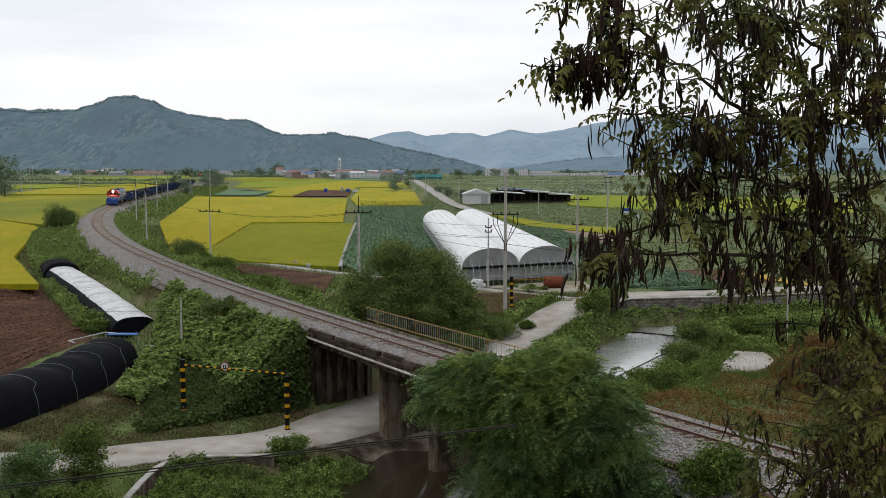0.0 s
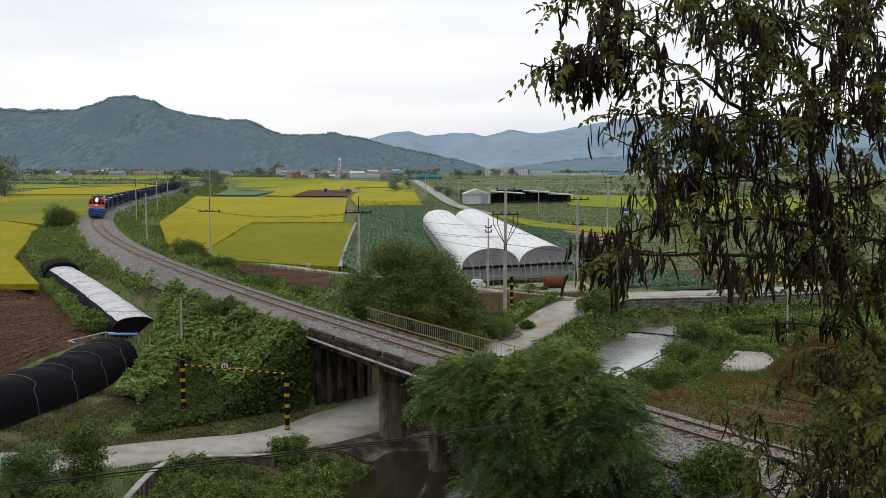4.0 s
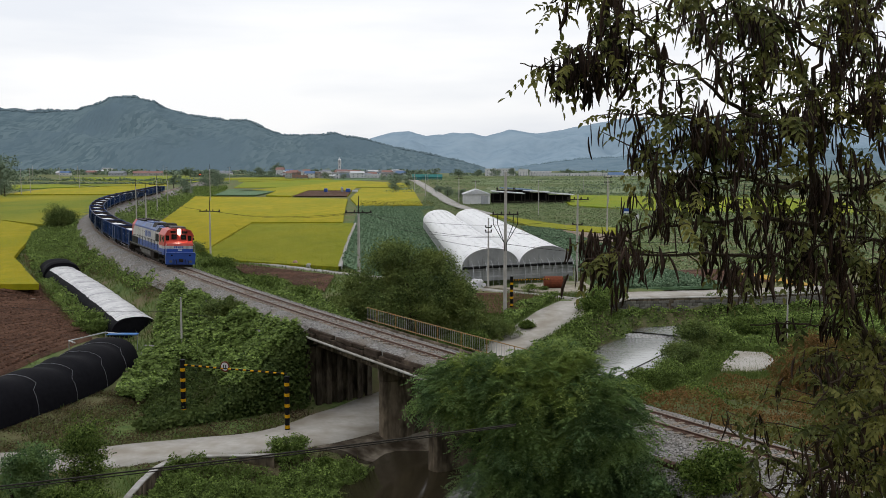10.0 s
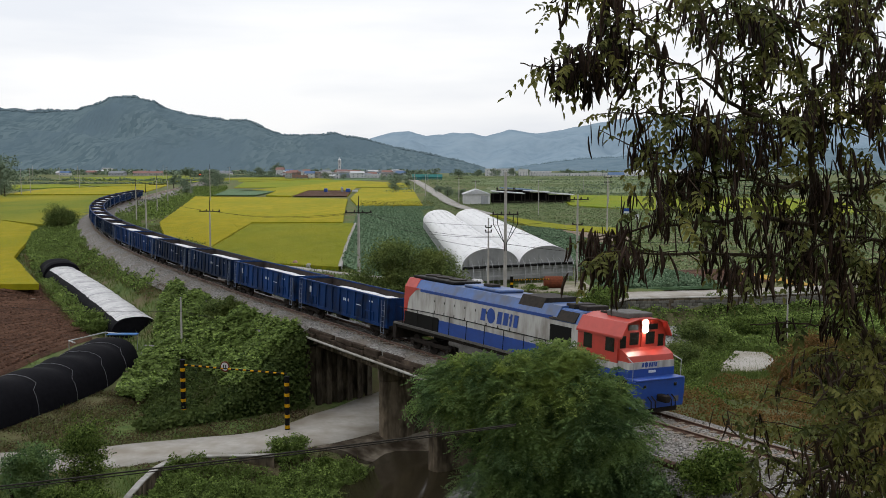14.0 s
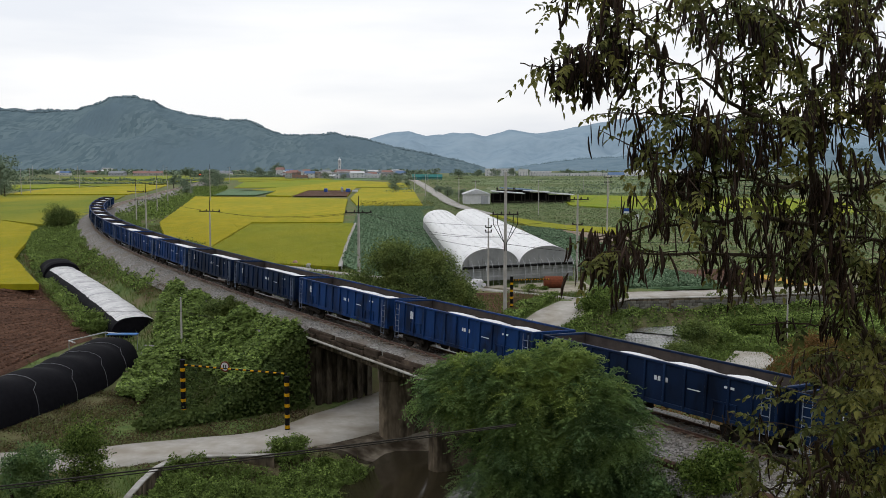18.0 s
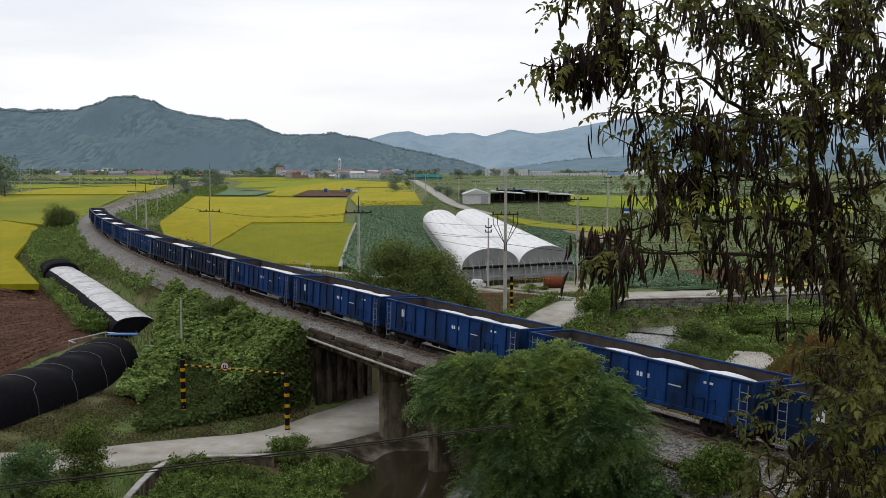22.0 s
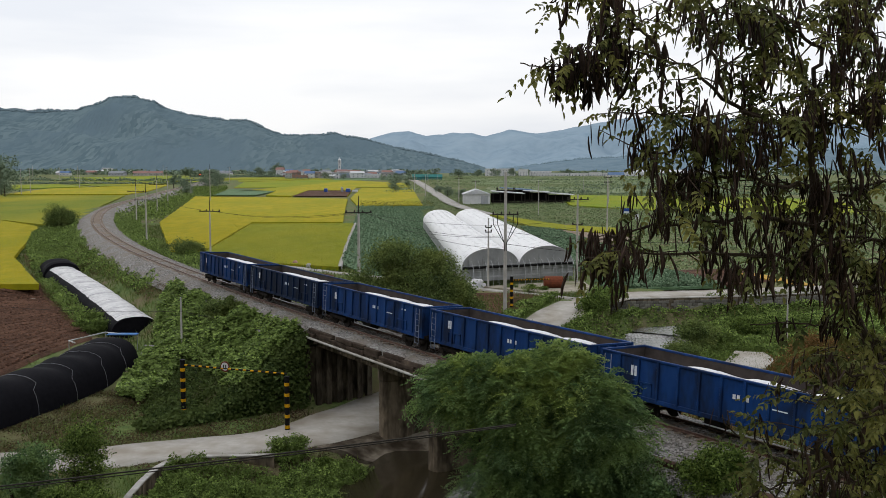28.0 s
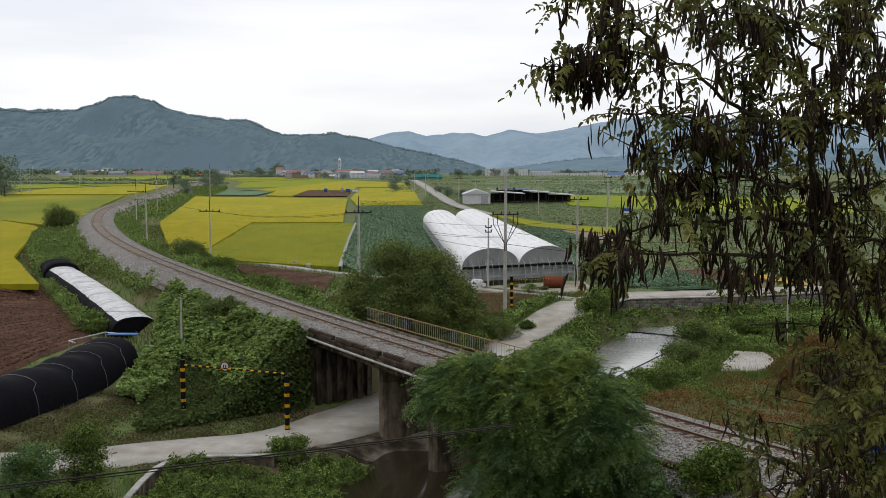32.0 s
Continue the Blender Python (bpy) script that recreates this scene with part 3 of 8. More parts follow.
def bridge():
    top = empty("railway_bridge", pose(*along(20, 0, -1)), "old concrete railway bridge over road and stream, stained piers", "bridge")
    inv = top.matrix_basis.inverted()

    def add(name, ob, label=""):
        ob.name = name
        ob.parent, ob.matrix_parent_inverse = top, inv
        if label:
            ob["label"] = label
        return ob

    a, b = BRIDGE_S
    add("deck", sweep("deck", [(2.5, -1.05), (2.5, -0.74), (2.36, -0.72), (-2.36, -0.72), (-3.15, -0.74), (-3.15, -1.05)], a, b, 1.0, CONCRETE, closed=True))
    add("kerb", sweep("kerb", [(-2.36, -0.72), (-2.36, -0.30), (-2.52, -0.30), (-2.52, -0.72)], a - 0.5, b + 0.8, 0.5, CONCRETE, closed=True, jitter=0.012))
    for row, (n_, z_) in enumerate(((2.50, -0.62), (2.44, -0.36))):
        q = a - 0.4 + 0.9 * row
        while q < b + 1.6:
            ln = rng.uniform(1.9, 2.5)
            bm = boxes((-0.13, 0.13, 0.02, ln - 0.03, -0.13, 0.13), bevel=0.025)
            bm.transform(pose(*along(q, n_ + rng.normal() * 0.03, z_ + rng.normal() * 0.025), rng.normal() * 0.9, rng.normal() * 4, heading(q) + rng.normal() * 0.9))
            add("kerb_timber", part("kerb_timber", bm, TIMBER))
            q += ln
    # pale pipe along the outer side
    add("pipe", part("pipe", tubes(([along(q, 2.82, -0.86) for q in np.linspace(a, b + 0.4, 30)], 0.085), n=10), PALE_CONCRETE, smooth=True), "white cable pipe along the bridge")
    for q in np.arange(a + 1, b, 3.4):
        bm = boxes((2.3, 2.95, -0.05, 0.05, -1.02, -0.95))
        bm.transform(pose(*along(q, 0, 0), 0, 0, heading(q)))
        add("pipe_bracket", part("pipe_bracket", bm, DARK_METAL))
    for n_ in (1.75, 0.6, -0.6, -1.75):
        add("girder", sweep("girder", [(n_ + 0.22, -1.62), (n_ + 0.2, -1.05), (n_ - 0.2, -1.05), (n_ - 0.22, -1.62)], a, b, 1.5, CONCRETE, closed=True))
    for s in np.arange(a + 1, b, 2.1):
        bm = bmesh.new()
        m = pose(*along(s, 0, 0), 0, 0, heading(s))
        box(bm, -2.55, 2.55, -0.12, 0.12, -1.28, -1.05)
        bm.transform(m)
        add("cross_beam", part("cross_beam", bm, CONCRETE))
    for s in (20.5, 26.5):
        bm = bmesh.new()
        rings = []
        for z, k in ((-8.6, 1.12), (-7.4, 1.12), (-2.4, 1.0), (-2.3, 1.14), (-1.62, 1.14)):
            ring = []
            for q in range(20):
                t = 2 * math.pi * q / 20
                x, y = math.cos(t), math.sin(t)
                x = math.copysign(abs(x) ** 0.5, x) * 1.9 * (1 if k < 1.14 else 1.04)
                y = math.copysign(abs(y) ** 0.7, y) * 0.62 * k
                ring.append(bm.verts.new((x, y, z)))
            rings.append(ring)
        for u, w in zip(rings, rings[1:]):
            for q in range(20):
                bm.faces.new((u[q], u[(q + 1) % 20], w[(q + 1) % 20], w[q]))
        bm.faces.new(rings[-1])
        bm.transform(pose(*along(s, 0, 0), 0, 0, heading(s)))
        add("pier", part("pier", bm, CONCRETE))
    for s, back in ((b, 1), (a, -1)):
        bm = bmesh.new()
        box(bm, -2.6, 2.6, -1.0, 0.35, -8, -1.62, 0.06)
        box(bm, -2.7, 2.7, -1.0, -0.4, -1.62, -0.7, 0.04)
        for x in (-2.55, 2.55):
            box(bm, x - 0.2, x + 0.2, -3.2 if back > 0 else -0.4, 0.2, -6.5, -0.75, 0.03)
        if back < 0:
            bm.transform(Matrix.Rotation(math.pi, 4, "Z"))
        bm.transform(pose(*along(s, 0, 0), 0, 0, heading(s)))
        add("abutment", part("abutment", bm, STAINED_SHADED))
    # stained wall panels between the abutment's ribs, colour also darkened for shade
    for q in range(6):
        bm = bmesh.new()
        box(bm, -2.5 + q * 0.84, -2.1 + q * 0.84, 0.35, 0.62, -7, -1.65, 0.03)
        bm.transform(pose(*along(b, 0, 0), 0, 0, heading(b)))
        add("buttress", part("buttress", bm, STAINED_SHADED))
    # yellow hand rail on the far side
    rail = empty("bridge_railing", pose(*along(20, -3.05, -0.5)), "yellow steel railing with dark bars beside the track", "railing")
    inv2 = rail.matrix_basis.inverted()
    s0, s1 = 13.0, 37.5

    def addr(ob):
        ob.parent, ob.matrix_parent_inverse = rail, inv2

    RUSTY_YELLOW = material("rusty_yellow_paint", (0.36, 0.30, 0.17), (0.30, 0.14, 0.04), scale=7, rough=0.6, bump=0.2)
    for z in (0.62, -0.28):
        addr(part("rail_bar", tubes(([along(q, -3.05, z) for q in np.linspace(s0, s1, 20)], 0.035)), RUSTY_YELLOW))
    post = tubes(([(0, 0, -0.75), (0, 0, 0.62)], 0.035))
    me = bpy.data.meshes.new("post")
    post.to_mesh(me)
    me.materials.append(RUSTY_YELLOW)
    bar = tubes(([(0, 0, -0.28), (0, 0, 0.62)], 0.014), n=5)
    me2 = bpy.data.meshes.new("bar")
    bar.to_mesh(me2)
    me2.materials.append(STEEL)
    post.free(), bar.free()
    for q in np.arange(s0, s1 + 0.01, 2.86):
        ob = put("post", me, None)
        ob.matrix_basis = pose(*along(q, -3.05, 0))
        addr(ob)
    for q in np.arange(s0 + 0.26, s1, 0.26):
        ob = put("bar", me2, None)
        ob.matrix_basis = pose(*along(q, -3.05, 0))
        addr(ob)


bridge()


# ------------------------------------------------------------ fields
def field(name, outline, top, mat, label, category, depth=0.6):
    edge = []
    for (x0, y0), (x1, y1) in zip(outline, outline[1:] + outline[:1]):
        L = math.dist((x0, y0), (x1, y1))
        k = max(1, int(L / 6))
        for i in range(k):
            u, w = i / k, min(0.05 + L / 4000, 0.15) * (0 < i)
            edge.append((x0 + (x1 - x0) * u + rng.normal() * w, y0 + (y1 - y0) * u + rng.normal() * w * 1.6))
    bm = prism(bmesh.new(), edge, top - depth, top)
    ob = part(name, bm, mat)
    return tagged(ob, label, category, kind="structure")


GOLD_A = [(-68.3, 224.4), (-110.0, 414.2), (-63.8, 399.3), (-39.4, 385.3), (-24.5, 226.8), (-46.2, 224.4), (-38.8, 151.3), (-44.2, 150.4)]
OLIVE_A = [(-38.1, 149.2), (-45.2, 219.9), (-21.2, 222.2), (-14.1, 125.2), (-33.4, 136.1)]
GOLD_B = [(-38.9, 392.2), (-50.0, 575.2), (-17.8, 546.9), (-7.1, 323.4), (-29.2, 318.7)]
GOLD_C = [(-112.0, 509.4), (-101.2, 590.5), (-85.7, 866.2), (-27.1, 725.3), (-21.0, 590.5), (-54.9, 590.5), (-43.4, 422.1), (-50.5, 523.7), (-75.3, 523.7), (-68.7, 422.1), (-81.7, 430.2), (-91.1, 509.4)]
CABBAGE = [(-14.6, 132.1), (-21.7, 230.5), (-29.2, 316.8), (-2.7, 312.5), (-6.8, 288.9), (-3.5, 211.2), (1.2, 129.1), (0.6, 110.0), (-9.7, 119.0)]
STRIP = [(13.3, 261.9), (28.0, 213.6), (37.9, 203.6), (34.4, 184.7), (18.8, 211.5)]
GREEN_R = [(53.3, 438.8), (102.9, 414.2), (160, 378.7), (120, 261.9), (69.4, 278.5), (44.3, 323.4)]
VEG_R = [(17.8, 211.2), (24.5, 200.1), (28.2, 155.8), (20.7, 122.1), (18.2, 122.1)]
SOIL_R = [(24.9, 203.7), (38.3, 183.0), (30.2, 161.5), (27.2, 173.9)]
field("rice_field", GOLD_A, -2.08, RICE_GOLD, "ripe golden-yellow rice field", "rice field")
field("rice_field", OLIVE_A, -2.08, RICE_OLIVE, "olive-yellow ripening rice field beside a lane", "rice field")
field("rice_field", GOLD_B, -2.08, RICE_GOLD, "ripe golden-yellow rice field", "rice field")
field("rice_field", GOLD_C, -2.1, RICE_GOLD, "ripe golden-yellow rice field", "rice field")
field("crop_field", [(-108.3, 434.7), (-87.3, 434.7), (-90.3, 501.5), (-124.2, 549.8)], -2.1, CROP, "dark green vegetable plot", "field", 0.3)
field("soil_plot", [(-67.9, 422.8), (-43.5, 422.4), (-50.7, 518.4), (-74.8, 518.4)], -2.2, SOIL, "bare brown plot among rice fields", "field", 0.2)
field("crop_field", CABBAGE, -2.3, CROP, "blue-green cabbage field in rows", "field", 0.2)
field("rice_field", STRIP, -2.0, RICE_OLIVE, "narrow strip of ripening rice", "rice field")
field("rice_field", GREEN_R, -2.08, RICE_GREEN, "yellow-green rice field", "rice field")
field("crop_field", VEG_R, -2.3, CROP, "low green vegetable field", "field", 0.2)
DEBRIS = material("stubble_debris", (0.34, 0.27, 0.21), (0.13, 0.085, 0.06), (0.24, 0.20, 0.16), scale=1.2, patch=0.2, bump=0.8, depth=0.12, cells=1.6)
DUST = material("dusty_yard", (0.40, 0.365, 0.31), (0.28, 0.245, 0.195), (0.19, 0.185, 0.11), scale=0.9, patch=0.4, bump=0.4, grain=9)
field("soil_plot", SOIL_R, -2.2, DEBRIS, "brown plot strewn with pale dry debris", "field", 0.25)
field("yard", [(4.2, 106.9), (9.4, 103.2), (13.9, 99.4), (16.6, 101.2), (17.2, 104.3), (16.9, 112.4)], -2.34, DUST, "dusty pale yard before the greenhouse", "yard", 0.3)
field("rice_field", [(-114.0, 239.5), (-95.2, 216.8), (-92.4, 212.7), (-65.8, 142.2), (-47.9, 109.7), (-62.4, 108.5)], -2.4, RICE_GOLD, "ripe golden-yellow rice field west of the track", "rice field", 0.7)
tagged(ribbon("field_path", [(x, y, land_at(x, y), 0.3) for x, y in ((-82, 106.4), (-72, 107.0), (-62.4, 107.7), (-55, 108.3), (-47.6, 108.9))], PALE_CONCRETE, lift=0.1, thick=0.2), "thin pale path between rice and tilled soil", "path", kind="structure")
field("rice_field", [(-222.4, 440), (-175, 320), (-140, 240), (-116, 243), (-96.0, 222.9), (-91.0, 236.5), (-112.5, 299.9), (-150, 440)], -2.46, RICE_MIXED, "patchy green and yellow rice field west of the track", "rice field")
field("rice_field", [(-240.8, 571.4), (-201.6, 690.3), (-164.1, 520.2), (-154.9, 458.5), (-214.7, 454.2)], -2.4, RICE_GOLD, "ripe golden-yellow rice field west of the track", "rice field")
field("rice_field", [(-285.0, 711.4), (-230.0, 839.9), (-203.5, 696.9), (-230.1, 626.5)], -2.4, RICE_MIXED, "far golden rice field", "rice field")
field("rice_field", [(-330.0, 640), (-290.0, 705), (-236, 622), (-260, 560)], -2.4, RICE_GREEN, "far green rice field", "rice field")
field("rice_field", [(-400, 860), (-330, 1080), (-200, 900), (-212, 800), (-290, 830)], -2.4, RICE_GREEN, "far yellow-green rice field", "rice field")
field("crop_field", [(-110, 890), (-110, 1090), (-60, 1090), (-50, 890)], -2.3, CROP, "far green vegetable plots before the village", "field", 0.3)
field("rice_field", [(20, 480), (30, 620), (190, 600), (150, 470)], -2.32, ROUGH_MEADOW, "pale green rough meadow on the plain", "meadow", 0.2)
field("rice_field", [(20, 700), (30, 1000), (260, 1000), (200, 700)], -2.32, ROUGH_MEADOW, "far grey-green meadow on the plain", "meadow", 0.2)
field("rice_field", [(-441.8, 1071.7), (-335.4, 1313.1), (-261.9, 1024.6), (-312.1, 871.3)], -2.3, RICE_GREEN, "far yellow-green rice field", "rice field")
field("rice_field", [(-230, 901.0), (-110, 901.0), (-120, 1070.0), (-235, 1070.0)], -2.0, RICE_OLIVE, "far olive-yellow rice field", "rice field")


field("crop_field", [(17.5, 104.5), (19.4, 121), (30, 124), (33, 108)], -2.39, CROP, "leafy vegetable plot beside the yard", "field", 0.3)
field("soil_plot", [(33.5, 109), (31, 124), (40, 126), (41, 112)], -2.36, SOIL, "bare brown plot beside the yard", "field", 0.3)


def furrows(name, corners, k, z, mat, label, amp=0.16, follow=False, lift=0.03):
    """Tilled ridges between two opposite sides of a four-cornered plot; z per corner by the land."""
    a, b, c, d = [Vector((*p, 0)) for p in corners]
    v, f, m = [], [], 24
    for i in range(k * 4 + 1):
        u = i / (k * 4)
        h = (0, 0.75, 1, 0.55)[i % 4] * amp
        for j in range(m + 1):
            w = j / m
            p = (a.lerp(b, w)).lerp(d.lerp(c, w), u)
            v.append((p.x, p.y, z + h * rng.uniform(0.55, 1.15) + 0.02))
    if follow:
        q = np.array(v)
        q[:, 2] += np.maximum(land(q[:, 0], q[:, 1]), z) - z + lift
        v = q
    for i in range(k * 4):
        for j in range(m):
            o = i * (m + 1) + j
            f.append((o, o + 1, o + m + 2, o + m + 1))
    return tagged(from_arrays(name, v, f, mat), label, "field", kind="structure")


field("rice_field", [(-132, 590), (-91, 590), (-86, 790), (-74, 860), (-123, 910), (-168, 790)], -2.3, RICE_GREEN, "pale yellow-green rice field before the village", "rice field", 0.2)
field("rice_field", [(-175, 800), (-126, 925), (-178, 1060), (-228, 1040)], -2.3, RICE_OLIVE, "olive-yellow rice field before the village", "rice field", 0.2)
tagged(ribbon("field_ditch", [(-14.0, 125.6, -2.02, 0.22), (-17.4, 170, -2.02, 0.22), (-20.9, 222, -2.02, 0.25)], PALE_CONCRETE, thick=0.5, step=6), "narrow pale concrete ditch between rice and cabbages", "ditch", kind="structure")
furrows("tilled_field", [(-31.0, 132.9), (-13.7, 117.3), (-13.1, 102.2), (-26.0, 120.5)], 9, -2.34, SOIL, "reddish-brown tilled soil in furrows beside a lane")
furrows("tilled_field", [(3.0, 103.3), (11.6, 97.4), (7.4, 92.0), (3.0, 92.4)], 10, -6.0, SOIL, "reddish-brown tilled soil in furrows", follow=True, lift=0.12)
furrows("tilled_field", [(-84.0, 118.2), (-52.6, 119.2), (-32.6, 85.6), (-37.8, 45)], 30, -5.9, SOIL, "dark brown tilled field in furrows", amp=0.26, follow=True)

k = 26000
cx, cy = rng.uniform(-62, -30, k), rng.uniform(60, 120, k)
ok = inside([(-66, 118), (-52.6, 118.6), (-33.2, 86.2), (-38.2, 52), (-66, 52)], cx, cy)
cx, cy = cx[ok], cy[ok]
cz = np.maximum(land(cx, cy), -5.9) + 0.16
octa = np.array([(1, 0, 0), (0, 1, 0), (-1, 0, 0), (0, -1, 0), (0, 0, 0.7), (0, 0, -0.7)])
tri = np.array([(0, 1, 4), (1, 2, 4), (2, 3, 4), (3, 0, 4), (1, 0, 5), (2, 1, 5), (3, 2, 5), (0, 3, 5)])
v = np.stack([cx, cy, cz], 1)[:, None] + octa * rng.uniform(0.07, 0.22, (len(cx), 1, 1)) * rng.uniform(0.6, 1.4, (len(cx), 6, 1))
CLOD = material("soil_clod", (0.150, 0.082, 0.054), (0.052, 0.028, 0.019), island=True, bump=0.3)
tagged(from_arrays("soil_clods", v.reshape(-1, 3), (np.arange(len(cx))[:, None, None] * 6 + tri).reshape(-1, 3), CLOD), "loose clods of reddish-brown tilled soil", "soil", kind="stuff")


# ------------------------------------------------------------ greenhouse
def greenhouse():
    g = empty("greenhouse", pose(2.2, 108.4, -2.4), "twin-arched greenhouse in white plastic film", "greenhouse")
    # local: x along the front (towards the east end), y along the length
    ux, uy = Vector((13.9, 6.5, 0)), Vector((-6.6, 97, 0))
    m = Matrix(((ux.x / ux.length, uy.x / uy.length, 0, 0), (ux.y / ux.length, uy.y / uy.length, 0, 0), (0, 0, 1, 0), (0, 0, 0, 1)))
    W2, LEN, EAVE, RISE = ux.length / 2, 97.0, 1.75, 2.45

    def arch(x0, t):
        a = math.pi * t
        return (x0 + W2 / 2 - math.cos(a) * W2 / 2, EAVE + RISE * math.sin(a) ** 0.85)

    for bay in (0, 1):
        x0, N, K = bay * W2, 20, 58
        v, f = [], []
        for j in range(K + 1):
            y = LEN * j / K
            for i in range(N + 1):
                x, z = arch(x0, i / N)
                sag = 0.012 if j % 2 else 0.0
                v.append((x, y, z - sag + rng.normal() * 0.008))
        for j in range(K):
            for i in range(N):
                o = j * (N + 1) + i
                f.append((o, o + 1, o + N + 2, o + N + 1))
        ob = from_arrays("film_roof", v, f, FILM, g, "white plastic film", smooth=True)
        ob.data.transform(m)
        # end wall of clear film, with its frame
        for y, nm in ((0.02, "end_wall"), (LEN - 0.02, "end_wall")):
            bm = bmesh.new()
            vs = [bm.verts.new((x0, y, 0.35))] + [bm.verts.new((arch(x0, i / N)[0], y, arch(x0, i / N)[1] - 0.02)) for i in range(N + 1)] + [bm.verts.new((x0 + W2, y, 0.35))]
            bm.faces.new(vs)
            bm.transform(m)
            part(nm, bm, FILM_GREY, g, "clear grey plastic film")
        bm = tubes(([(arch(x0, i / N)[0], -0.04, arch(x0, i / N)[1]) for i in range(N + 1)], 0.04))
        bm.transform(m)
        part("end_arch", bm, STEEL, g)
        # ring of dark vent roll
        bm = tubes(([(x0 + 0.1, -0.14, 1.95), (x0 + W2 * 0.5, -0.14, 2.0), (x0 + W2 - 0.1, -0.14, 1.95)], 0.17))
        bm.transform(m)
        part("rolled_curtain", bm, BLACK, g)
        for x in np.linspace(x0 + 0.9, x0 + W2 - 0.9, 4):
            bm = tubes(([(x, -0.06, 0), (x, -0.06, 3.1)], 0.04))
            bm.transform(m)
            part("end_post", bm, STEEL, g)
        for z in (0.9, 1.5):
            bm = tubes(([(x0, -0.06, z), (x0 + W2, -0.06, z)], 0.03))
            bm.transform(m)
            part("end_rail", bm, STEEL, g)
        for y in np.arange(0, LEN, 1.6):
            bm = tubes(([(arch(x0, i / 10)[0], y, arch(x0, i / 10)[1] + 0.0) for i in range(11)], 0.018), n=4)
            bm.transform(m)
            part("hoop", bm, STEEL, g)
    for x in (0, 2 * W2):
        bm = boxes((x - 0.02, x + 0.02, 0, LEN, 0.5, EAVE))
        bm.transform(m)
        part("side_curtain", bm, FILM_GREY, g)
        bm = tubes(([(x, 0, 0.45), (x, LEN, 0.45)], 0.05))
        bm.transform(m)
        part("side_rail", bm, STEEL, g)
        for y in np.arange(0, LEN, 2.4):
            bm = tubes(([(x, y, 0), (x, y, EAVE)], 0.03), n=5)
            bm.transform(m)
            part("side_post", bm, STEEL, g)
    bm = tubes(([(W2, 0, EAVE + 0.1), (W2, LEN, EAVE + 0.1)], 0.09))
    bm.transform(m)
    part("gutter", bm, STEEL, g)
    # lean-to frame of white pipes before the front
    q = empty("hoop_shelter", pose(2.2, 108.4, -2.4), "bare white pipe hoops standing before the greenhouse", "shelter")
    for x in np.arange(1.2, 2 * W2 + 3.2, 0.85):
        bm = tubes(([(x, -3.2, 0), (x, -3.2, 1.2), (x, -3.0, 1.9), (x, -2.2, 2.5), (x, -1.2, 2.75), (x, -0.3, 2.8)], 0.024), n=5)
        bm.transform(m)
        part("hoop", bm, STEEL, q)
    for y, z in ((-3.2, 1.2), (-2.2, 2.5)):
        bm = tubes(([(1.0, y, z), (2 * W2 + 3, y, z)], 0.024), n=5)
        bm.transform(m)
        part("purlin", bm, STEEL, q)


greenhouse()


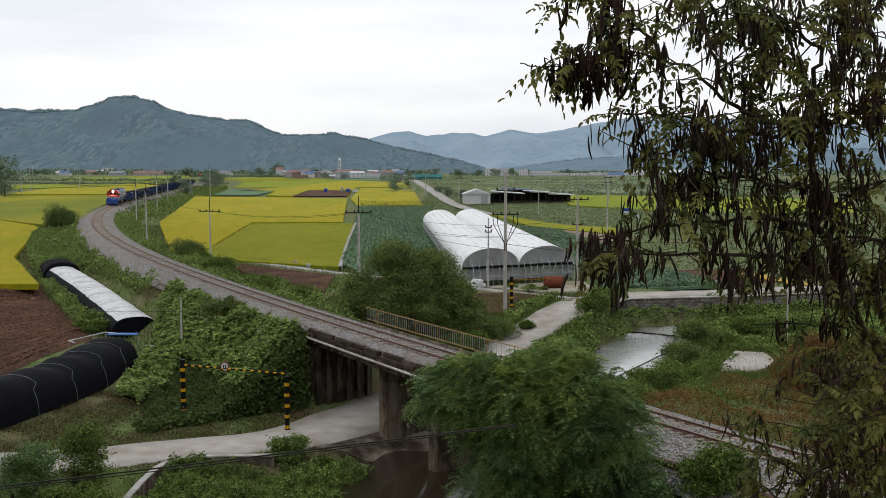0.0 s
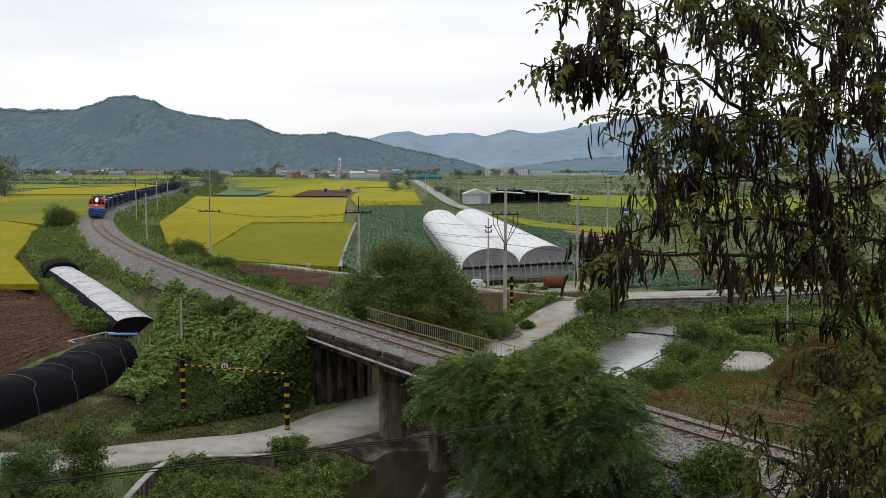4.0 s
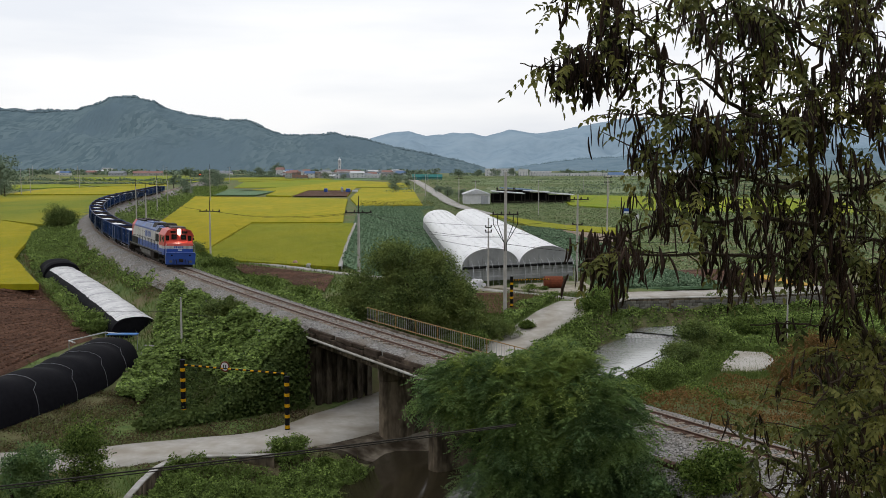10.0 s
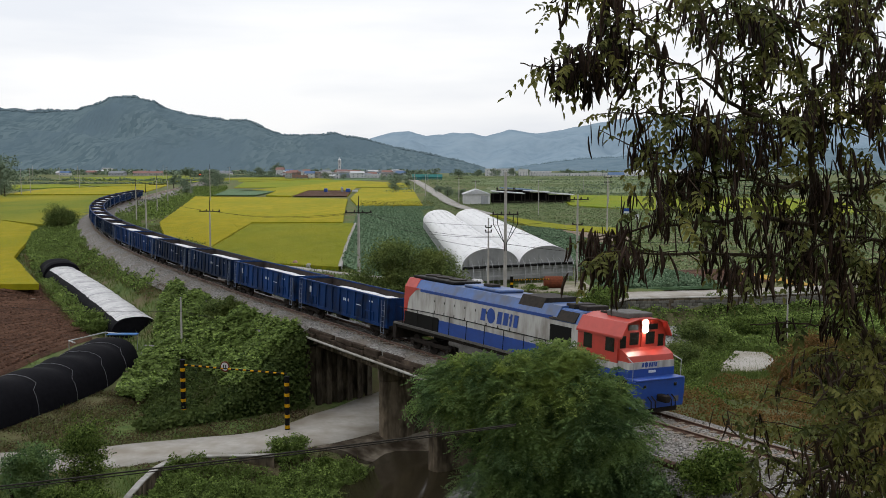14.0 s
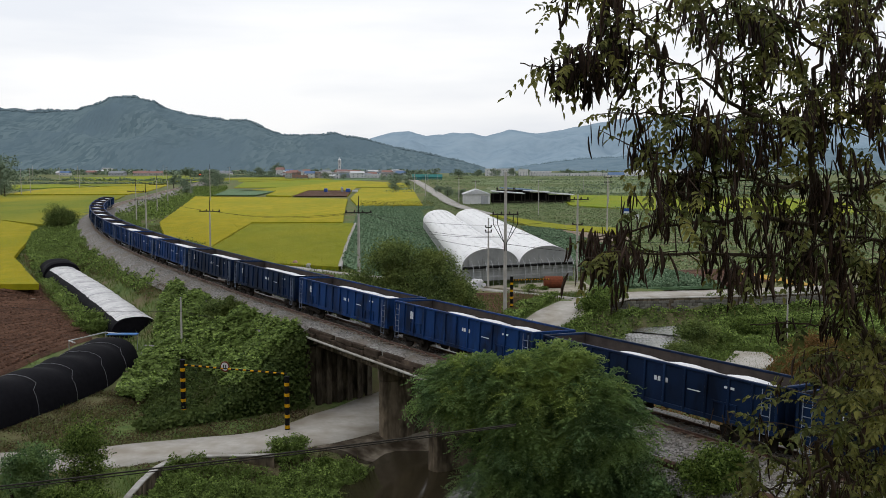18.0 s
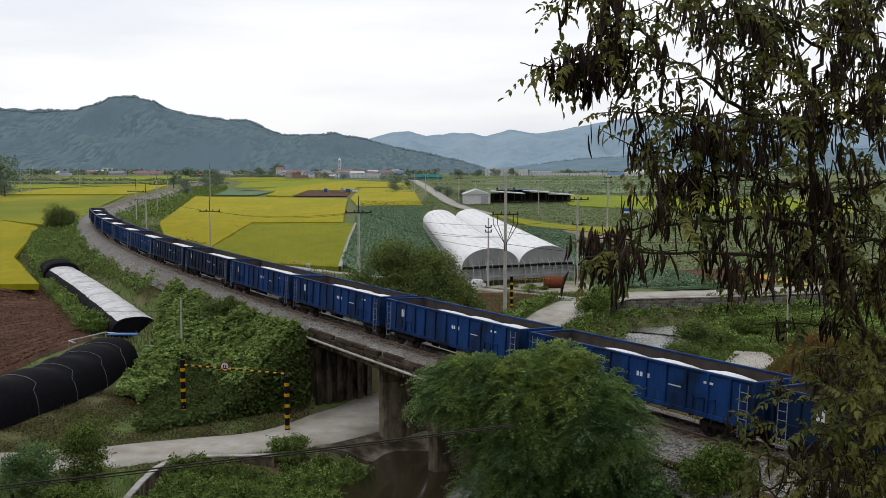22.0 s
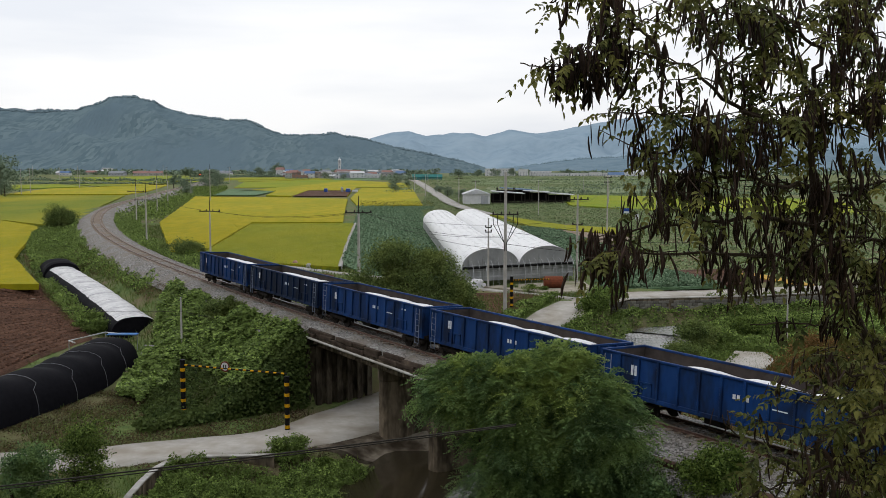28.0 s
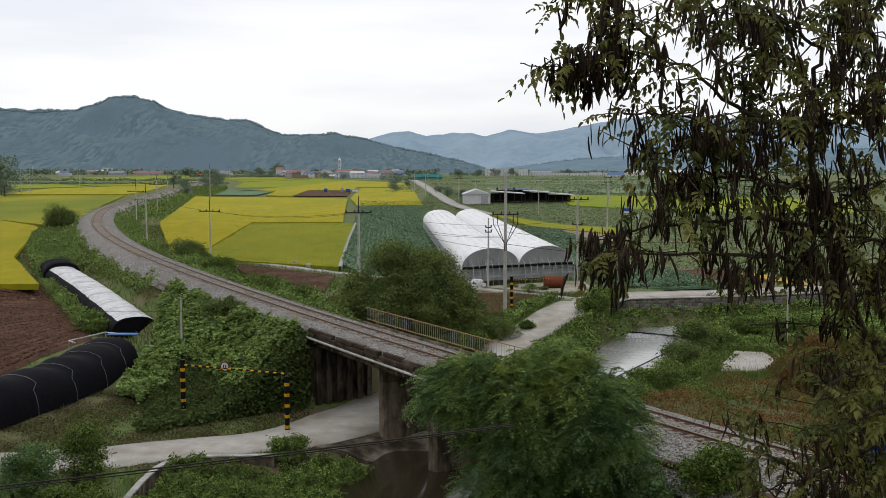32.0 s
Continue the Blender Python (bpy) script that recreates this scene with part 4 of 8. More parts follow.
# ------------------------------------------------------------ hills
def ridge(name, profile, y_top, y_front, y_back, mat, label, rough, cell, wood, crowns, crown, nx=420):
    xs = np.linspace(profile[0][0], profile[-1][0], nx)
    hs = np.interp(xs, [p[0] for p in profile], [p[1] for p in profile])
    ts = np.concatenate([np.linspace(0, 1, 26), np.linspace(1.08, 2, 6)])
    v, f = [], []
    for j, t in enumerate(ts):
        y = y_front + (y_top - y_front) * t if t <= 1 else y_top + (y_back - y_top) * (t - 1)
        for x, h in zip(xs, hs):
            fold = noise.noise(Vector((x / 170, y / 210, 3.1)))
            k = t ** 0.85 if t <= 1 else (2 - t)
            k = max(0, min(1, k + (0.22 * fold if 0 < t < 1 else 0) * (1 - abs(2 * t - 1)) * 2))
            b = abs(noise.noise(Vector((x / cell, y / cell, 0)))) + 0.5 * abs(noise.noise(Vector((x / cell * 2.3, y / cell * 2.3, 5))))
            bend = 120 * noise.noise(Vector((x / 420, 1.7, 0))) * (1 - abs(1 - t) if t <= 1 else 0)
            v.append((x * y / y_top, y + bend * 0.3, -3 + (h + 3) * k + b * rough * (0.3 if t < 0.05 else 1) - rough * 0.35))
    for j in range(len(ts) - 1):
        for i in range(nx - 1):
            o = j * nx + i
            f.append((o, o + 1, o + nx + 1, o + nx))
    hill = tagged(from_arrays(name, v, f, mat), label, "hill", kind="structure")
    # tree crowns along the skyline
    grid = np.array(v).reshape(len(ts), nx, 3)
    lo = int(np.searchsorted(xs, max(-0.55 * y_top, xs[0])))
    hi = int(np.searchsorted(xs, min(0.55 * y_top, xs[-1]))) - 2
    if not crowns:
        return hill
    j, i = rng.uniform(24.3, 25.7, crowns), rng.uniform(lo, hi, crowns)
    j0, i0 = j.astype(int), i.astype(int)
    a, b = (j - j0)[:, None], (i - i0)[:, None]
    at = (grid[j0, i0] * (1 - b) + grid[j0, i0 + 1] * b) * (1 - a) + (grid[j0 + 1, i0] * (1 - b) + grid[j0 + 1, i0 + 1] * b) * a
    shape = np.array([(1, 0, 0), (0.3, 0.95, 0), (-0.8, 0.6, 0), (-0.8, -0.6, 0), (0.3, -0.95, 0), (0, 0, 1.0), (0, 0, -0.5)])
    tri = np.array([(0, 1, 5), (1, 2, 5), (2, 3, 5), (3, 4, 5), (4, 0, 5), (1, 0, 6), (2, 1, 6), (3, 2, 6), (4, 3, 6), (0, 4, 6)])
    size = crown * rng.uniform(0.55, 1.25, (crowns, 1, 1))
    cv = at[:, None] + shape * size * rng.uniform(0.75, 1.25, (crowns, 7, 1)) - [0, 0, crown * 0.1]
    ob = from_arrays("hill_forest", cv.reshape(-1, 3), (np.arange(crowns)[:, None, None] * 7 + tri).reshape(-1, 3), wood)
    tagged(ob, "dense forest crowns on the " + label, "forest", kind="stuff")
    return hill


NEAR_RIDGE = [(-2600, 150), (-1500, 175), (-1182, 161), (-1092, 158), (-986, 158), (-940, 173), (-893, 195), (-833, 198), (-781, 181), (-745, 161), (-670, 144), (-580, 133), (-520, 129), (-475, 109), (-430, 92), (-339, 92), (-294, 98), (-249, 87), (-203, 77), (-128, 59), (-52, 44), (24, 28), (78, 15), (130, -3)]
FAR_RIDGE = [(-1400, 40), (-643, 100), (-413, 137), (-269, 180), (-169, 188), (-83, 160), (46, 177), (146, 177), (218, 160), (346, 194), (475, 174), (617, 194), (788, 227), (930, 253), (1186, 261), (1472, 247), (1758, 233), (2239, 219), (2618, 205), (4000, 180)]
MID_RIDGE = [(190, -3), (280, 8), (360, 20), (470, 34), (560, 38), (700, 48), (860, 44), (1000, 50), (1250, 60), (1600, 75), (2100, 90), (3200, 90)]
# Skyline crowns carry the same haze in their tint.
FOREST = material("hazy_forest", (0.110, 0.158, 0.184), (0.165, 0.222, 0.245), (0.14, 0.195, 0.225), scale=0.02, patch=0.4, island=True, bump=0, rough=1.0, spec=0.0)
# Middle range crowns, tinted with more haze than the near ones.
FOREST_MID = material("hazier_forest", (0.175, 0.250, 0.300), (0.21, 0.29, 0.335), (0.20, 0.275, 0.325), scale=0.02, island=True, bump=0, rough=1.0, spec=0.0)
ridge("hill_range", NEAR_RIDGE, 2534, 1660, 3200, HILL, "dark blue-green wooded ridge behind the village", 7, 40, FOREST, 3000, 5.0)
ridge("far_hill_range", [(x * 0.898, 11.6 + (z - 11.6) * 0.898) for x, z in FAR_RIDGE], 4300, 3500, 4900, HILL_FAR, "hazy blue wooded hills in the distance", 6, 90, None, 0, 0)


# ------------------------------------------------------------ trees and undergrowth
def tree(name, at, blobs, trunk, count, size, mat, label, category="tree", clumps=9, aspect=0.55, bark=BARK, stem=True):
    """Tapered trunk with limbs to each crown mass, and a crown of leaves in clumps with gaps."""
    x, y = at[0], at[1]
    z = at[2] if len(at) > 2 else land_at(x, y)
    t = empty(name, pose(x, y, z), label, category)
    if stem:
        bm = bmesh.new()
        low = min(b[2] - b[5] for b in blobs)
        top = max(b[2] for b in blobs)
        tube(bm, [(0, 0, -0.3), (0.05, 0.03, low * 0.5), (-0.06, 0.05, top * 0.6), (0, 0, top)], [trunk * 1.25, trunk, trunk * 0.7, trunk * 0.2], 8)
        for b in blobs:
            fork = Vector((0, 0, max(0.3, min(b[2] * 0.5, top * 0.6))))
            end = Vector(b[:3])
            tube(bm, [fork, fork.lerp(end, 0.5) + Vector((0, 0, 0.1 * trunk)), end], [trunk * 0.45, trunk * 0.3, trunk * 0.1], 5)
        part("trunk", bm, bark, t)
    wts = np.array([(b[3] * b[4] * b[5]) ** (2 / 3) for b in blobs])
    wts /= wts.sum()
    pts = []
    for b, w in zip(blobs, wts):
        nc = max(4, int(clumps * w * len(blobs)))
        d = unit(rng.normal(size=(nc, 3)) + [0, 0, 0.35])
        c = np.array(b[:3]) + d * np.array(b[3:6]) * rng.uniform(0.45, 1.08, size=(nc, 1))
        k = int(count * w / nc) + 1
        rad = np.array(b[3:6]).mean() * rng.uniform(0.14, 0.34, size=(nc, 1, 1))
        q = c[:, None] + rng.normal(size=(nc, k, 3)) * rad * [1, 1, 0.62]
        pts.append(q.reshape(-1, 3))
    leaves("crown", np.concatenate(pts), size, mat, t, aspect=aspect)
    return t


def scatter(k, inside_fn, bounds):
    """Random ground points for which inside_fn(x, y, s, n) holds."""
    x, y = rng.uniform(bounds[0], bounds[1], k), rng.uniform(bounds[2], bounds[3], k)
    s, n = track_coords(x, y)
    ok = inside_fn(x, y, s, n)
    x, y = x[ok], y[ok]
    return np.stack([x, y, land(x, y)], 1)


def beside(k, s0, s1, n0, n1, keep=None):
    """Random ground points along the track, n metres towards the camera's side."""
    s, n = rng.uniform(s0, s1, k), rng.uniform(n0, n1, k)
    p = np.radians(np.interp(s, BEND_S, BEND))
    x, y = np.interp(s, _S, _TX) - np.cos(p) * n, np.interp(s, _S, _TY) - np.sin(p) * n
    if keep is not None:
        ok = keep(x, y)
        x, y = x[ok], y[ok]
    return np.stack([x, y, land(x, y)], 1)


def clear(x, y, gap=0.35):
    """True away from roads and water."""
    ok = np.ones(x.shape, bool)
    for line in (ROAD_LINE, LANE_LINE):
        d, _, hw = polyline_dist(x, y, line)
        ok &= d > hw + gap
    d, _, hw = polyline_dist(x, y, STREAM_LINE)
    return ok & (d > hw + 0.9)


def lumps(p, cell, height, k=2.0):
    """Lift points to an uneven canopy over the ground."""
    h = np.array([noise.noise(Vector((a / cell, b / cell, 1.3))) for a, b in p[:, :2]])
    h = np.clip(0.45 + h * 1.1, 0.05, 1.3) * height
    q = p.copy()
    q[:, 2] += h * rng.uniform(0.08, 1.0, len(p)) ** (1 / k)
    return q


def mounds(p, cell, height, tuft, rise):
    """Lift points onto a rolling canopy broken into small tufts with hollows between."""
    q = p.copy()
    for i, (a, b) in enumerate(p[:, :2]):
        big = max(0.05, 0.5 + 1.1 * noise.noise(Vector((a / cell, b / cell, 1.3))))
        small = 0.5 + 0.9 * noise.noise(Vector((a / tuft, b / tuft, 4.7)))
        q[i, 2] += big * height + max(0.0, small) ** 1.4 * rise
    q[:, 2] -= rng.uniform(0, 1, len(p)) ** 2.2 * 0.55
    return q


def stuff(ob, label, category):
    return tagged(ob, label, category, kind="stuff")


# kudzu over the west side of the embankment
pk = scatter(900000, lambda x, y, s, n: (n > 3.1) & (n < 18) & (s > 35.8) & (s < 76) & (land(x, y) > -5.93) & clear(x, y, 1.3) & (x > np.interp(y, [62, 69, 76.5, 83.5, 93.5, 101.5], [-19.5, -24.6, -25.4, -26.2, -28.6, -27.2])), (-42, -6, 58, 112))
pk = pk[:140000]
# Kudzu low on the bank takes the darker leaf to paint its shaded hollow.
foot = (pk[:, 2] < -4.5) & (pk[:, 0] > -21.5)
stuff(leaves("bank_ivy", lumps(pk[foot][::2], 1.2, 0.9), 0.17, KUDZU_SHADED, lean=(0.2, -0.7, 0.4), spread=0.6, aspect=0.8), "kudzu on the steep foot of the bank, coloured dark for shade", "vines")
stuff(leaves("kudzu", mounds(pk[~foot], 3.4, 1.0, 0.75, 0.6), 0.24, LEAF_KUDZU, lean=(0.1, -0.25, 1.3), spread=0.42, aspect=0.9, fold=0.1), "thick green kudzu vines smothering the railway bank", "vines")
tunnel_side = lambda x, y: polyline_dist(x, y, [(-29.5, 88.4, 0, 1), (-34.5, 97.5, 0, 1), (-42, 111, 0, 1), (-55, 132, 0, 1)])[0] > 2.6
pk = beside(64000, 72, 195, 3.9, 12.5, tunnel_side)
stuff(leaves("bank_undergrowth", mounds(pk[:36000], 5.0, 1.1, 1.5, 0.9), 0.27, LEAF_KUDZU, lean=(0, -0.4, 0.9), spread=0.7, aspect=0.6), "mixed green bushes and weeds on the railway bank", "undergrowth")
stuff(leaves("bank_brush", lumps(pk[36000:], 3.1, 1.0), 0.24, LEAF_DARK, lean=(0, -0.3, 0.8), spread=0.8, aspect=0.6), "dark low brush on the railway bank", "undergrowth")
pk = beside(46000, 60, 135, 3.6, 13, lambda x, y: tunnel_side(x, y) & (np.array([noise.noise(Vector((a / 3.2, b / 3.2, 9))) for a, b in zip(x, y)]) > -0.12))
stuff(leaves("dry_brush", lumps(pk[:30000], 1.5, 0.7), 0.17, DRY_WEED, lean=(0, -0.3, 0.7), spread=0.8, aspect=0.4), "brown withered brush on the railway bank", "undergrowth")
# far side of the track
pk = beside(60000, 41, 218, -9.5, -3.7, lambda x, y: clear(x, y, 1.4) & ~inside(GOLD_A, x, y) & ~inside(OLIVE_A, x, y))
stuff(leaves("verge_bushes", mounds(pk[:44000], 4.5, 1.1, 1.5, 0.8), 0.27, LEAF_KUDZU, lean=(0, -0.2, 0.9), spread=0.6), "green bushes lining the railway", "undergrowth")
pk = scatter(160000, lambda x, y, s, n: (n < -4) & (n > -22) & (s > 215) & (s < 560) & ~inside(GOLD_A, x, y) & ~inside(GOLD_C, x, y), (-160, -60, 197, 590))
stuff(leaves("line_side_scrub", lumps(pk[:20000], 7, 2.6), 0.6, LEAF_KUDZU, lean=(0, 0, 0.9), spread=0.8), "dark scrub beside the far track", "undergrowth")

# vines hanging over the cut end of the bank by the abutment
k = 16000
ss, nn = rng.uniform(35.2, 36.9, k), 2.9 + 12 * rng.uniform(0, 1, k) ** 1.1
xy = np.array([along(a, b)[:2] for a, b in zip(ss, nn)])
zt, zb = land(*np.array([along(37.4, b)[:2] for b in nn]).T), land(xy[:, 0], xy[:, 1])
pk = np.concatenate([xy, (zb + (np.maximum(zt + 0.5, zb) - zb) * rng.uniform(0, 1, k))[:, None]], 1)
# Dark leaves here imitate the deep shade beside the abutment.
stuff(leaves("hanging_vines", pk + rng.normal(size=pk.shape) * 0.12, 0.24, KUDZU_SHADED, lean=(0.5, -0.6, 0.4), spread=0.6, aspect=0.85, fold=0.1), "kudzu vines hanging beside the bridge abutment", "vines")

# dark tree by the bridge and the pinnate-leaved tree before it
tree("broadleaf_tree", (-3.1, 85.2), [(-1.7, 0.2, 6.5, 2.1, 2.0, 1.7), (2.0, 0.2, 5.3, 2.3, 2.2, 1.7), (-4.3, 0, 3.7, 1.8, 1.9, 1.7), (4.5, -0.4, 3.2, 1.6, 1.8, 1.7), (-0.2, -1.0, 4.4, 2.2, 1.8, 1.4), (-4.6, -0.6, 1.8, 1.8, 1.8, 1.6), (5.2, -0.8, 1.6, 1.5, 1.6, 1.3), (-1.6, -1.8, 2.2, 2.2, 1.7, 1.6), (2.2, -1.8, 2.0, 2.2, 1.6, 1.5)], 0.28, 70000, 0.21, LEAF_DARK,
     "dark green dense broadleaf tree beside the railway", clumps=48)


# ------------------------------------------------------------ train
NAVY = material("navy_wagon_paint", (0.008, 0.020, 0.060), (0.013, 0.032, 0.085), (0.006, 0.011, 0.026), scale=1.6, patch=0.5, rough=0.5, bump=0.15, per_object=0.35, stretch=(1, 1, 0.4))
BLUE = material("blue_wagon_paint", (0.007, 0.034, 0.140), (0.014, 0.050, 0.165), (0.010, 0.018, 0.045), scale=1.8, patch=0.6, rough=0.55, bump=0.12, per_object=0.2, stretch=(1, 1, 0.4))
SOOT = material("sooty_inside", (0.040, 0.033, 0.031), (0.062, 0.052, 0.047), scale=2, rough=0.85, bump=0.3)
LOAD = material("white_powder_load", (0.80, 0.80, 0.82), (0.70, 0.70, 0.73), scale=2.5, rough=0.9, bump=0.5, grain=5, depth=0.06)
LADDER = material("worn_blue_grey_steel", (0.26, 0.30, 0.37), (0.15, 0.18, 0.25), scale=6, rough=0.6, bump=0.1)
MARK = material("faded_white_marking", (0.78, 0.80, 0.84), (0.52, 0.56, 0.62), scale=5, rough=0.7, bump=0)
UNDER = material("grimy_underframe", (0.020, 0.018, 0.017), (0.038, 0.030, 0.026), scale=4, rough=0.75, bump=0.3)
BODY_WHITE = material("grey_white_body", (0.56, 0.56, 0.55), (0.46, 0.45, 0.44), (0.27, 0.25, 0.23), scale=2.2, patch=0.7, rough=0.45, bump=0.08, stretch=(1, 1, 0.3))
BODY_BLUE = material("bright_blue_body", (0.006, 0.060, 0.33), (0.010, 0.05, 0.26), scale=2, rough=0.4, bump=0.08)
ROOF_BLUE = material("bright_blue_roof", (0.040, 0.13, 0.40), (0.045, 0.10, 0.28), (0.07, 0.09, 0.14), scale=2, rough=0.45, bump=0.1)
BODY_RED = material("orange_red_body", (0.52, 0.050, 0.032), (0.43, 0.042, 0.028), scale=2, rough=0.4, bump=0.08)
GLASS = material("dark_cab_glass", (0.012, 0.014, 0.016), scale=3, rough=0.08, bump=0)
LIGHT = material("headlight_glow", (1.0, 0.93, 0.80), bump=0, emit=160.0)
TANK = material("grey_tank", (0.15, 0.145, 0.14), (0.10, 0.095, 0.09), scale=3, rough=0.55, bump=0.15)


def bogie(parent, y, axles, gauge_half=0.7535):
    bm = bmesh.new()
    half = (axles - 1) * 0.9
    for x in (-1.0, 1.0):
        box(bm, x - 0.09, x + 0.09, y - half - 0.35, y + half + 0.35, 0.50, 0.72, 0.03)
        for a in range(axles):
            yy = y - half + a * (2 * half / (axles - 1))
            box(bm, x - 0.13, x + 0.13, yy - 0.16, yy + 0.16, 0.32, 0.62, 0.03)
        for q in (-0.45, 0.45):
            tube(bm, [(x, y + q, 0.40), (x, y + q, 0.74)], 0.10, 7)
    box(bm, -1.0, 1.0, y - 0.2, y + 0.2, 0.48, 0.78, 0.03)
    ob = part("bogie", bm, UNDER, parent)
    for a in range(axles):
        yy = y - half + a * (2 * half / (axles - 1))
        bm = tubes(([(-0.82, yy, 0.46), (0.82, yy, 0.46)], 0.08), n=8)
        for x in (-gauge_half, gauge_half):
            tube(bm, [(x - 0.065, yy, 0.46), (x + 0.065, yy, 0.46)], 0.46, 18)
        part("wheelset", bm, UNDER, ob)


def wagon(paint):
    """Open high-sided goods wagon; y forward, rim at 2.92 m."""
    L, HW, Z0, Z1 = 13.9, 1.45, 1.10, 2.82
    g = empty("goods_wagon", pose(0, 0, 0), "blue open high-sided wagon loaded with white powder", "wagon", "wagons of the train")
    for x in (-1, 1):
        bm = boxes((x * HW - x * 0.09, x * HW - x * 0.03, -L / 2, L / 2, Z0, Z1))
        part("side_wall", bm, paint, g)
        bm = boxes((x * HW - x * 0.105, x * HW - x * 0.092, -L / 2 + 0.06, L / 2 - 0.06, Z0, Z1 - 0.02))
        part("lining", bm, SOOT, g)
        bm = boxes((x * HW - x * 0.13, x * HW + x * 0.045, -L / 2, L / 2, Z1 - 0.02, Z1 + 0.08), bevel=0.02)
        part("top_rail", bm, paint, g)
        bm = boxes((x * HW - x * 0.13, x * HW + x * 0.03, -L / 2, L / 2, Z0 - 0.16, Z0 + 0.04), bevel=0.015)
        part("side_sill", bm, paint, g)
        for k in range(13):
            y = -L / 2 + 0.06 + k * (L - 0.12) / 12
            bm = boxes((x * HW - x * 0.04, x * HW + x * 0.055, y - 0.055, y + 0.055, Z0 - 0.08, Z1), bevel=0.012)
            part("rib", bm, paint, g)
        # hatch frames low on the side
        for y in (-L / 2 + 2.55, L / 2 - 2.55):
            bm = boxes((x * HW - x * 0.03, x * HW + x * 0.02, y - 0.62, y + 0.62, Z0 + 0.62, Z0 + 0.69), (x * HW - x * 0.03, x * HW + x * 0.02, y - 0.62, y - 0.55, Z0 + 0.1, Z0 + 0.69),
                       (x * HW - x * 0.03, x * HW + x * 0.02, y + 0.55, y + 0.62, Z0 + 0.1, Z0 + 0.69), (x * HW - x * 0.03, x * HW + x * 0.02, y - 0.04, y + 0.04, Z0 + 0.1, Z0 + 0.69))
            part("drop_door", bm, paint, g)
        # ladders at both ends
        for y in (-L / 2 + 0.5, L / 2 - 0.5):
            bm = tubes(([(x * (HW + 0.09), y - 0.2, 0.55), (x * (HW + 0.09), y - 0.2, Z1 - 0.1)], 0.02), ([(x * (HW + 0.09), y + 0.2, 0.55), (x * (HW + 0.09), y + 0.2, Z1 - 0.1)], 0.02), n=5)
            for z in np.arange(0.6, Z1 - 0.1, 0.36):
                tube(bm, [(x * (HW + 0.09), y - 0.2, z), (x * (HW + 0.09), y + 0.2, z)], 0.017, 5)
            part("ladder", bm, LADDER, g, "pale worn ladder rungs")
        # markings: bars for what was lettered
        rows = [(L * -0.07, 0.85, 2.12, 0.2), (L * 0.35, 0.42, 2.2, 0.46), (L * -0.33, 0.5, 2.42, 0.1), (L * -0.2, 0.7, 1.98, 0.05)]
        for y, w, z, h in rows:
            y = -y * x
            if h < 0.15:
                bm = boxes((x * (HW - 0.02), x * (HW - 0.026), y - w / 2, y + w / 2, z - h / 2, z + h / 2))
            else:
                nb = max(2, int(w / 0.17))
                bm = bmesh.new()
                for q in range(nb):
                    if q == nb // 2 and nb > 3:
                        continue
                    a = y - w / 2 + q * w / nb
                    box(bm, x * (HW - 0.02), x * (HW - 0.026), a, a + w / nb * 0.68, z - h / 2, z + h / 2)
            part("marking", bm, MARK, g, "faded white lettering bars")
    for y in (-L / 2, L / 2):
        k = 1 if y > 0 else -1
        part("end_wall", boxes((-HW + 0.05, HW - 0.05, y - k * 0.09, y - k * 0.02, Z0, Z1)), paint, g)
        part("lining", boxes((-HW + 0.11, HW - 0.11, y - k * 0.105, y - k * 0.092, Z0, Z1 - 0.02)), SOOT, g)
        part("top_rail", boxes((-HW, HW, y - k * 0.13, y + k * 0.02, Z1 - 0.02, Z1 + 0.09), bevel=0.02), paint, g)
        for x in (-0.9, -0.3, 0.3, 0.9):
            part("rib", boxes((x - 0.06, x + 0.06, y - k * 0.03, y + k * 0.07, Z0 - 0.1, Z1), bevel=0.012), paint, g)
        bm = boxes((-0.14, 0.14, y, y + k * 0.38, 0.78, 1.02), bevel=0.03)
        box(bm, -1.15, 1.15, y - k * 0.2, y + k * 0.04, 0.86, 1.12, 0.03)
        part("coupler", bm, UNDER, g)
    part("floor", boxes((-HW + 0.08, HW - 0.08, -L / 2 + 0.05, L / 2 - 0.05, Z0 - 0.08, Z0)), SOOT, g)
    bm = boxes((-0.3, 0.3, -L / 2 + 0.2, L / 2 - 0.2, 0.72, 1.04))
    for y in np.arange(-3.6, 3.7, 1.2):
        box(bm, -1.3, 1.3, y - 0.06, y + 0.06, 0.84, 1.04)
    box(bm, 0.45, 1.1, -1.1, -0.2, 0.45, 0.9, 0.05)
    tube(bm, [(-0.7, 0.4, 0.62), (-0.7, 1.5, 0.62)], 0.2, 10)
    part("underframe", bm, UNDER, g)
    for x in (-1, 1):
        part("brake_rod", tubes(([(x * 1.25, -2.2, 0.62), (x * 1.25, 2.2, 0.62)], 0.03), ([(x * 1.25, -2.2, 0.62), (x * 1.1, -2.6, 0.9)], 0.03)), STEEL, g, "bare steel rod")
    bogie(g, L / 2 - 1.75, 2), bogie(g, -L / 2 + 1.75, 2)
    # heaped load: two long mounds lying along the box
    nx_, ny_ = 17, 60
    v, f = [], []
    for j in range(ny_ + 1):
        y = -L / 2 + 0.12 + (L - 0.24) * j / ny_
        for i in range(nx_ + 1):
            x = (-HW + 0.11) + (2 * HW - 0.22) * i / nx_
            u = y / (L / 2)
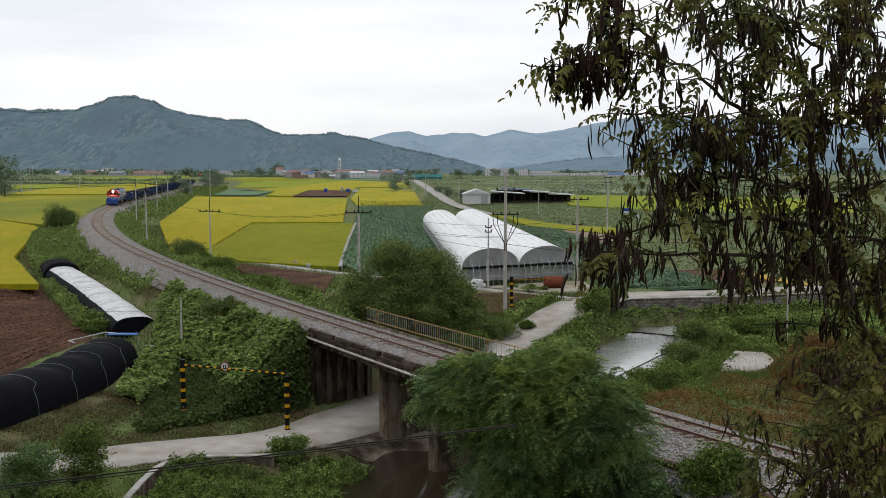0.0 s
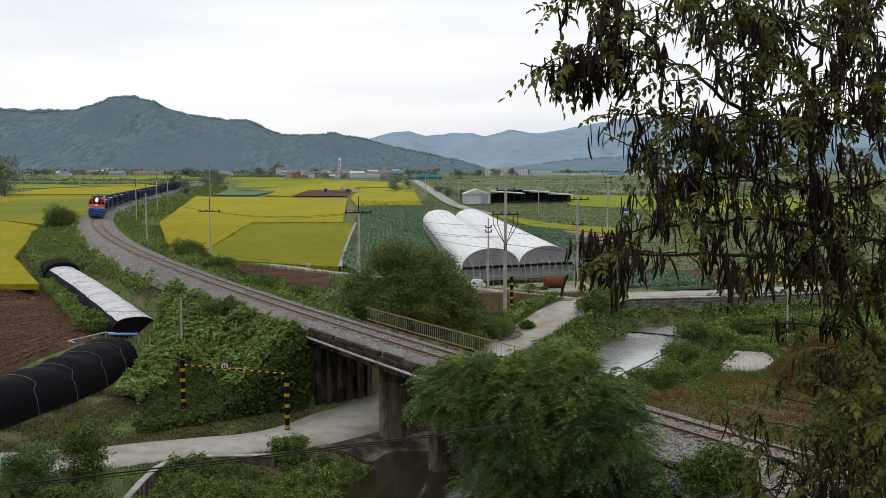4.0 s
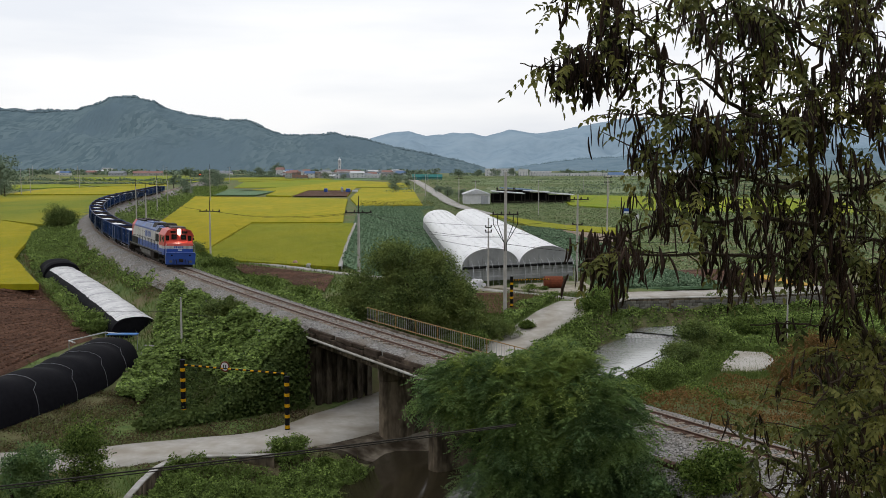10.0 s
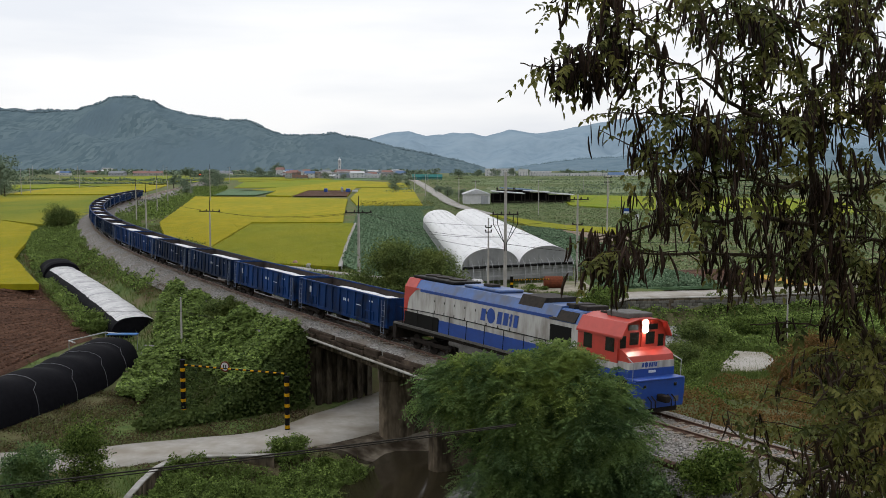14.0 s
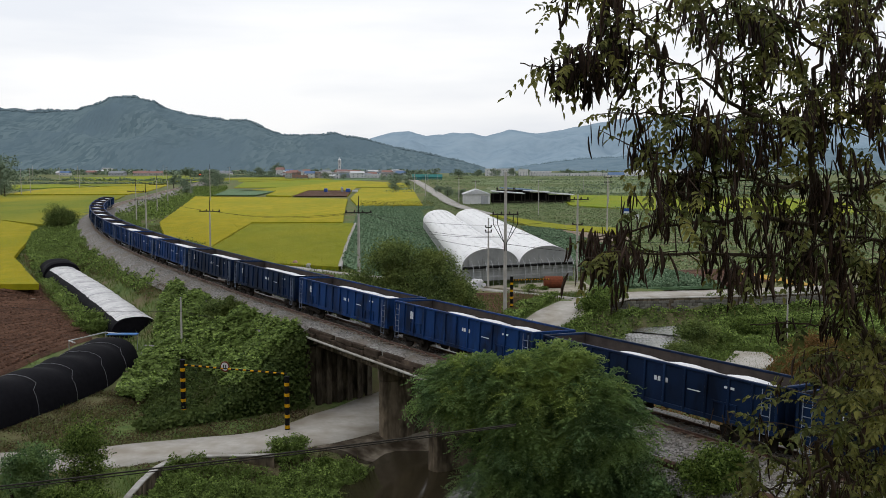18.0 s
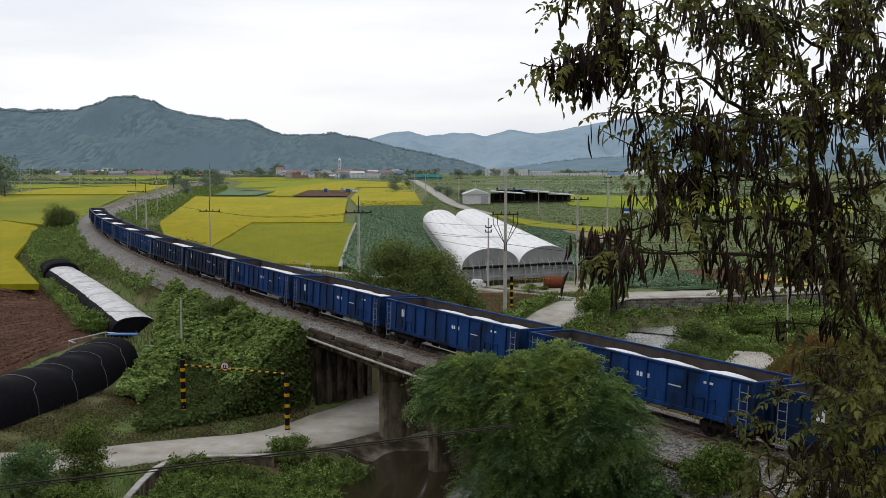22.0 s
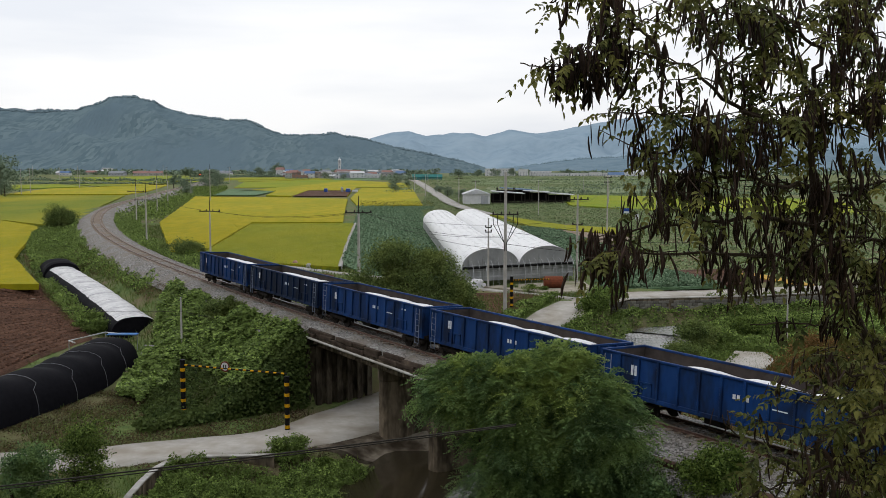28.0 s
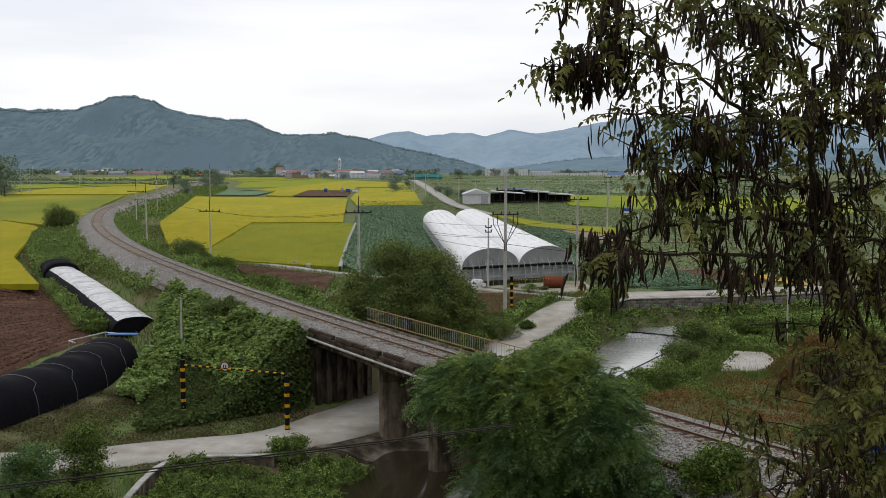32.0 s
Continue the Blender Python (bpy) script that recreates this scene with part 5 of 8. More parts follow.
            h = 0.16 + 0.62 * math.exp(-((u - 0.58) / 0.22) ** 2) + 0.60 * math.exp(-((u - 0.10) / 0.22) ** 2) + 0.56 * math.exp(-((u + 0.36) / 0.22) ** 2) - 0.25 * max(0, abs(u) - 0.8) / 0.2
            h *= 1 - 0.42 * abs(x / HW) ** 1.5
            v.append((x, y, 2.06 + h * 0.82 + 0.035 * noise.noise(Vector((x * 2.2, y * 1.6, 0)))))
    for j in range(ny_):
        for i in range(nx_):
            o = j * (nx_ + 1) + i
            f.append((o, o + 1, o + nx_ + 2, o + nx_ + 1))
    from_arrays("load", v, f, LOAD, g, "white powder heaped in the wagon", smooth=True)
    return g


def letter_block(bm, x, y0, z0, s, sgn, out_):
    """The railway's mark as plain slanted bars with a disc, along y."""
    for c, w in ((0.0, 0.5), (1.75, 0.5), (2.4, 0.5), (3.05, 0.22), (3.45, 0.42)):
        q = [(c, 0), (c + w, 0), (c + w + 0.12, 0.8), (c + 0.12, 0.8)]
        bm.faces.new([bm.verts.new((x + out_, y0 + sgn * u * s, z0 + d * s)) for u, d in q])
    bm.faces.new([bm.verts.new((x + out_, y0 + sgn * (1.15 + 0.45 * math.cos(t)) * s, z0 + (0.42 + 0.5 * math.sin(t)) * s)) for t in np.linspace(0, 2 * math.pi, 17)[:-1]])


def shell(outline, x0, x1):
    """A body between two x planes over a side outline of (y, z)."""
    bm = bmesh.new()
    a = [bm.verts.new((x0, y, z)) for y, z in outline]
    b = [bm.verts.new((x1, y, z)) for y, z in outline]
    n = len(a)
    for i in range(n):
        bm.faces.new((a[i], a[(i + 1) % n], b[(i + 1) % n], b[i]))
    bm.faces.new(b)
    bm.faces.new(a[::-1])
    bmesh.ops.recalc_face_normals(bm, faces=bm.faces[:])
    return bm


def section(outline, y0, y1):
    """A body between two y planes over an end outline of (x, z)."""
    bm = shell(outline, 0, 1)
    for v in bm.verts:
        x, y, z = v.co
        v.co = (y, y0 + (y1 - y0) * x, z)
    bmesh.ops.recalc_face_normals(bm, faces=bm.faces[:])
    return bm


def locomotive():
    """Diesel locomotive; y forward from the middle, length 19.6 m, roof 4.45 m."""
    g = empty("diesel_locomotive", pose(0, 0, 0), "diesel locomotive in red, white and blue with its headlight on", "locomotive")
    F, R = 9.85, -10.4
    C = F + 0.45           # cab and hood are set out from here, nose and pilot from F
    # frame, platform and pilots
    part("frame", boxes((-1.44, 1.44, R + 0.3, F - 0.5, 1.2, 1.5), bevel=0.03), UNDER, g)
    part("walkway_edge", boxes((-1.56, -1.44, R + 0.3, F - 2.4, 1.40, 1.52), (1.44, 1.56, R + 0.3, F - 2.4, 1.40, 1.52)), TANK, g)
    bm = section([(-1.5, 0.42), (1.5, 0.42), (1.56, 1.0), (1.56, 1.62), (-1.56, 1.62), (-1.56, 1.0)], F - 0.55, F - 0.1)
    part("front_pilot", bm, BODY_BLUE, g, "bright blue buffer beam and pilot")
    part("step_ledge", boxes((-1.5, 1.5, F - 0.9, F - 0.05, 1.62, 1.70), bevel=0.02), BODY_BLUE, g)
    part("rear_pilot", boxes((-1.5, 1.5, R + 0.1, R + 0.5, 0.5, 1.5), bevel=0.03), UNDER, g)
    bm = boxes((-0.17, 0.17, F - 0.2, F + 0.42, 0.72, 1.02), (-0.17, 0.17, R - 0.42, R + 0.2, 0.72, 1.02), bevel=0.04)
    part("coupler", bm, UNDER, g)
    for x in (-0.75, -0.5, 0.5, 0.75):
        part("brake_hose", tubes(([(x, F - 0.08, 0.95), (x, F + 0.14, 0.78), (x, F + 0.16, 0.5)], 0.03)), UNDER, g)
    part("snow_plough", boxes((-1.35, 1.35, F - 0.5, F - 0.3, 0.14, 0.42), bevel=0.02), UNDER, g)
    bm = boxes((-1.2, -0.9, F - 0.09, F - 0.075, 0.62, 0.86), (0.9, 1.2, F - 0.09, F - 0.075, 0.62, 0.86))
    part("step_plate", bm, TANK, g)
    # long hood: blue skirt, white flank, blue roof edge
    part("hood_skirt", boxes((-1.42, 1.42, R + 3.1, C - 5.9, 1.5, 2.2)), BODY_BLUE, g)
    part("hood_flank", boxes((-1.42, 1.42, R + 1.35, C - 5.9, 2.2, 3.72)), BODY_WHITE, g)
    bm = section([(-1.42, 3.72), (1.42, 3.72), (1.1, 4.22), (-1.1, 4.22)], R + 1.35, C - 5.9)
    part("hood_roof", bm, ROOF_BLUE, g, "light blue sloping roof edges")
    part("roof_band", boxes((-1.435, 1.435, R + 2.9, C - 6.2, 3.58, 3.74)), BODY_BLUE, g)
    part("hood_end", boxes((-1.425, 1.425, R + 1.2, R + 1.36, 1.5, 3.72), bevel=0.03), BODY_RED, g, "orange-red rear end")
    for x in (-1, 1):
        bm = shell([(R + 1.2, 2.2), (R + 1.5, 2.2), (R + 1.7, 3.1), (R + 2.4, 3.62), (R + 3.0, 3.75), (R + 1.2, 3.75)], x * 1.423, x * 1.436)
        part("red_corner", bm, BODY_RED, g)
        part("radiator_grille", boxes((x * 1.40, x * 1.46, R + 1.3, R + 4.9, 1.5, 2.3), bevel=0.02), BLACK, g, "black louvred grille")
    bm = section([(-1.43, 3.72), (1.43, 3.72), (1.12, 4.25), (-1.12, 4.25)], R + 1.2, R + 2.4)
    part("red_corner", bm, BODY_RED, g)
    bm = boxes((-0.95, 0.95, R + 1.3, R + 5.6, 4.22, 4.40), bevel=0.05)
    part("radiator_fan_deck", bm, BLACK, g, "black radiator fan deck on the roof")
    for y in (R + 2.1, R + 3.3, R + 4.6):
        part("roof_fan", tubes(([(0, y, 4.38), (0, y, 4.47)], 0.52), n=18), DARK_METAL, g)
    part("exhaust_hatch", boxes((-0.8, 0.8, R + 6.3, R + 9.6, 4.22, 4.38), bevel=0.05), ROOF_BLUE, g)
    part("exhaust", boxes((-0.3, 0.3, R + 7.4, R + 8.2, 4.36, 4.52), bevel=0.03), DARK_METAL, g)
    part("dynamic_brake", section([(-1.3, 3.9), (1.3, 3.9), (1.0, 4.45), (-1.0, 4.45)], C - 9.0, C - 7.2), DARK_METAL, g, "dark roof fan housing")
    # equipment section behind the cab
    part("filter_box", boxes((-1.44, 1.44, C - 6.6, C - 4.3, 1.5, 3.55)), BODY_WHITE, g)
    part("filter_skirt", boxes((-1.45, 1.45, C - 6.6, C - 4.3, 1.5, 2.2)), BODY_BLUE, g)
    part("filter_roof", section([(-1.44, 3.55), (1.44, 3.55), (1.1, 4.12), (-1.1, 4.12)], C - 6.6, C - 4.3), ROOF_BLUE, g)
    for x in (-1, 1):
        part("air_intake", boxes((x * 1.43, x * 1.475, C - 6.3, C - 4.8, 2.55, 3.35), bevel=0.015), BLACK, g, "black air intake grille")
        bm = section([(x * 1.35, 3.6), (x * 1.49, 3.6), (x * 1.17, 4.05), (x * 1.1, 4.0)], C - 6.4, C - 4.6)
        part("sloped_grille", bm, DARK_METAL, g)
        for k in range(8):
            y = R + 3.6 + k * 0.98
            part("hood_door", boxes((x * 1.42, x * 1.432, y, y + 0.9, 2.28, 3.5), bevel=0.004), BODY_WHITE, g)
            for z in (2.6, 3.2):
                part("door_latch", boxes((x * 1.43, x * 1.446, y + 0.8, y + 0.86, z - 0.06, z + 0.06)), DARK_METAL, g)
    for y in (C - 6.1, C - 5.2):
        part("roof_unit", boxes((-0.7, 0.7, y, y + 0.6, 4.12, 4.34), bevel=0.03), DARK_METAL, g)
    # cab
    bm = section([(-1.5, 2.2), (1.5, 2.2), (1.5, 3.42), (1.18, 3.98), (0.55, 4.12), (-0.55, 4.12), (-1.18, 3.98), (-1.5, 3.42)], C - 4.3, C - 1.75)
    part("cab", bm, BODY_RED, g, "orange-red driver's cab")
    part("cab_roof", section([(-1.57, 3.34), (-1.57, 3.43), (-1.22, 4.03), (-0.56, 4.18), (0.56, 4.18), (1.22, 4.03), (1.57, 3.43), (1.57, 3.34), (1.19, 3.985), (0.55, 4.125), (-0.55, 4.125), (-1.19, 3.985)], C - 4.35, C - 1.45), BODY_RED, g, "faded red cab roof overhanging the windscreens")
    part("cab_side_band", boxes((-1.505, 1.505, C - 4.3, C - 1.74, 1.95, 2.25)), BODY_WHITE, g)
    part("cab_skirt", boxes((-1.5, 1.5, C - 4.3, C - 1.74, 1.3, 1.95)), BODY_BLUE, g)
    # short nose: blue, white band, red sloping top
    part("nose_skirt", section([(-1.42, 1.62), (1.42, 1.62), (1.42, 2.05), (-1.42, 2.05)], C - 1.8, F - 0.62), BODY_BLUE, g)
    part("nose_band", section([(-1.42, 2.05), (1.42, 2.05), (1.42, 2.36), (-1.42, 2.36)], C - 1.8, F - 0.63), BODY_WHITE, g, "white nose band with a word mark")
    bm = shell([(C - 1.8, 2.36), (F - 0.66, 2.36), (F - 0.72, 2.62), (F - 0.95, 2.76), (C - 1.8, 2.9)], -1.40, 1.40)
    part("nose_top", bm, BODY_RED, g)
    bm = bmesh.new()
    letter_block(bm, 0, -0.62, 2.12, 0.24, 1, 0)
    for v in bm.verts:
        v.co = (-v.co.y + 0.02, F - 0.622, v.co.z)
    part("word_mark", bm, BODY_BLUE, g)
    part("number_bar", boxes((-0.22, 0.22, F - 0.615, F - 0.60, 1.86, 1.97)), MARK, g)
    for x in (-1, 1):
        bm = bmesh.new()
        letter_block(bm, x * 1.436, x * -1.4 - 0.2, 2.75, 0.8, x, x * 0.004)
        part("word_mark", bm, BODY_BLUE, g)
        part("windscreen", boxes((x * 0.22, x * 0.78, C - 1.76, C - 1.735, 3.0, 3.55), bevel=0.01), GLASS, g)
        part("corner_window", boxes((x * 1.0, x * 1.36, C - 1.76, C - 1.735, 2.85, 3.42), bevel=0.01), GLASS, g)
        part("side_window", boxes((x * 1.495, x * 1.512, C - 2.5, C - 1.95, 2.7, 3.3), bevel=0.005), GLASS, g)
        part("side_window", boxes((x * 1.495, x * 1.512, C - 3.9, C - 3.35, 2.65, 3.3), bevel=0.005), GLASS, g)
        part("mirror", boxes((x * 1.56, x * 1.72, C - 2.0, C - 1.96, 2.95, 3.2)), DARK_METAL, g)
        bm = tubes(([(x * 1.46, C - 4.5, 2.52), (x * 1.46, R + 5.0, 2.52), (x * 1.46, R + 1.2, 2.42), (x * 1.2, R + 0.35, 2.4)], 0.022))
        for y in np.arange(R + 1.2, C - 4.4, 1.62):
            tube(bm, [(x * 1.52, y, 1.3), (x * 1.5, y, 2.5)], 0.02, 5)
        part("handrail", bm, BLACK, g)
        bm = tubes(([(x * 1.5, F - 0.3, 0.5), (x * 1.5, F - 0.3, 2.4)], 0.02), ([(x * 1.5, F - 0.3, 2.4), (x * 1.3, F - 1.2, 2.75)], 0.02))
        part("handrail", bm, STEEL, g)
        # ditch steps
        bm = boxes(*[(x * 1.35, x * 1.55, F - 1.5, F - 0.9, z, z + 0.04) for z in (0.45, 0.8, 1.15)])
        part("cab_step", bm, UNDER, g)
        part("battery_box", boxes((x * 1.0, x * 1.48, C - 8.4, C - 6.9, 0.55, 1.2), bevel=0.03), UNDER, g)
        part("marker_light", boxes((x * 0.95 - 0.08, x * 0.95 + 0.08, F - 0.1, F - 0.06, 1.32, 1.46), bevel=0.01), GLASS, g)
    part("cab_roof_unit", boxes((-0.75, 0.75, C - 3.3, C - 1.9, 4.12, 4.38), bevel=0.04), TANK, g, "grey roof air conditioner")
    part("number_board", boxes((-0.9, -0.32, C - 1.76, C - 1.70, 3.66, 3.9)), BLACK, g)
    part("number_board", boxes((0.32, 0.9, C - 1.76, C - 1.70, 3.66, 3.9)), BLACK, g)
    lamp = part("headlight_housing", boxes((-0.2, 0.2, C - 1.76, C - 1.6, 3.55, 4.12), bevel=0.03), BODY_RED, g)
    for z in (3.70, 3.97):
        part("headlight", tubes(([(0, C - 1.62, z), (0, C - 1.57, z)], 0.16), n=14), LIGHT, lamp, "lit headlight")
    part("windscreen_pillar", boxes((-0.1, 0.1, C - 1.8, C - 1.7, 2.9, 3.6)), BODY_RED, g)
    part("horn", tubes(([(0.5, C - 3.9, 4.2), (0.5, C - 3.2, 4.25)], 0.06), ([(0.2, C - 3.9, 4.2), (0.2, C - 3.3, 4.25)], 0.06)), DARK_METAL, g)
    # tank and bogies
    bm = section([(-1.45, 0.75), (-1.1, 0.42), (1.1, 0.42), (1.45, 0.75), (1.45, 1.2), (-1.45, 1.2)], -3.4, 1.6)
    part("fuel_tank", bm, TANK, g, "grey fuel tank")
    part("air_tank", tubes(([(-1.3, -4.4, 1.08), (-1.3, 1.4, 1.08)], 0.16), ([(1.3, -4.4, 1.08), (1.3, 1.4, 1.08)], 0.16), n=10), TANK, g)
    bogie(g, C - 4.0, 3), bogie(g, R + 3.6, 3)
    part("rear_coupling_plate", boxes((-0.5, 0.5, R + 0.1, R + 1.2, 1.4, 1.48)), UNDER, g)
    return g


def head_place(t):
    """Place along the track of the headlight at t seconds."""
    return float(np.interp(t, TRAIN_T, TRAIN_S))


# run of the headlight along the line, eased from speed to speed
_kt = np.array([-4.0, 0.0, 3.0, 6.0, 9.0, 13.0, 16.5, 20.0, 24.0, 28.0, 32.0, 36.0])
_ks = np.array([324.0, 257.0, 206.0, 153.5, 97.0, 23.2, -41.6, -105.2, -177.4, -249.5, -321.3, -393.0])
_ft = np.arange(-3.5, 35.6, 0.1)
_fs = np.convolve(np.interp(_ft, _kt, _ks), np.ones(21) / 21, "valid")
TRAIN_T, TRAIN_S = _ft[10:-10], _fs
LOCO_MID = 9.9         # the locomotive's middle behind its headlight
WAGON_ONE = 21.75       # front of the first wagon behind the headlight
PITCH = 14.7

loco = locomotive()
for ob in loco.children_recursive:
    ob.data.transform(Matrix.Scale(1.06, 4))
blue_wagon, navy_wagon = wagon(BLUE), wagon(NAVY)
train = [(loco, LOCO_MID, 6.4)]
BRIGHT = set(range(20)) - {2, 3, 6, 7, 12, 13, 18}
free = [blue_wagon, navy_wagon]
for k in range(20):
    kind = blue_wagon if k in BRIGHT else navy_wagon
    if kind in free:
        free.remove(kind)
        w = kind
    else:
        w = copy_thing(kind, pose(0, 0, 0))
    tagged(w, ("bright blue" if k in BRIGHT else "dark navy, weathered") + " open high-sided wagon loaded with white powder", "wagon")
    train.append((w, WAGON_ONE + 6.95 + k * PITCH, 4.9))


CANT = 3.2             # the outer rail lies higher on the curve


def run_pose(s, half):
    a, b = along(s - half), along(s + half)
    c = (a + b) / 2
    return pose(c.x, c.y, 0, 0, -CANT, math.degrees(math.atan2(-(a.x - b.x), a.y - b.y)))


# ------------------------------------------------------------ pinnate leaves
def pinnate(p, d, length, pairs, leaf, width=0.42, droop=0.25, fold=0.12, hang=(0.05, 0.7)):
    """Compound leaves: p start, d direction, each with pairs of leaflets and one at the tip."""
    m = len(p)
    d = unit(d)
    up = np.tile([0.0, 0.0, 1.0], (m, 1)) + rng.normal(size=(m, 3)) * 0.35
    b = unit(np.cross(d, up))
    n = np.cross(b, d)
    ln = (length * rng.uniform(0.7, 1.25, m))[:, None]
    v, f, o = [], [], 0
    for j in range(pairs + 1):
        t = (j + 0.8) / (pairs + 0.8)
        c = p + d * ln * t - np.array([0, 0, 1.0]) * ln * droop * t * t
        for sgn in ((1, -1) if j < pairs else (0,)):
            ax = unit(b * sgn * 1.0 + d * (0.45 if sgn else 1) - np.array([0, 0, 1.0]) * rng.uniform(*hang, (m, 1)) + rng.normal(size=(m, 3)) * 0.16)
            nn = unit(n + rng.normal(size=(m, 3)) * 0.3)
            sd = unit(np.cross(ax, nn))
            s = leaf * rng.uniform(0.75, 1.2, (m, 1))
            w = s * width / 2
            q = [c, c + ax * s * 0.32 + sd * w + nn * fold * s, c + ax * s * 0.72 + sd * w * 0.85 + nn * fold * s, c + ax * s, c + ax * s * 0.72 - sd * w * 0.85 + nn * fold * s, c + ax * s * 0.32 - sd * w + nn * fold * s]
            v.append(np.stack(q, 1).reshape(-1, 3))
            i = o + np.arange(m)[:, None] * 6
            f += [i + [0, 1, 2, 3], i + [0, 3, 4, 5]]
            o += m * 6
    # stalks
    side = unit(np.cross(d, [[0.3, 0.2, 0.9]])) * leaf * 0.03
    end = p + d * ln - np.array([0, 0, 1.0]) * ln * droop
    v.append(np.stack([p - side, p + side, end + side * 0.5, end - side * 0.5], 1).reshape(-1, 3))
    f.append(o + np.arange(m)[:, None] * 4 + [0, 1, 2, 3])
    return np.concatenate(v), np.concatenate(f)


def pinnate_tree():
    x, y = 3.1, 37.4
    z = land_at(x, y)
    t = empty("pinnate_tree", pose(x, y, z), "bushy green tree with feathery leaves before the bridge", "tree")
    blobs = [(1.2, 0.2, 6.5, 2.7, 2.0, 2.2), (0.2, 0.0, 5.2, 2.0, 1.9, 1.8), (-2.5, 0.9, 6.9, 1.7, 1.6, 0.95), (-1.2, 0.5, 7.0, 1.4, 1.4, 1.2), (3.0, -0.8, 5.8, 1.9, 1.6, 2.0), (0.5, 0.4, 3.3, 2.6, 1.6, 2.2), (3.3, 0.2, 3.4, 1.9, 1.4, 1.9), (2.0, 0.2, 7.6, 1.3, 1.2, 1.1), (-2.2, 0.6, 7.3, 1.0, 1.0, 0.9)]
    bm = bmesh.new()
    for b in blobs:
        e = Vector(b[:3])
        s0 = Vector((b[0] * 0.12, b[1] * 0.1, -0.3))
        tube(bm, [s0, s0.lerp(e, 0.4) + Vector((0, 0, 0.5)), s0.lerp(e, 0.75), e + Vector((0, 0, b[5] * 0.5))], [0.12, 0.09, 0.05, 0.015], 6)
        for _ in range(9):
            a = s0.lerp(e, rng.uniform(0.6, 1))
            q = a + Vector(unit(rng.normal(size=(1, 3)))[0] * np.array(b[3:6]) * 0.8)
            tube(bm, [a, a.lerp(q, 0.6) + Vector((0, 0, 0.12)), q], [0.03, 0.02, 0.008], 4)
    part("trunk", bm, BARK, t)
    for name, mat, some in (("crown", LEAF_FRESH, blobs[1:7]), ("upper_crown", LEAF_SHOOT_LIT, blobs[:1] + blobs[7:])):
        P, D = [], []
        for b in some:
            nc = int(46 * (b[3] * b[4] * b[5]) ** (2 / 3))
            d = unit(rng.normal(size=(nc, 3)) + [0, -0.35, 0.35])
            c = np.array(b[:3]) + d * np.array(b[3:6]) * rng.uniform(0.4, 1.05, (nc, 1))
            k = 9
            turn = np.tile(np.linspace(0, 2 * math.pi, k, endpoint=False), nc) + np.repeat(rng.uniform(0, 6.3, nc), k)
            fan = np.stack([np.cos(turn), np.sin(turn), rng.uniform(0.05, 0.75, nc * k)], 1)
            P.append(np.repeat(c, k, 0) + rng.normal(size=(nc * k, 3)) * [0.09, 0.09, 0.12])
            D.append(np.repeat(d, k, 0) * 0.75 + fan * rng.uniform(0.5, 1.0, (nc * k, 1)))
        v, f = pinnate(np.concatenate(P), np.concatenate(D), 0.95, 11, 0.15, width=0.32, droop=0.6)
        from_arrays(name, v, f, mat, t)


pinnate_tree()


# ------------------------------------------------------------ bushes and weeds
def bush(x, y, r, h, mat, label, count=1500, size=0.16, z=None):
    k = max(2, int(r * 2))
    blobs = [(rng.uniform(-0.5, 0.5) * r, rng.uniform(-0.4, 0.4) * r, h * rng.uniform(0.35, 0.62), r * rng.uniform(0.5, 0.75), r * rng.uniform(0.5, 0.7), h * rng.uniform(0.36, 0.5)) for _ in range(k)]
    at = (x, y) if z is None else (x, y, z)
    return tree("bush", at, blobs, 0.04 + 0.02 * h, count, size, mat, label, "bush", clumps=22)


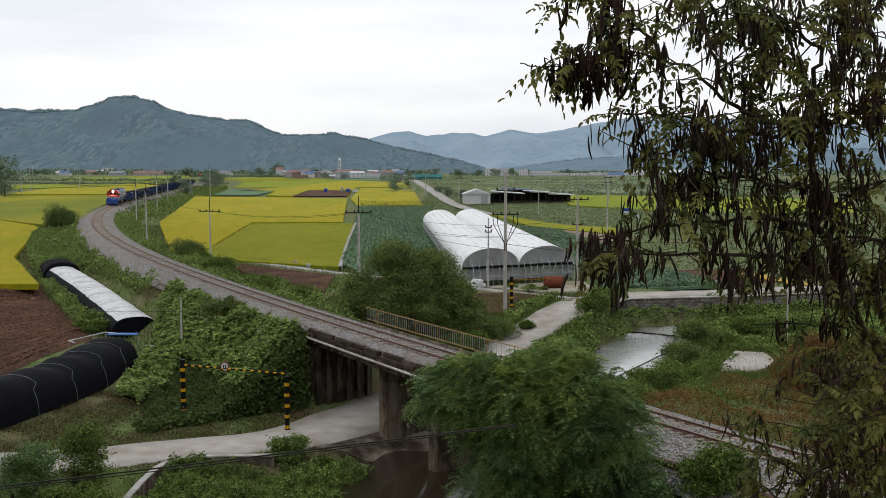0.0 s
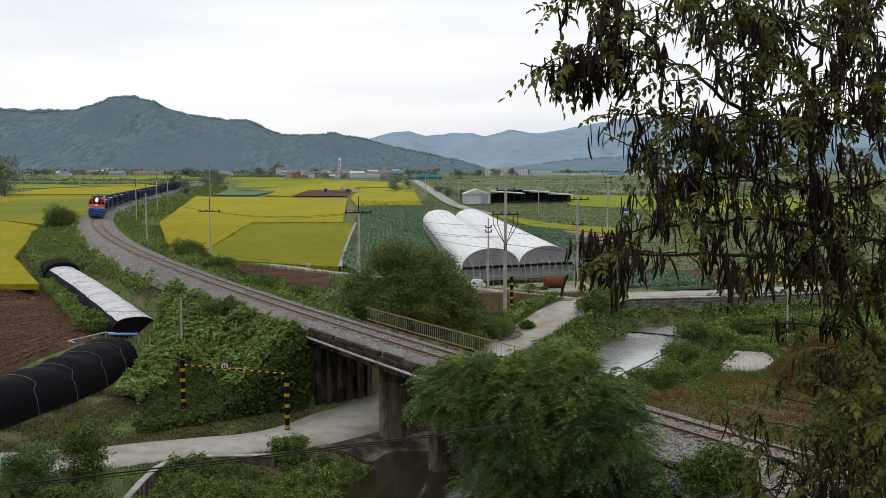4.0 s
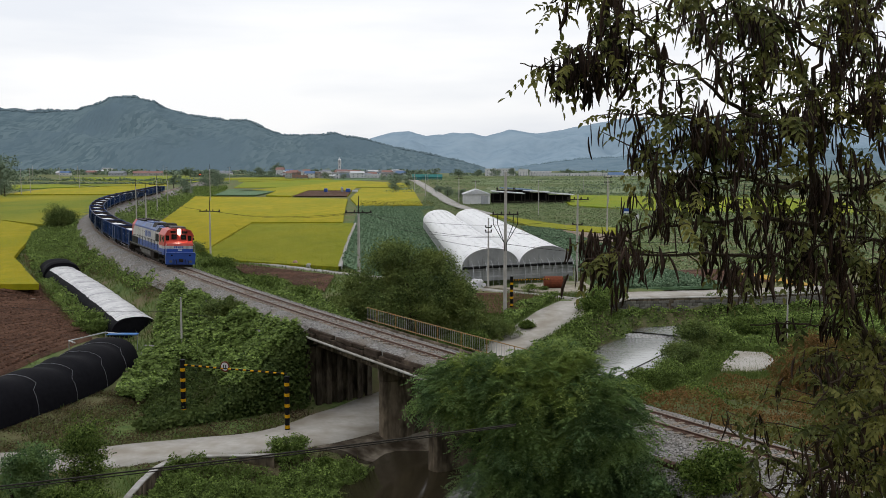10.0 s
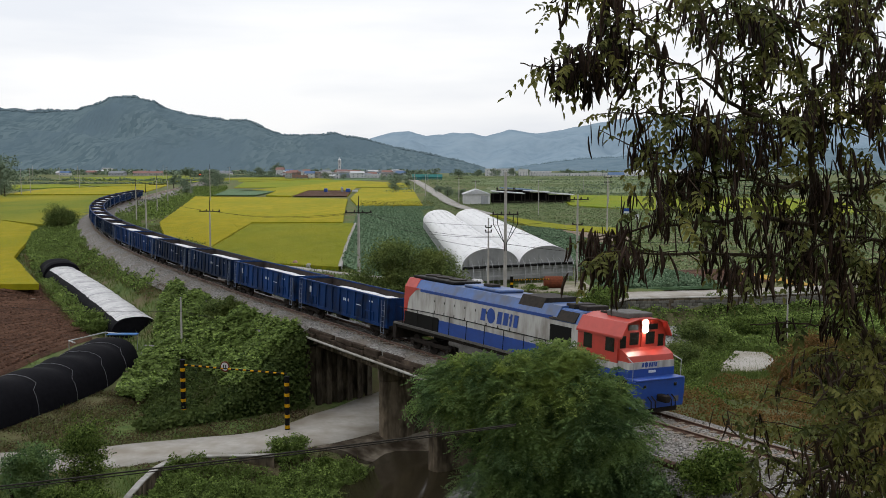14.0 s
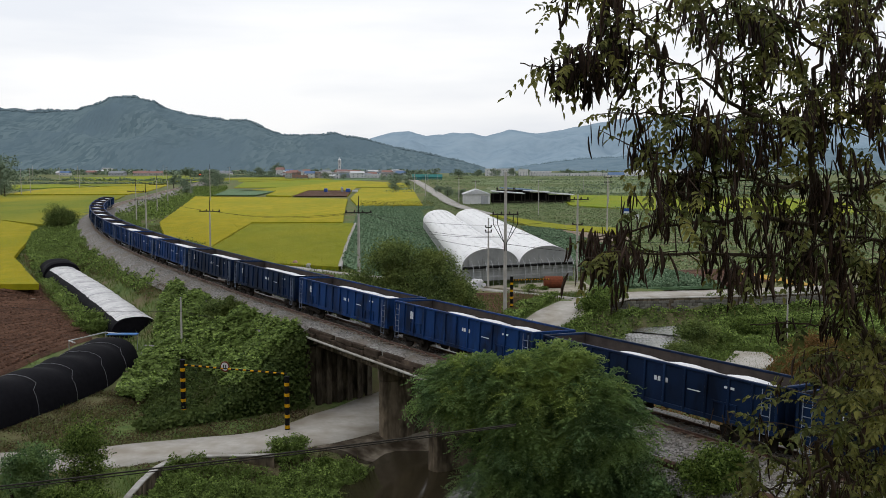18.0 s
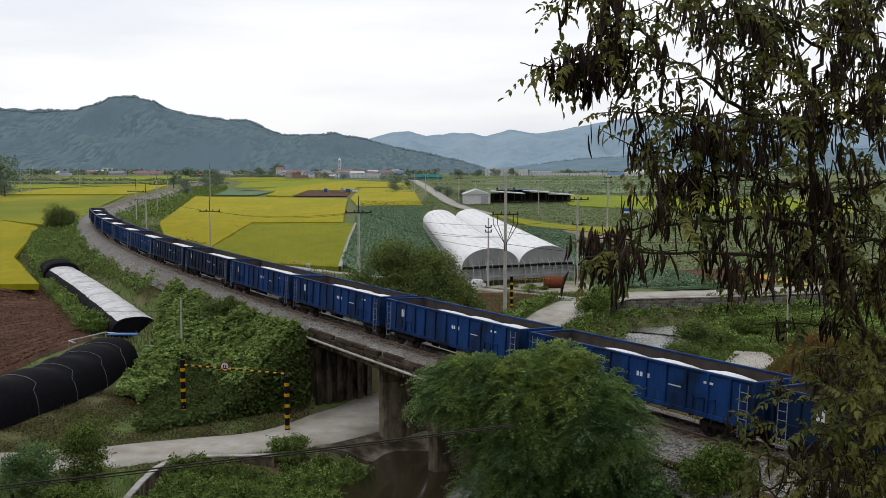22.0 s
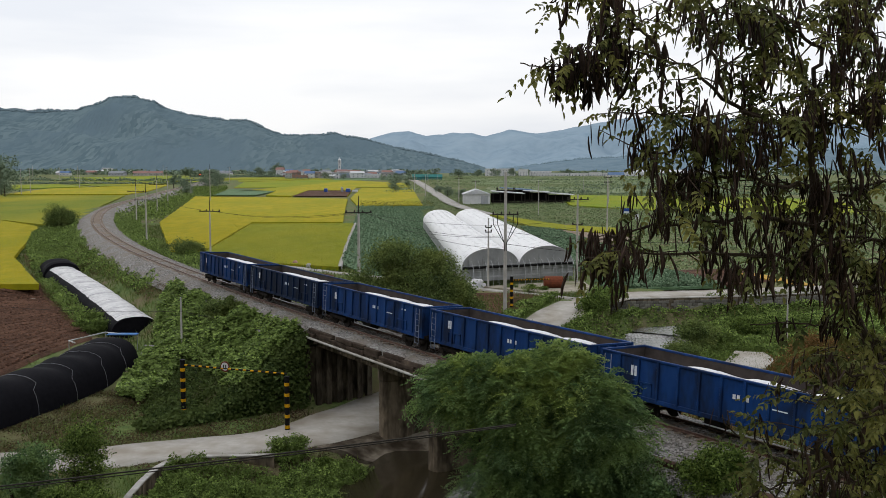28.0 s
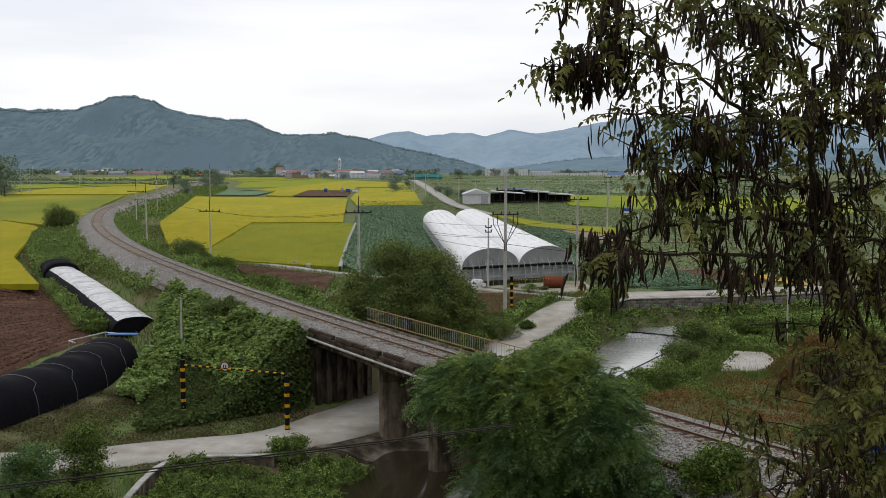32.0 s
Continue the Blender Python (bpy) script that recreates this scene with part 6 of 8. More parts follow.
for x, y, r, h, mat, label in [
        (19.5, 73.8, 1.9, 2.5, LEAF_DARK, "dark green willow-like bush on the stream bank"), (16.2, 69.6, 2.2, 1.9, LEAF_KUDZU, "leafy green bush on the stream bank"), (24.2, 85.6, 2.0, 2.6, LEAF_DARK, "dark green bush beside the pool"), (19.9, 72.2, 1.3, 1.5, LEAF_KUDZU, "bright green weeds on the stream bank"), (13.6, 66.2, 1.6, 1.4, LEAF_KUDZU, "leafy green bush beside the railway"), (21.3, 72.9, 0.9, 1.2, LEAF, "green bush on the stream bank"),
        (15.0, 69.0, 1.5, 1.5, LEAF, "low green bush beside the railway"), (14.4, 91.0, 1.6, 1.6, LEAF, "green bush below the road"), (16.6, 93.0, 1.8, 1.8, LEAF_KUDZU, "leafy vines on the stream bank"),
        (26.5, 87.8, 2.0, 1.4, LEAF_KUDZU, "leafy vines below the wall"), (30.5, 92.2, 2.4, 1.6, LEAF, "green bush below the wall"), (35.0, 93.6, 2.6, 1.3, LEAF_KUDZU, "leafy vines below the wall"),
        (26.6, 66.8, 3.0, 3.4, LEAF_RUST, "rust-brown shrub beside the track"), (30.2, 67.3, 3.0, 3.4, LEAF_OLIVE, "olive shrub beside the track"),
        (24.0, 62.5, 1.9, 2.0, LEAF_RUST, "rust-brown shrub beside the track"), (28.2, 62.6, 2.6, 2.6, LEAF_OLIVE, "olive shrub beside the track"), (33.4, 72.2, 3.0, 3.0, LEAF_OLIVE, "olive shrub on the meadow"), (31.4, 62.4, 2.4, 2.4, LEAF_RUST, "rust-brown shrub beside the track"), (16.8, 62.2, 0.8, 0.9, LEAF_KUDZU, "small green bush among rusty weeds"), (5.0, 84.5, 1.8, 1.5, LEAF_DARK, "dark bush by the pole"), (2.4, 81.1, 2.0, 1.6, LEAF, "green bush below the pole"), (7.6, 86.6, 1.0, 0.8, LEAF, "low green bush beside the road"),
        ] + [(-83.2, 201.3, 3.4, 6.0, LEAF_DARK, "dark rounded bush by the far track"), (-46.7, 149.9, 2.4, 2.6, LEAF_DARK, "dark bush at the field's edge"), (-39.2, 141.9, 2.6, 2.6, LEAF_DARK, "dark bush by the pole"), (-36.4, 137.7, 1.8, 1.6, LEAF, "green bush by the lane"),
        (-19.0, 103.1, 2.2, 1.7, LEAF, "green bush beside the railway"), (-14.4, 96.6, 2.0, 1.6, LEAF, "green bush beside the railway"), (-24.0, 111.9, 2.2, 1.6, LEAF, "green bush beside the railway"), (-30, 123.2, 2.2, 1.7, LEAF, "green bush beside the railway"),
        (-18.6, 78.8, 1.6, 1.9, LEAF_DARK, "dark leafy bush at the top of the bank"), (-18.9, 46.6, 1.5, 4.9, LEAF, "leafy bush on the hillside"), (-20.9, 43.9, 1.9, 3.2, LEAF_FRESH, "yellow-green bush on the hillside"), (-17.4, 42.6, 1.9, 1.6, LEAF, "leafy bush on the hillside"),
        (-35.6, 93.2, 1.7, 1.5, LEAF_KUDZU, "green bush beside the tunnel"), (-34.0, 89.6, 1.5, 1.4, LEAF_KUDZU, "green bush beside the tunnel"),
        (-9.4, 55.3, 1.1, 1.7, LEAF_KUDZU, "tall weeds by the road"), (-7.4, 54.6, 1.0, 1.2, LEAF, "tall weeds by the road"), (10.4, 35.2, 1.6, 2.2, LEAF, "green bush on the track's edge"), (8.4, 35.8, 1.3, 1.9, LEAF_FRESH, "green bush on the track's edge")]:
    bush(x, y, r, h, mat, label, count=int((1200 + 1500 * r) * (2.6 if y < 85 or r > 3 else 1.6)), size=0.12 + 0.04 * r if y > 85 else 0.14)


def weeds(name, k, fn, bounds, h, mat, label, width=0.05):
    p = scatter(k, fn, bounds)
    if len(p):
        stuff(blades(name, p, h, mat, width=width), label, "grass")


near_road = lambda x, y: polyline_dist(x, y, ROAD_LINE)[0]
weeds("meadow_grass", 240000, lambda x, y, s, n: clear(x, y, 0.1) & (n < -3.4) & (n > -60) & ((s > 16) | (n < -42)), (-12, 48, 34, 101), 0.42, WEED, "long green grass along the stream")
weeds("bank_grass", 120000, lambda x, y, s, n: clear(x, y, 0.1) & (n > 3.0) & (y > 38) & ((y < 53) | (x > -0.5) | (rng.random(x.shape) < 0.12)), (-34, 6, 39, 84), 0.26, WEED, "green grass on the slopes by the road", width=0.04)
patchy = lambda x, y, c, k: np.array([noise.noise(Vector((a / c, b / c, k))) for a, b in zip(x, y)])
weeds("dry_grass", 100000, lambda x, y, s, n: clear(x, y, 0.0) & (n > 3.0) & (near_road(x, y) < 16) & (x + 0.9 * y < 39.5) & (y > 53) & (patchy(x, y, 1.5, 3) > -0.05), (-40, -6, 49, 70), 0.13, DRY_WEED, "dry straw-coloured grass beside the road", width=0.04)
weeds("low_weeds", 60000, lambda x, y, s, n: clear(x, y, 0.0) & (n > 3.0) & (near_road(x, y) < 10) & (y > 50) & (x < -9) & (patchy(x, y, 2.2, 9) > 0.12), (-42, -6, 46, 72), 0.22, WEED, "low green weeds among dry grass", width=0.05)
LITTER = material("leaf_litter", (0.11, 0.072, 0.040), (0.040, 0.030, 0.018), island=True, bump=0, rough=0.8)
pk = scatter(110000, lambda x, y, s, n: clear(x, y, 0.1) & (n > 3.5) & (near_road(x, y) < 16) & (y > 53) & ((x + 0.9 * y < 41) | ((near_road(x, y) < 5.5) & (x < -6))), (-40, -6, 49, 82))
stuff(leaves("leaf_litter", pk + [0, 0, 0.05], 0.13, LITTER, lean=(0, 0, 1.2), spread=0.5), "brown dead leaves strewn beside the road", "leaves")
weeds("field_edge_grass", 120000, lambda x, y, s, n: clear(x, y, 0.1) & (np.abs(n) > 4.5) & (np.abs(n) < 26) & ~inside([(-90, 119), (-53.5, 120), (-32.0, 86), (-36.5, 45), (-90, 45)], x, y), (-110, 10, 82, 225), 0.42, WEED, "rough grass between railway and fields", width=0.10)
pk = scatter(170000, lambda x, y, s, n: clear(x, y, 0.2) & (n > 4.0) & (y > 40) & (y < 55.2) & (x > -16.2) & (x < -3.6) & (y < np.where(x < -9.8, 54.2, 55.6)) & (polyline_dist(x, y, STREAM_LINE)[0] > 3.3), (-16.4, -2, 40, 55))
stuff(leaves("bank_weeds", mounds(pk[:80000], 1.8, 0.7, 0.5, 0.5), 0.14, LEAF_KUDZU, spread=0.8), "dense green weeds on the bank by the stream", "weeds")
pk = scatter(60000, lambda x, y, s, n: clear(x, y, 0.2) & (n > 3.2) & (y > 26) & (y < 42) & (land(x, y) < 0.5), (-22, 12, 27, 42))
stuff(leaves("hillside_scrub", lumps(pk[:20000], 2.0, 0.9), 0.15, LEAF_DARK, spread=0.8), "dark scrub at the foot of the hillside", "weeds")
pk = scatter(90000, lambda x, y, s, n: clear(x, y, 0.2) & (n < -4.0) & (polyline_dist(x, y, STREAM_LINE)[0] < 9), (4, 44, 56, 101))
stuff(leaves("stream_weeds", lumps(pk[:40000], 2.4, 0.9), 0.18, LEAF, spread=0.8), "green weeds on the stream banks", "weeds")
APRON_WIDE = [(19.6, 71.6), (24.6, 84.6), (29.4, 84.6), (29.4, 76), (24, 71.6)]
APRON = [(21.0, 72.5), (22.2, 75.2), (24.3, 79.0), (26.5, 83.4), (28.9, 82.6), (28.7, 79.3), (26.7, 76.2), (23.2, 73.1)]
pk = scatter(60000, lambda x, y, s, n: clear(x, y, 0.2) & (y - 0.31 * x < 90.8) & (n < -10) & ~inside(APRON_WIDE, x, y), (24, 54, 77, 106))
stuff(leaves("creeper_meadow", lumps(pk[:34000], 2.4, 0.5), 0.24, LEAF_KUDZU, spread=0.6), "low green creeper on the meadow below the wall", "vines")
near_side = lambda x, y, s, n: clear(x, y, 0.2) & (n < -3.5) & (s < 16) & (s > -40) & ~inside(APRON_WIDE, x, y) & (np.hypot(x - 21.6, (y - 66) * 0.7) > 2.2)
pk = scatter(170000, near_side, (12, 46, 34, 84))
q = lumps(pk, 2.2, 1.2)
pick = np.array([noise.noise(Vector((a / 3.0, b / 3.0, 7))) for a, b in pk[:, :2]])
stuff(leaves("rusty_scrub", q[pick > -0.10], 0.15, LEAF_RUST, spread=0.8), "rust-brown dying weeds beside the track", "weeds")
stuff(leaves("olive_scrub", q[(pick <= -0.10) & (pick > -0.30)], 0.17, LEAF_OLIVE, spread=0.8), "olive-green scrub beside the track", "weeds")
stuff(leaves("green_scrub", q[pick <= -0.30], 0.17, LEAF, spread=0.8), "leafy green scrub beside the track", "weeds")
# vines down the bank between road and pool, and below the wall
pk = scatter(90000, lambda x, y, s, n: (polyline_dist(x, y, ROAD_LINE)[0] > polyline_dist(x, y, ROAD_LINE)[2] + 0.5) & (land(x, y) > -5.62) & (y > 76) & ~inside(APRON_WIDE, x, y) & (np.interp(x, [17, 24, 31.5, 44], [96.6, 97.7, 98.9, 102.5]) - y > 0.5 * (x > 16.6)), (6, 44, 78, 103))
stuff(leaves("bank_vines", lumps(pk[:50000], 2.0, 0.75), 0.25, LEAF_KUDZU, lean=(0, -0.4, 0.9), spread=0.6, aspect=0.8), "green vines covering the bank above the pool", "vines")


# ------------------------------------------------------------ plants in the crop rows
def rows_of_plants(name, outline, gap, along_gap, size, mat, label):
    a = np.array(outline)
    x0, y0, x1, y1 = a[:, 0].min(), a[:, 1].min(), a[:, 0].max(), a[:, 1].max()
    xs, ys = np.meshgrid(np.arange(x0, x1 + 14, gap), np.arange(y0, y1, along_gap))
    xs, ys = xs.ravel() + (ys.ravel() - y0) * -0.064, ys.ravel()
    ok = inside(outline, xs, ys)
    p = np.stack([xs[ok], ys[ok], np.full(ok.sum(), -2.28)], 1)
    p = np.repeat(p, 7, 0) + rng.normal(size=(ok.sum() * 7, 3)) * [0.13, 0.16, 0.05] + [0, 0, 0.12]
    return stuff(leaves(name, p, size, mat, lean=(0, 0, 0.8), spread=0.7, aspect=0.8), label, "crop")


LEAF_CABBAGE = material("cabbage_leaf", (0.090, 0.160, 0.092), (0.235, 0.325, 0.205), island=True, bump=0, rough=0.6, translucent=0.15)
rows_of_plants("cabbages", [p for p in CABBAGE], 0.9, 0.62, 0.36, LEAF_CABBAGE, "rows of blue-green cabbages")


p = np.repeat(np.array([(x, 318.2 - (x + 28) * 0.16 + rng.normal() * 0.3, -2.4) for x in np.arange(-28, -3.5, 0.55)]), 16, 0)
p[:, 2] += rng.uniform(0, 1, len(p)) * 1.9
stuff(leaves("maize_row", p + rng.normal(size=p.shape) * [0.09, 0.1, 0.02], 0.5, LEAF_OLIVE, lean=(0, -0.6, 0.5), spread=0.5, aspect=0.28), "row of tall olive maize plants at the field's end", "crop")


# ------------------------------------------------------------ shade-net tunnels
def tunnel(name, line, half, height, mat, label, cap=True, slack=1.0):
    """A low hoop tunnel along a line of (x, y, z)."""
    pts = [Vector(p) for p in line]
    fine = []
    for a, b in zip(pts, pts[1:]):
        k = max(2, int((b - a).length / 0.55))
        fine += [a.lerp(b, i / k) for i in range(k)]
    fine.append(pts[-1])
    for _ in range(5):
        fine = [fine[0]] + [(p + c * 2 + d) / 4 for p, c, d in zip(fine, fine[1:], fine[2:])] + [fine[-1]]
    g = empty(name, pose(*line[0]), label, "tunnel")
    o = Vector(line[0])
    v, f, N = [], [], 14
    hoops = []
    for i, p in enumerate(fine):
        d = (fine[min(i + 1, len(fine) - 1)] - fine[max(i - 1, 0)]).normalized()
        sd = Vector((d.y, -d.x, 0))
        sag = slack * (0.10 * math.sin(i * 0.9) + 0.07 * math.sin(i * 0.37 + 1) + 0.04 * rng.normal())
        ring = []
        for q in range(N + 1):
            t = math.pi * q / N
            w = math.copysign(abs(math.cos(t)) ** 0.75, math.cos(t)) * half
            ring.append(p - o + sd * w + Vector((0, 0, math.sin(t) ** 0.8 * (height + sag) + 0.02)))
        v += [tuple(r) for r in ring]
        hoops.append(ring)
        if i:
            b = (i - 1) * (N + 1)
            f += [(b + q, b + q + 1, b + N + 2 + q, b + N + 1 + q) for q in range(N)]
    from_arrays("net_cover", v, f, mat, g, smooth=True)
    for end in ((hoops[0], hoops[-1]) if cap else ()):
        bm = bmesh.new()
        bm.faces.new([bm.verts.new(r) for r in end])
        part("end_cover", bm, mat, g)
    return g, hoops, o


g, hoops, o = tunnel("black_net_tunnel", [(-46, 38, -5.2), (-37.8, 50, -5.5), (-31.9, 58.8, -5.65), (-29.7, 64.8, -5.65), (-28.5, 70.8, -5.6), (-28.3, 78.2, -5.5)], 2.45, 2.6, NET, "long tunnel covered in black shade net tied with cords")
for i in range(5, len(hoops) - 3, 7):
    part("tie_cord", tubes(([hoops[i + round(q * 0.16)][q] + Vector((0, 0, 0.03 + 0.02 * math.sin(q * 1.3 + i))) for q in range(len(hoops[i]) - 2)], 0.013), n=4), CORD, g, "pale tie cord")
g, hoops, o = tunnel("white_covered_tunnel", [(-29.5, 88.4, -4.9), (-34.6, 97.5, -4.8), (-42.2, 110.5, -4.5), (-52.4, 127.2, -4.2)], 2.3, 1.95, NET, "low tunnel of black net with a white sheet over it", slack=0.35)
v, f, N = [], [], len(hoops[0])
for i, ring in enumerate(hoops):
    hem = 0.06 * math.sin(i * 0.9) + rng.normal() * 0.02
    for q in range(2, 11):
        r = ring[q]
        c = 0.06 + 0.035 * noise.noise(Vector((i * 0.35 + q * 0.5, q * 0.3, 0)))
        v.append((r.x, r.y, r.z + c - (hem if q in (2, 10) else 0)))
    if i:
        b = (i - 1) * 9
        f += [(b + q, b + q + 1, b + 10 + q, b + 9 + q) for q in range(8)]
from_arrays("white_sheet", v, f, WHITE, g, "wrinkled white plastic sheet", smooth=True)
for i in range(3, len(hoops) - 1, 9):
    part("tie_cord", tubes(([r + Vector((0, 0, 0.1)) for r in hoops[i][2:11]], 0.012), n=4), CORD, g)
g, hoops, o = tunnel("black_net_tunnel", [(-52.0, 126.6, -4.2), (-54.8, 131.6, -4.1)], 2.5, 2.5, NET, "short tunnel end in black net")
# loose pipe frame lying between the tunnels
fr = empty("pipe_rack", pose(-30.9, 82.4, -5.35), "pale blue and white pipe frame lying beside the net tunnel", "frame")
BLUE_SHEET = material("blue_tarp", (0.10, 0.22, 0.48), (0.07, 0.16, 0.38), scale=4, bump=0.3)
part("pipe", tubes(([(-1.7, -2.2, 1.7), (0.4, 0.9, 1.9)], 0.06), ([(0.4, 0.9, 1.9), (3.4, 0.4, 1.7)], 0.06), ([(-1.7, -2.2, 1.7), (-1.0, -2.6, 1.6)], 0.07)), STEEL, fr)
for x, y, z0, z1 in ((-1.7, -2.2, 0.2, 1.7), (0.4, 0.9, 0, 1.9), (3.4, 0.4, -0.4, 1.7)):
    part("leg", tubes(([(x, y, z0), (x, y, z1)], 0.04)), STEEL, fr)
part("blue_sheet", boxes((0.7, 3.4, 0.2, 1.0, 1.74, 1.84), bevel=0.03), BLUE_SHEET, fr, "blue tarpaulin strip")
GREY_PLANK = material("grey_plank", (0.32, 0.31, 0.30), (0.2, 0.19, 0.18), scale=4, bump=0.4)
pile = empty("plank_pile", pose(-24.6, 80.0, land_at(-24.6, 80.0)), "pile of grey weathered planks at the tunnel's end", "planks")
for k in range(9):
    bm = boxes((-1.2, 1.2, -0.12, 0.12, 0, 0.06))
    bm.transform(pose(rng.uniform(-0.5, 0.5), rng.uniform(-1.2, 1.2), 0.03 + 0.07 * k, rng.uniform(-2, 2), 0, rng.uniform(-25, 40)))
    part("plank", bm, GREY_PLANK, pile)


# ------------------------------------------------------------ height gauges over the road
def striped_post(parent, x, y, z, h, r=0.165):
    k, n = 0.36, int(h / 0.36)
    p = part("post", tubes(([(x, y, z - 0.2), (x, y, z + h)], r), n=12), BLACK, parent)
    for i in range(1, n, 2):
        part("yellow_band", tubes(([(x, y, z + i * k), (x, y, z + (i + 0.62) * k)], r + 0.006), n=12), YELLOW, p)
    part("cap", tubes(([(x, y, z + h), (x, y, z + h + 0.06)], r + 0.03), n=12), BLACK, p)


def height_bar(a, b, h, label, sign=True, second=True):
    za, zb = land_at(*a), land_at(*b)
    g = empty("height_gauge", pose(a[0], a[1], za), label, "height bar")
    dx, dy = b[0] - a[0], b[1] - a[1]
    striped_post(g, 0, 0, 0, h)
    if second:
        striped_post(g, dx, dy, zb - za, h - (zb - za) * 0.5)
    top = h - 0.32
    bar = part("bar", tubes(([(0, 0, top), (dx, dy, top)], 0.055), n=8), BLACK, g)
    k = 14
    for i in range(k):
        u0, u1 = (i + 0.3) / k, (i + 0.72) / k
        part("yellow_band", tubes(([(dx * u0, dy * u0, top), (dx * u1, dy * u1, top)], 0.06), n=8), YELLOW, bar)
    if sign:
        RED = material("sign_red", (0.16, 0.03, 0.028), scale=4, bump=0)
        u = 0.42
        c = Vector((dx * u, dy * u, top + 0.14))
        nrm = Vector((-dy, dx, 0)).normalized()
        if nrm.y > 0:
            nrm = -nrm
        s = part("sign_disc", tubes(([c, c + nrm * 0.03], 0.36), n=24), RED, g, "round red and white height limit sign")
        part("sign_face", tubes(([c + nrm * 0.03, c + nrm * 0.036], 0.28), n=24), WHITE, s)
        tx = Vector((dx, dy, 0)).normalized()
        for q in (-0.1, 0.08):
            bm = bmesh.new()
            tube(bm, [c + nrm * 0.04 + tx * q + Vector((0, 0, -0.13)), c + nrm * 0.04 + tx * q + Vector((0, 0, 0.13))], 0.035, 4)
            part("numeral_bar", bm, BLACK, s)


height_bar((-18.1, 63.8), (-10.4, 61.0), 4.0, "black and yellow striped height limit bar over the road")
height_bar((7.0, 94.3), (11.0, 95.2), 3.3, "black and yellow striped boom and post by the pole", sign=False, second=False)


# ------------------------------------------------------------ walls, weir, kerbs
def wall_line(name, pts, thick, label, cap=True, mat=None):
    g = empty(name, pose(*pts[0][:2], pts[0][2]), label, "wall", kind="structure")
    o = Vector(pts[0][:3])
    for (x0, y0, z0, h0), (x1, y1, z1, h1) in zip(pts, pts[1:]):
        a, b = Vector((x0, y0, z0)), Vector((x1, y1, z1))
        L = math.dist((x0, y0), (x1, y1))
        m = pose(x0 - o.x, y0 - o.y, 0, 0, 0, math.degrees(math.atan2(y1 - y0, x1 - x0)))
        z0 -= o.z
        bm = boxes((0, L, -thick / 2, thick / 2, z0 - 0.6, z0 + h0 - 0.1))
        bm.transform(m)
        part("wall_face", bm, mat or CONCRETE, g)
        if cap:
            bm = boxes((-0.02, L + 0.02, -thick / 2 - 0.05, thick / 2 + 0.05, z0 + h0 - 0.1, z0 + h0), bevel=0.015)
            bm.transform(m)
            part("coping", bm, PALE_CONCRETE, g)
    return g


BLOCK = material("stone_block", (0.21, 0.20, 0.18), (0.15, 0.145, 0.13), scale=3, bump=0.5, per_object=0.3)
gw = wall_line("retaining_wall", [(17.0, 96.6, -4.6, 2.3), (24, 97.7, -4.6, 2.3), (31.5, 98.9, -4.6, 2.3), (44, 102.5, -4.6, 2.3)], 0.5, "grey block retaining wall with pale coping below the road")
me = bpy.data.meshes.new("block")
bmx = boxes((-0.28, 0.28, -0.06, 0.06, -0.15, 0.15), bevel=0.02)
bmx.to_mesh(me)
bmx.free()
me.materials.append(BLOCK)
for (x0, y0), (x1, y1) in (((17.0, 96.6), (24, 97.7)), ((24, 97.7), (31.5, 98.9)), ((31.5, 98.9), (44, 102.5))):
    L = math.dist((x0, y0), (x1, y1))
    ang = math.degrees(math.atan2(y1 - y0, x1 - x0))
    for row in range(6):
        for k in range(int(L / 0.6)):
            u = (k * 0.6 + (0.3 if row % 2 else 0.02) + 0.28) / L
            if u < 1:
                ob = put("block", me, None, gw)
                q = Vector((x0 + (x1 - x0) * u, y0 + (y1 - y0) * u, 0)) + Vector((math.sin(radians(ang)), -math.cos(radians(ang)), 0)) * 0.27
                ob.matrix_basis = pose(q.x - 17.0, q.y - 96.6, 0.2 + row * 0.33, 0, 0, ang + rng.normal() * 0.8)
wall_line("kerb_wall", [(-16.6, 46.0, -6.35, 0.55), (-16.7, 50.3, -6.35, 0.55), (-16.6, 52.5, -6.35, 0.55), (-16.2, 54.0, -6.4, 0.6), (-15.0, 54.7, -6.4, 0.6), (-12.0, 54.9, -6.4, 0.6), (-10.2, 55.0, -6.4, 0.6)], 0.28, "low concrete wall edging the road above the stream")
weir = empty("weir", pose(21.2, 92.2, -5.62), "low concrete weir with white water", "weir", kind="structure")
bm = boxes((-4.2, 4.2, -0.35, 0.5, -0.8, 0.3), bevel=0.08)
bm.transform(pose(0, 0, 0, 0, 0, -12))
part("sill", bm, CONCRETE, weir)
v, f = [], []
for i in range(29):
    x = -3.9 + i * 7.8 / 28
    for y, z in ((0.45, 0.33), (-0.3, 0.32), (-0.45, 0.2), (-0.6, 0.02), (-0.8 - 0.5 * math.sin(i * 1.9) * math.sin(i * 0.7), -0.01)):
        v.append((x, y + 0.06 * math.sin(i * 2.3), z + rng.normal() * 0.02))
    if i:
        b = (i - 1) * 5
        f += [(b + q, b + q + 1, b + 6 + q, b + 5 + q) for q in range(4)]
ob = from_arrays("white_water", v, f, FOAM, weir, "broken white water", smooth=True)
ob.matrix_basis = pose(0, 0, 0, 0, 0, -12)
apron = tagged(part("concrete_apron", prism(bmesh.new(), APRON, -6.6, -5.16), ROAD), "pale concrete apron beside the stream", "apron", kind="structure")
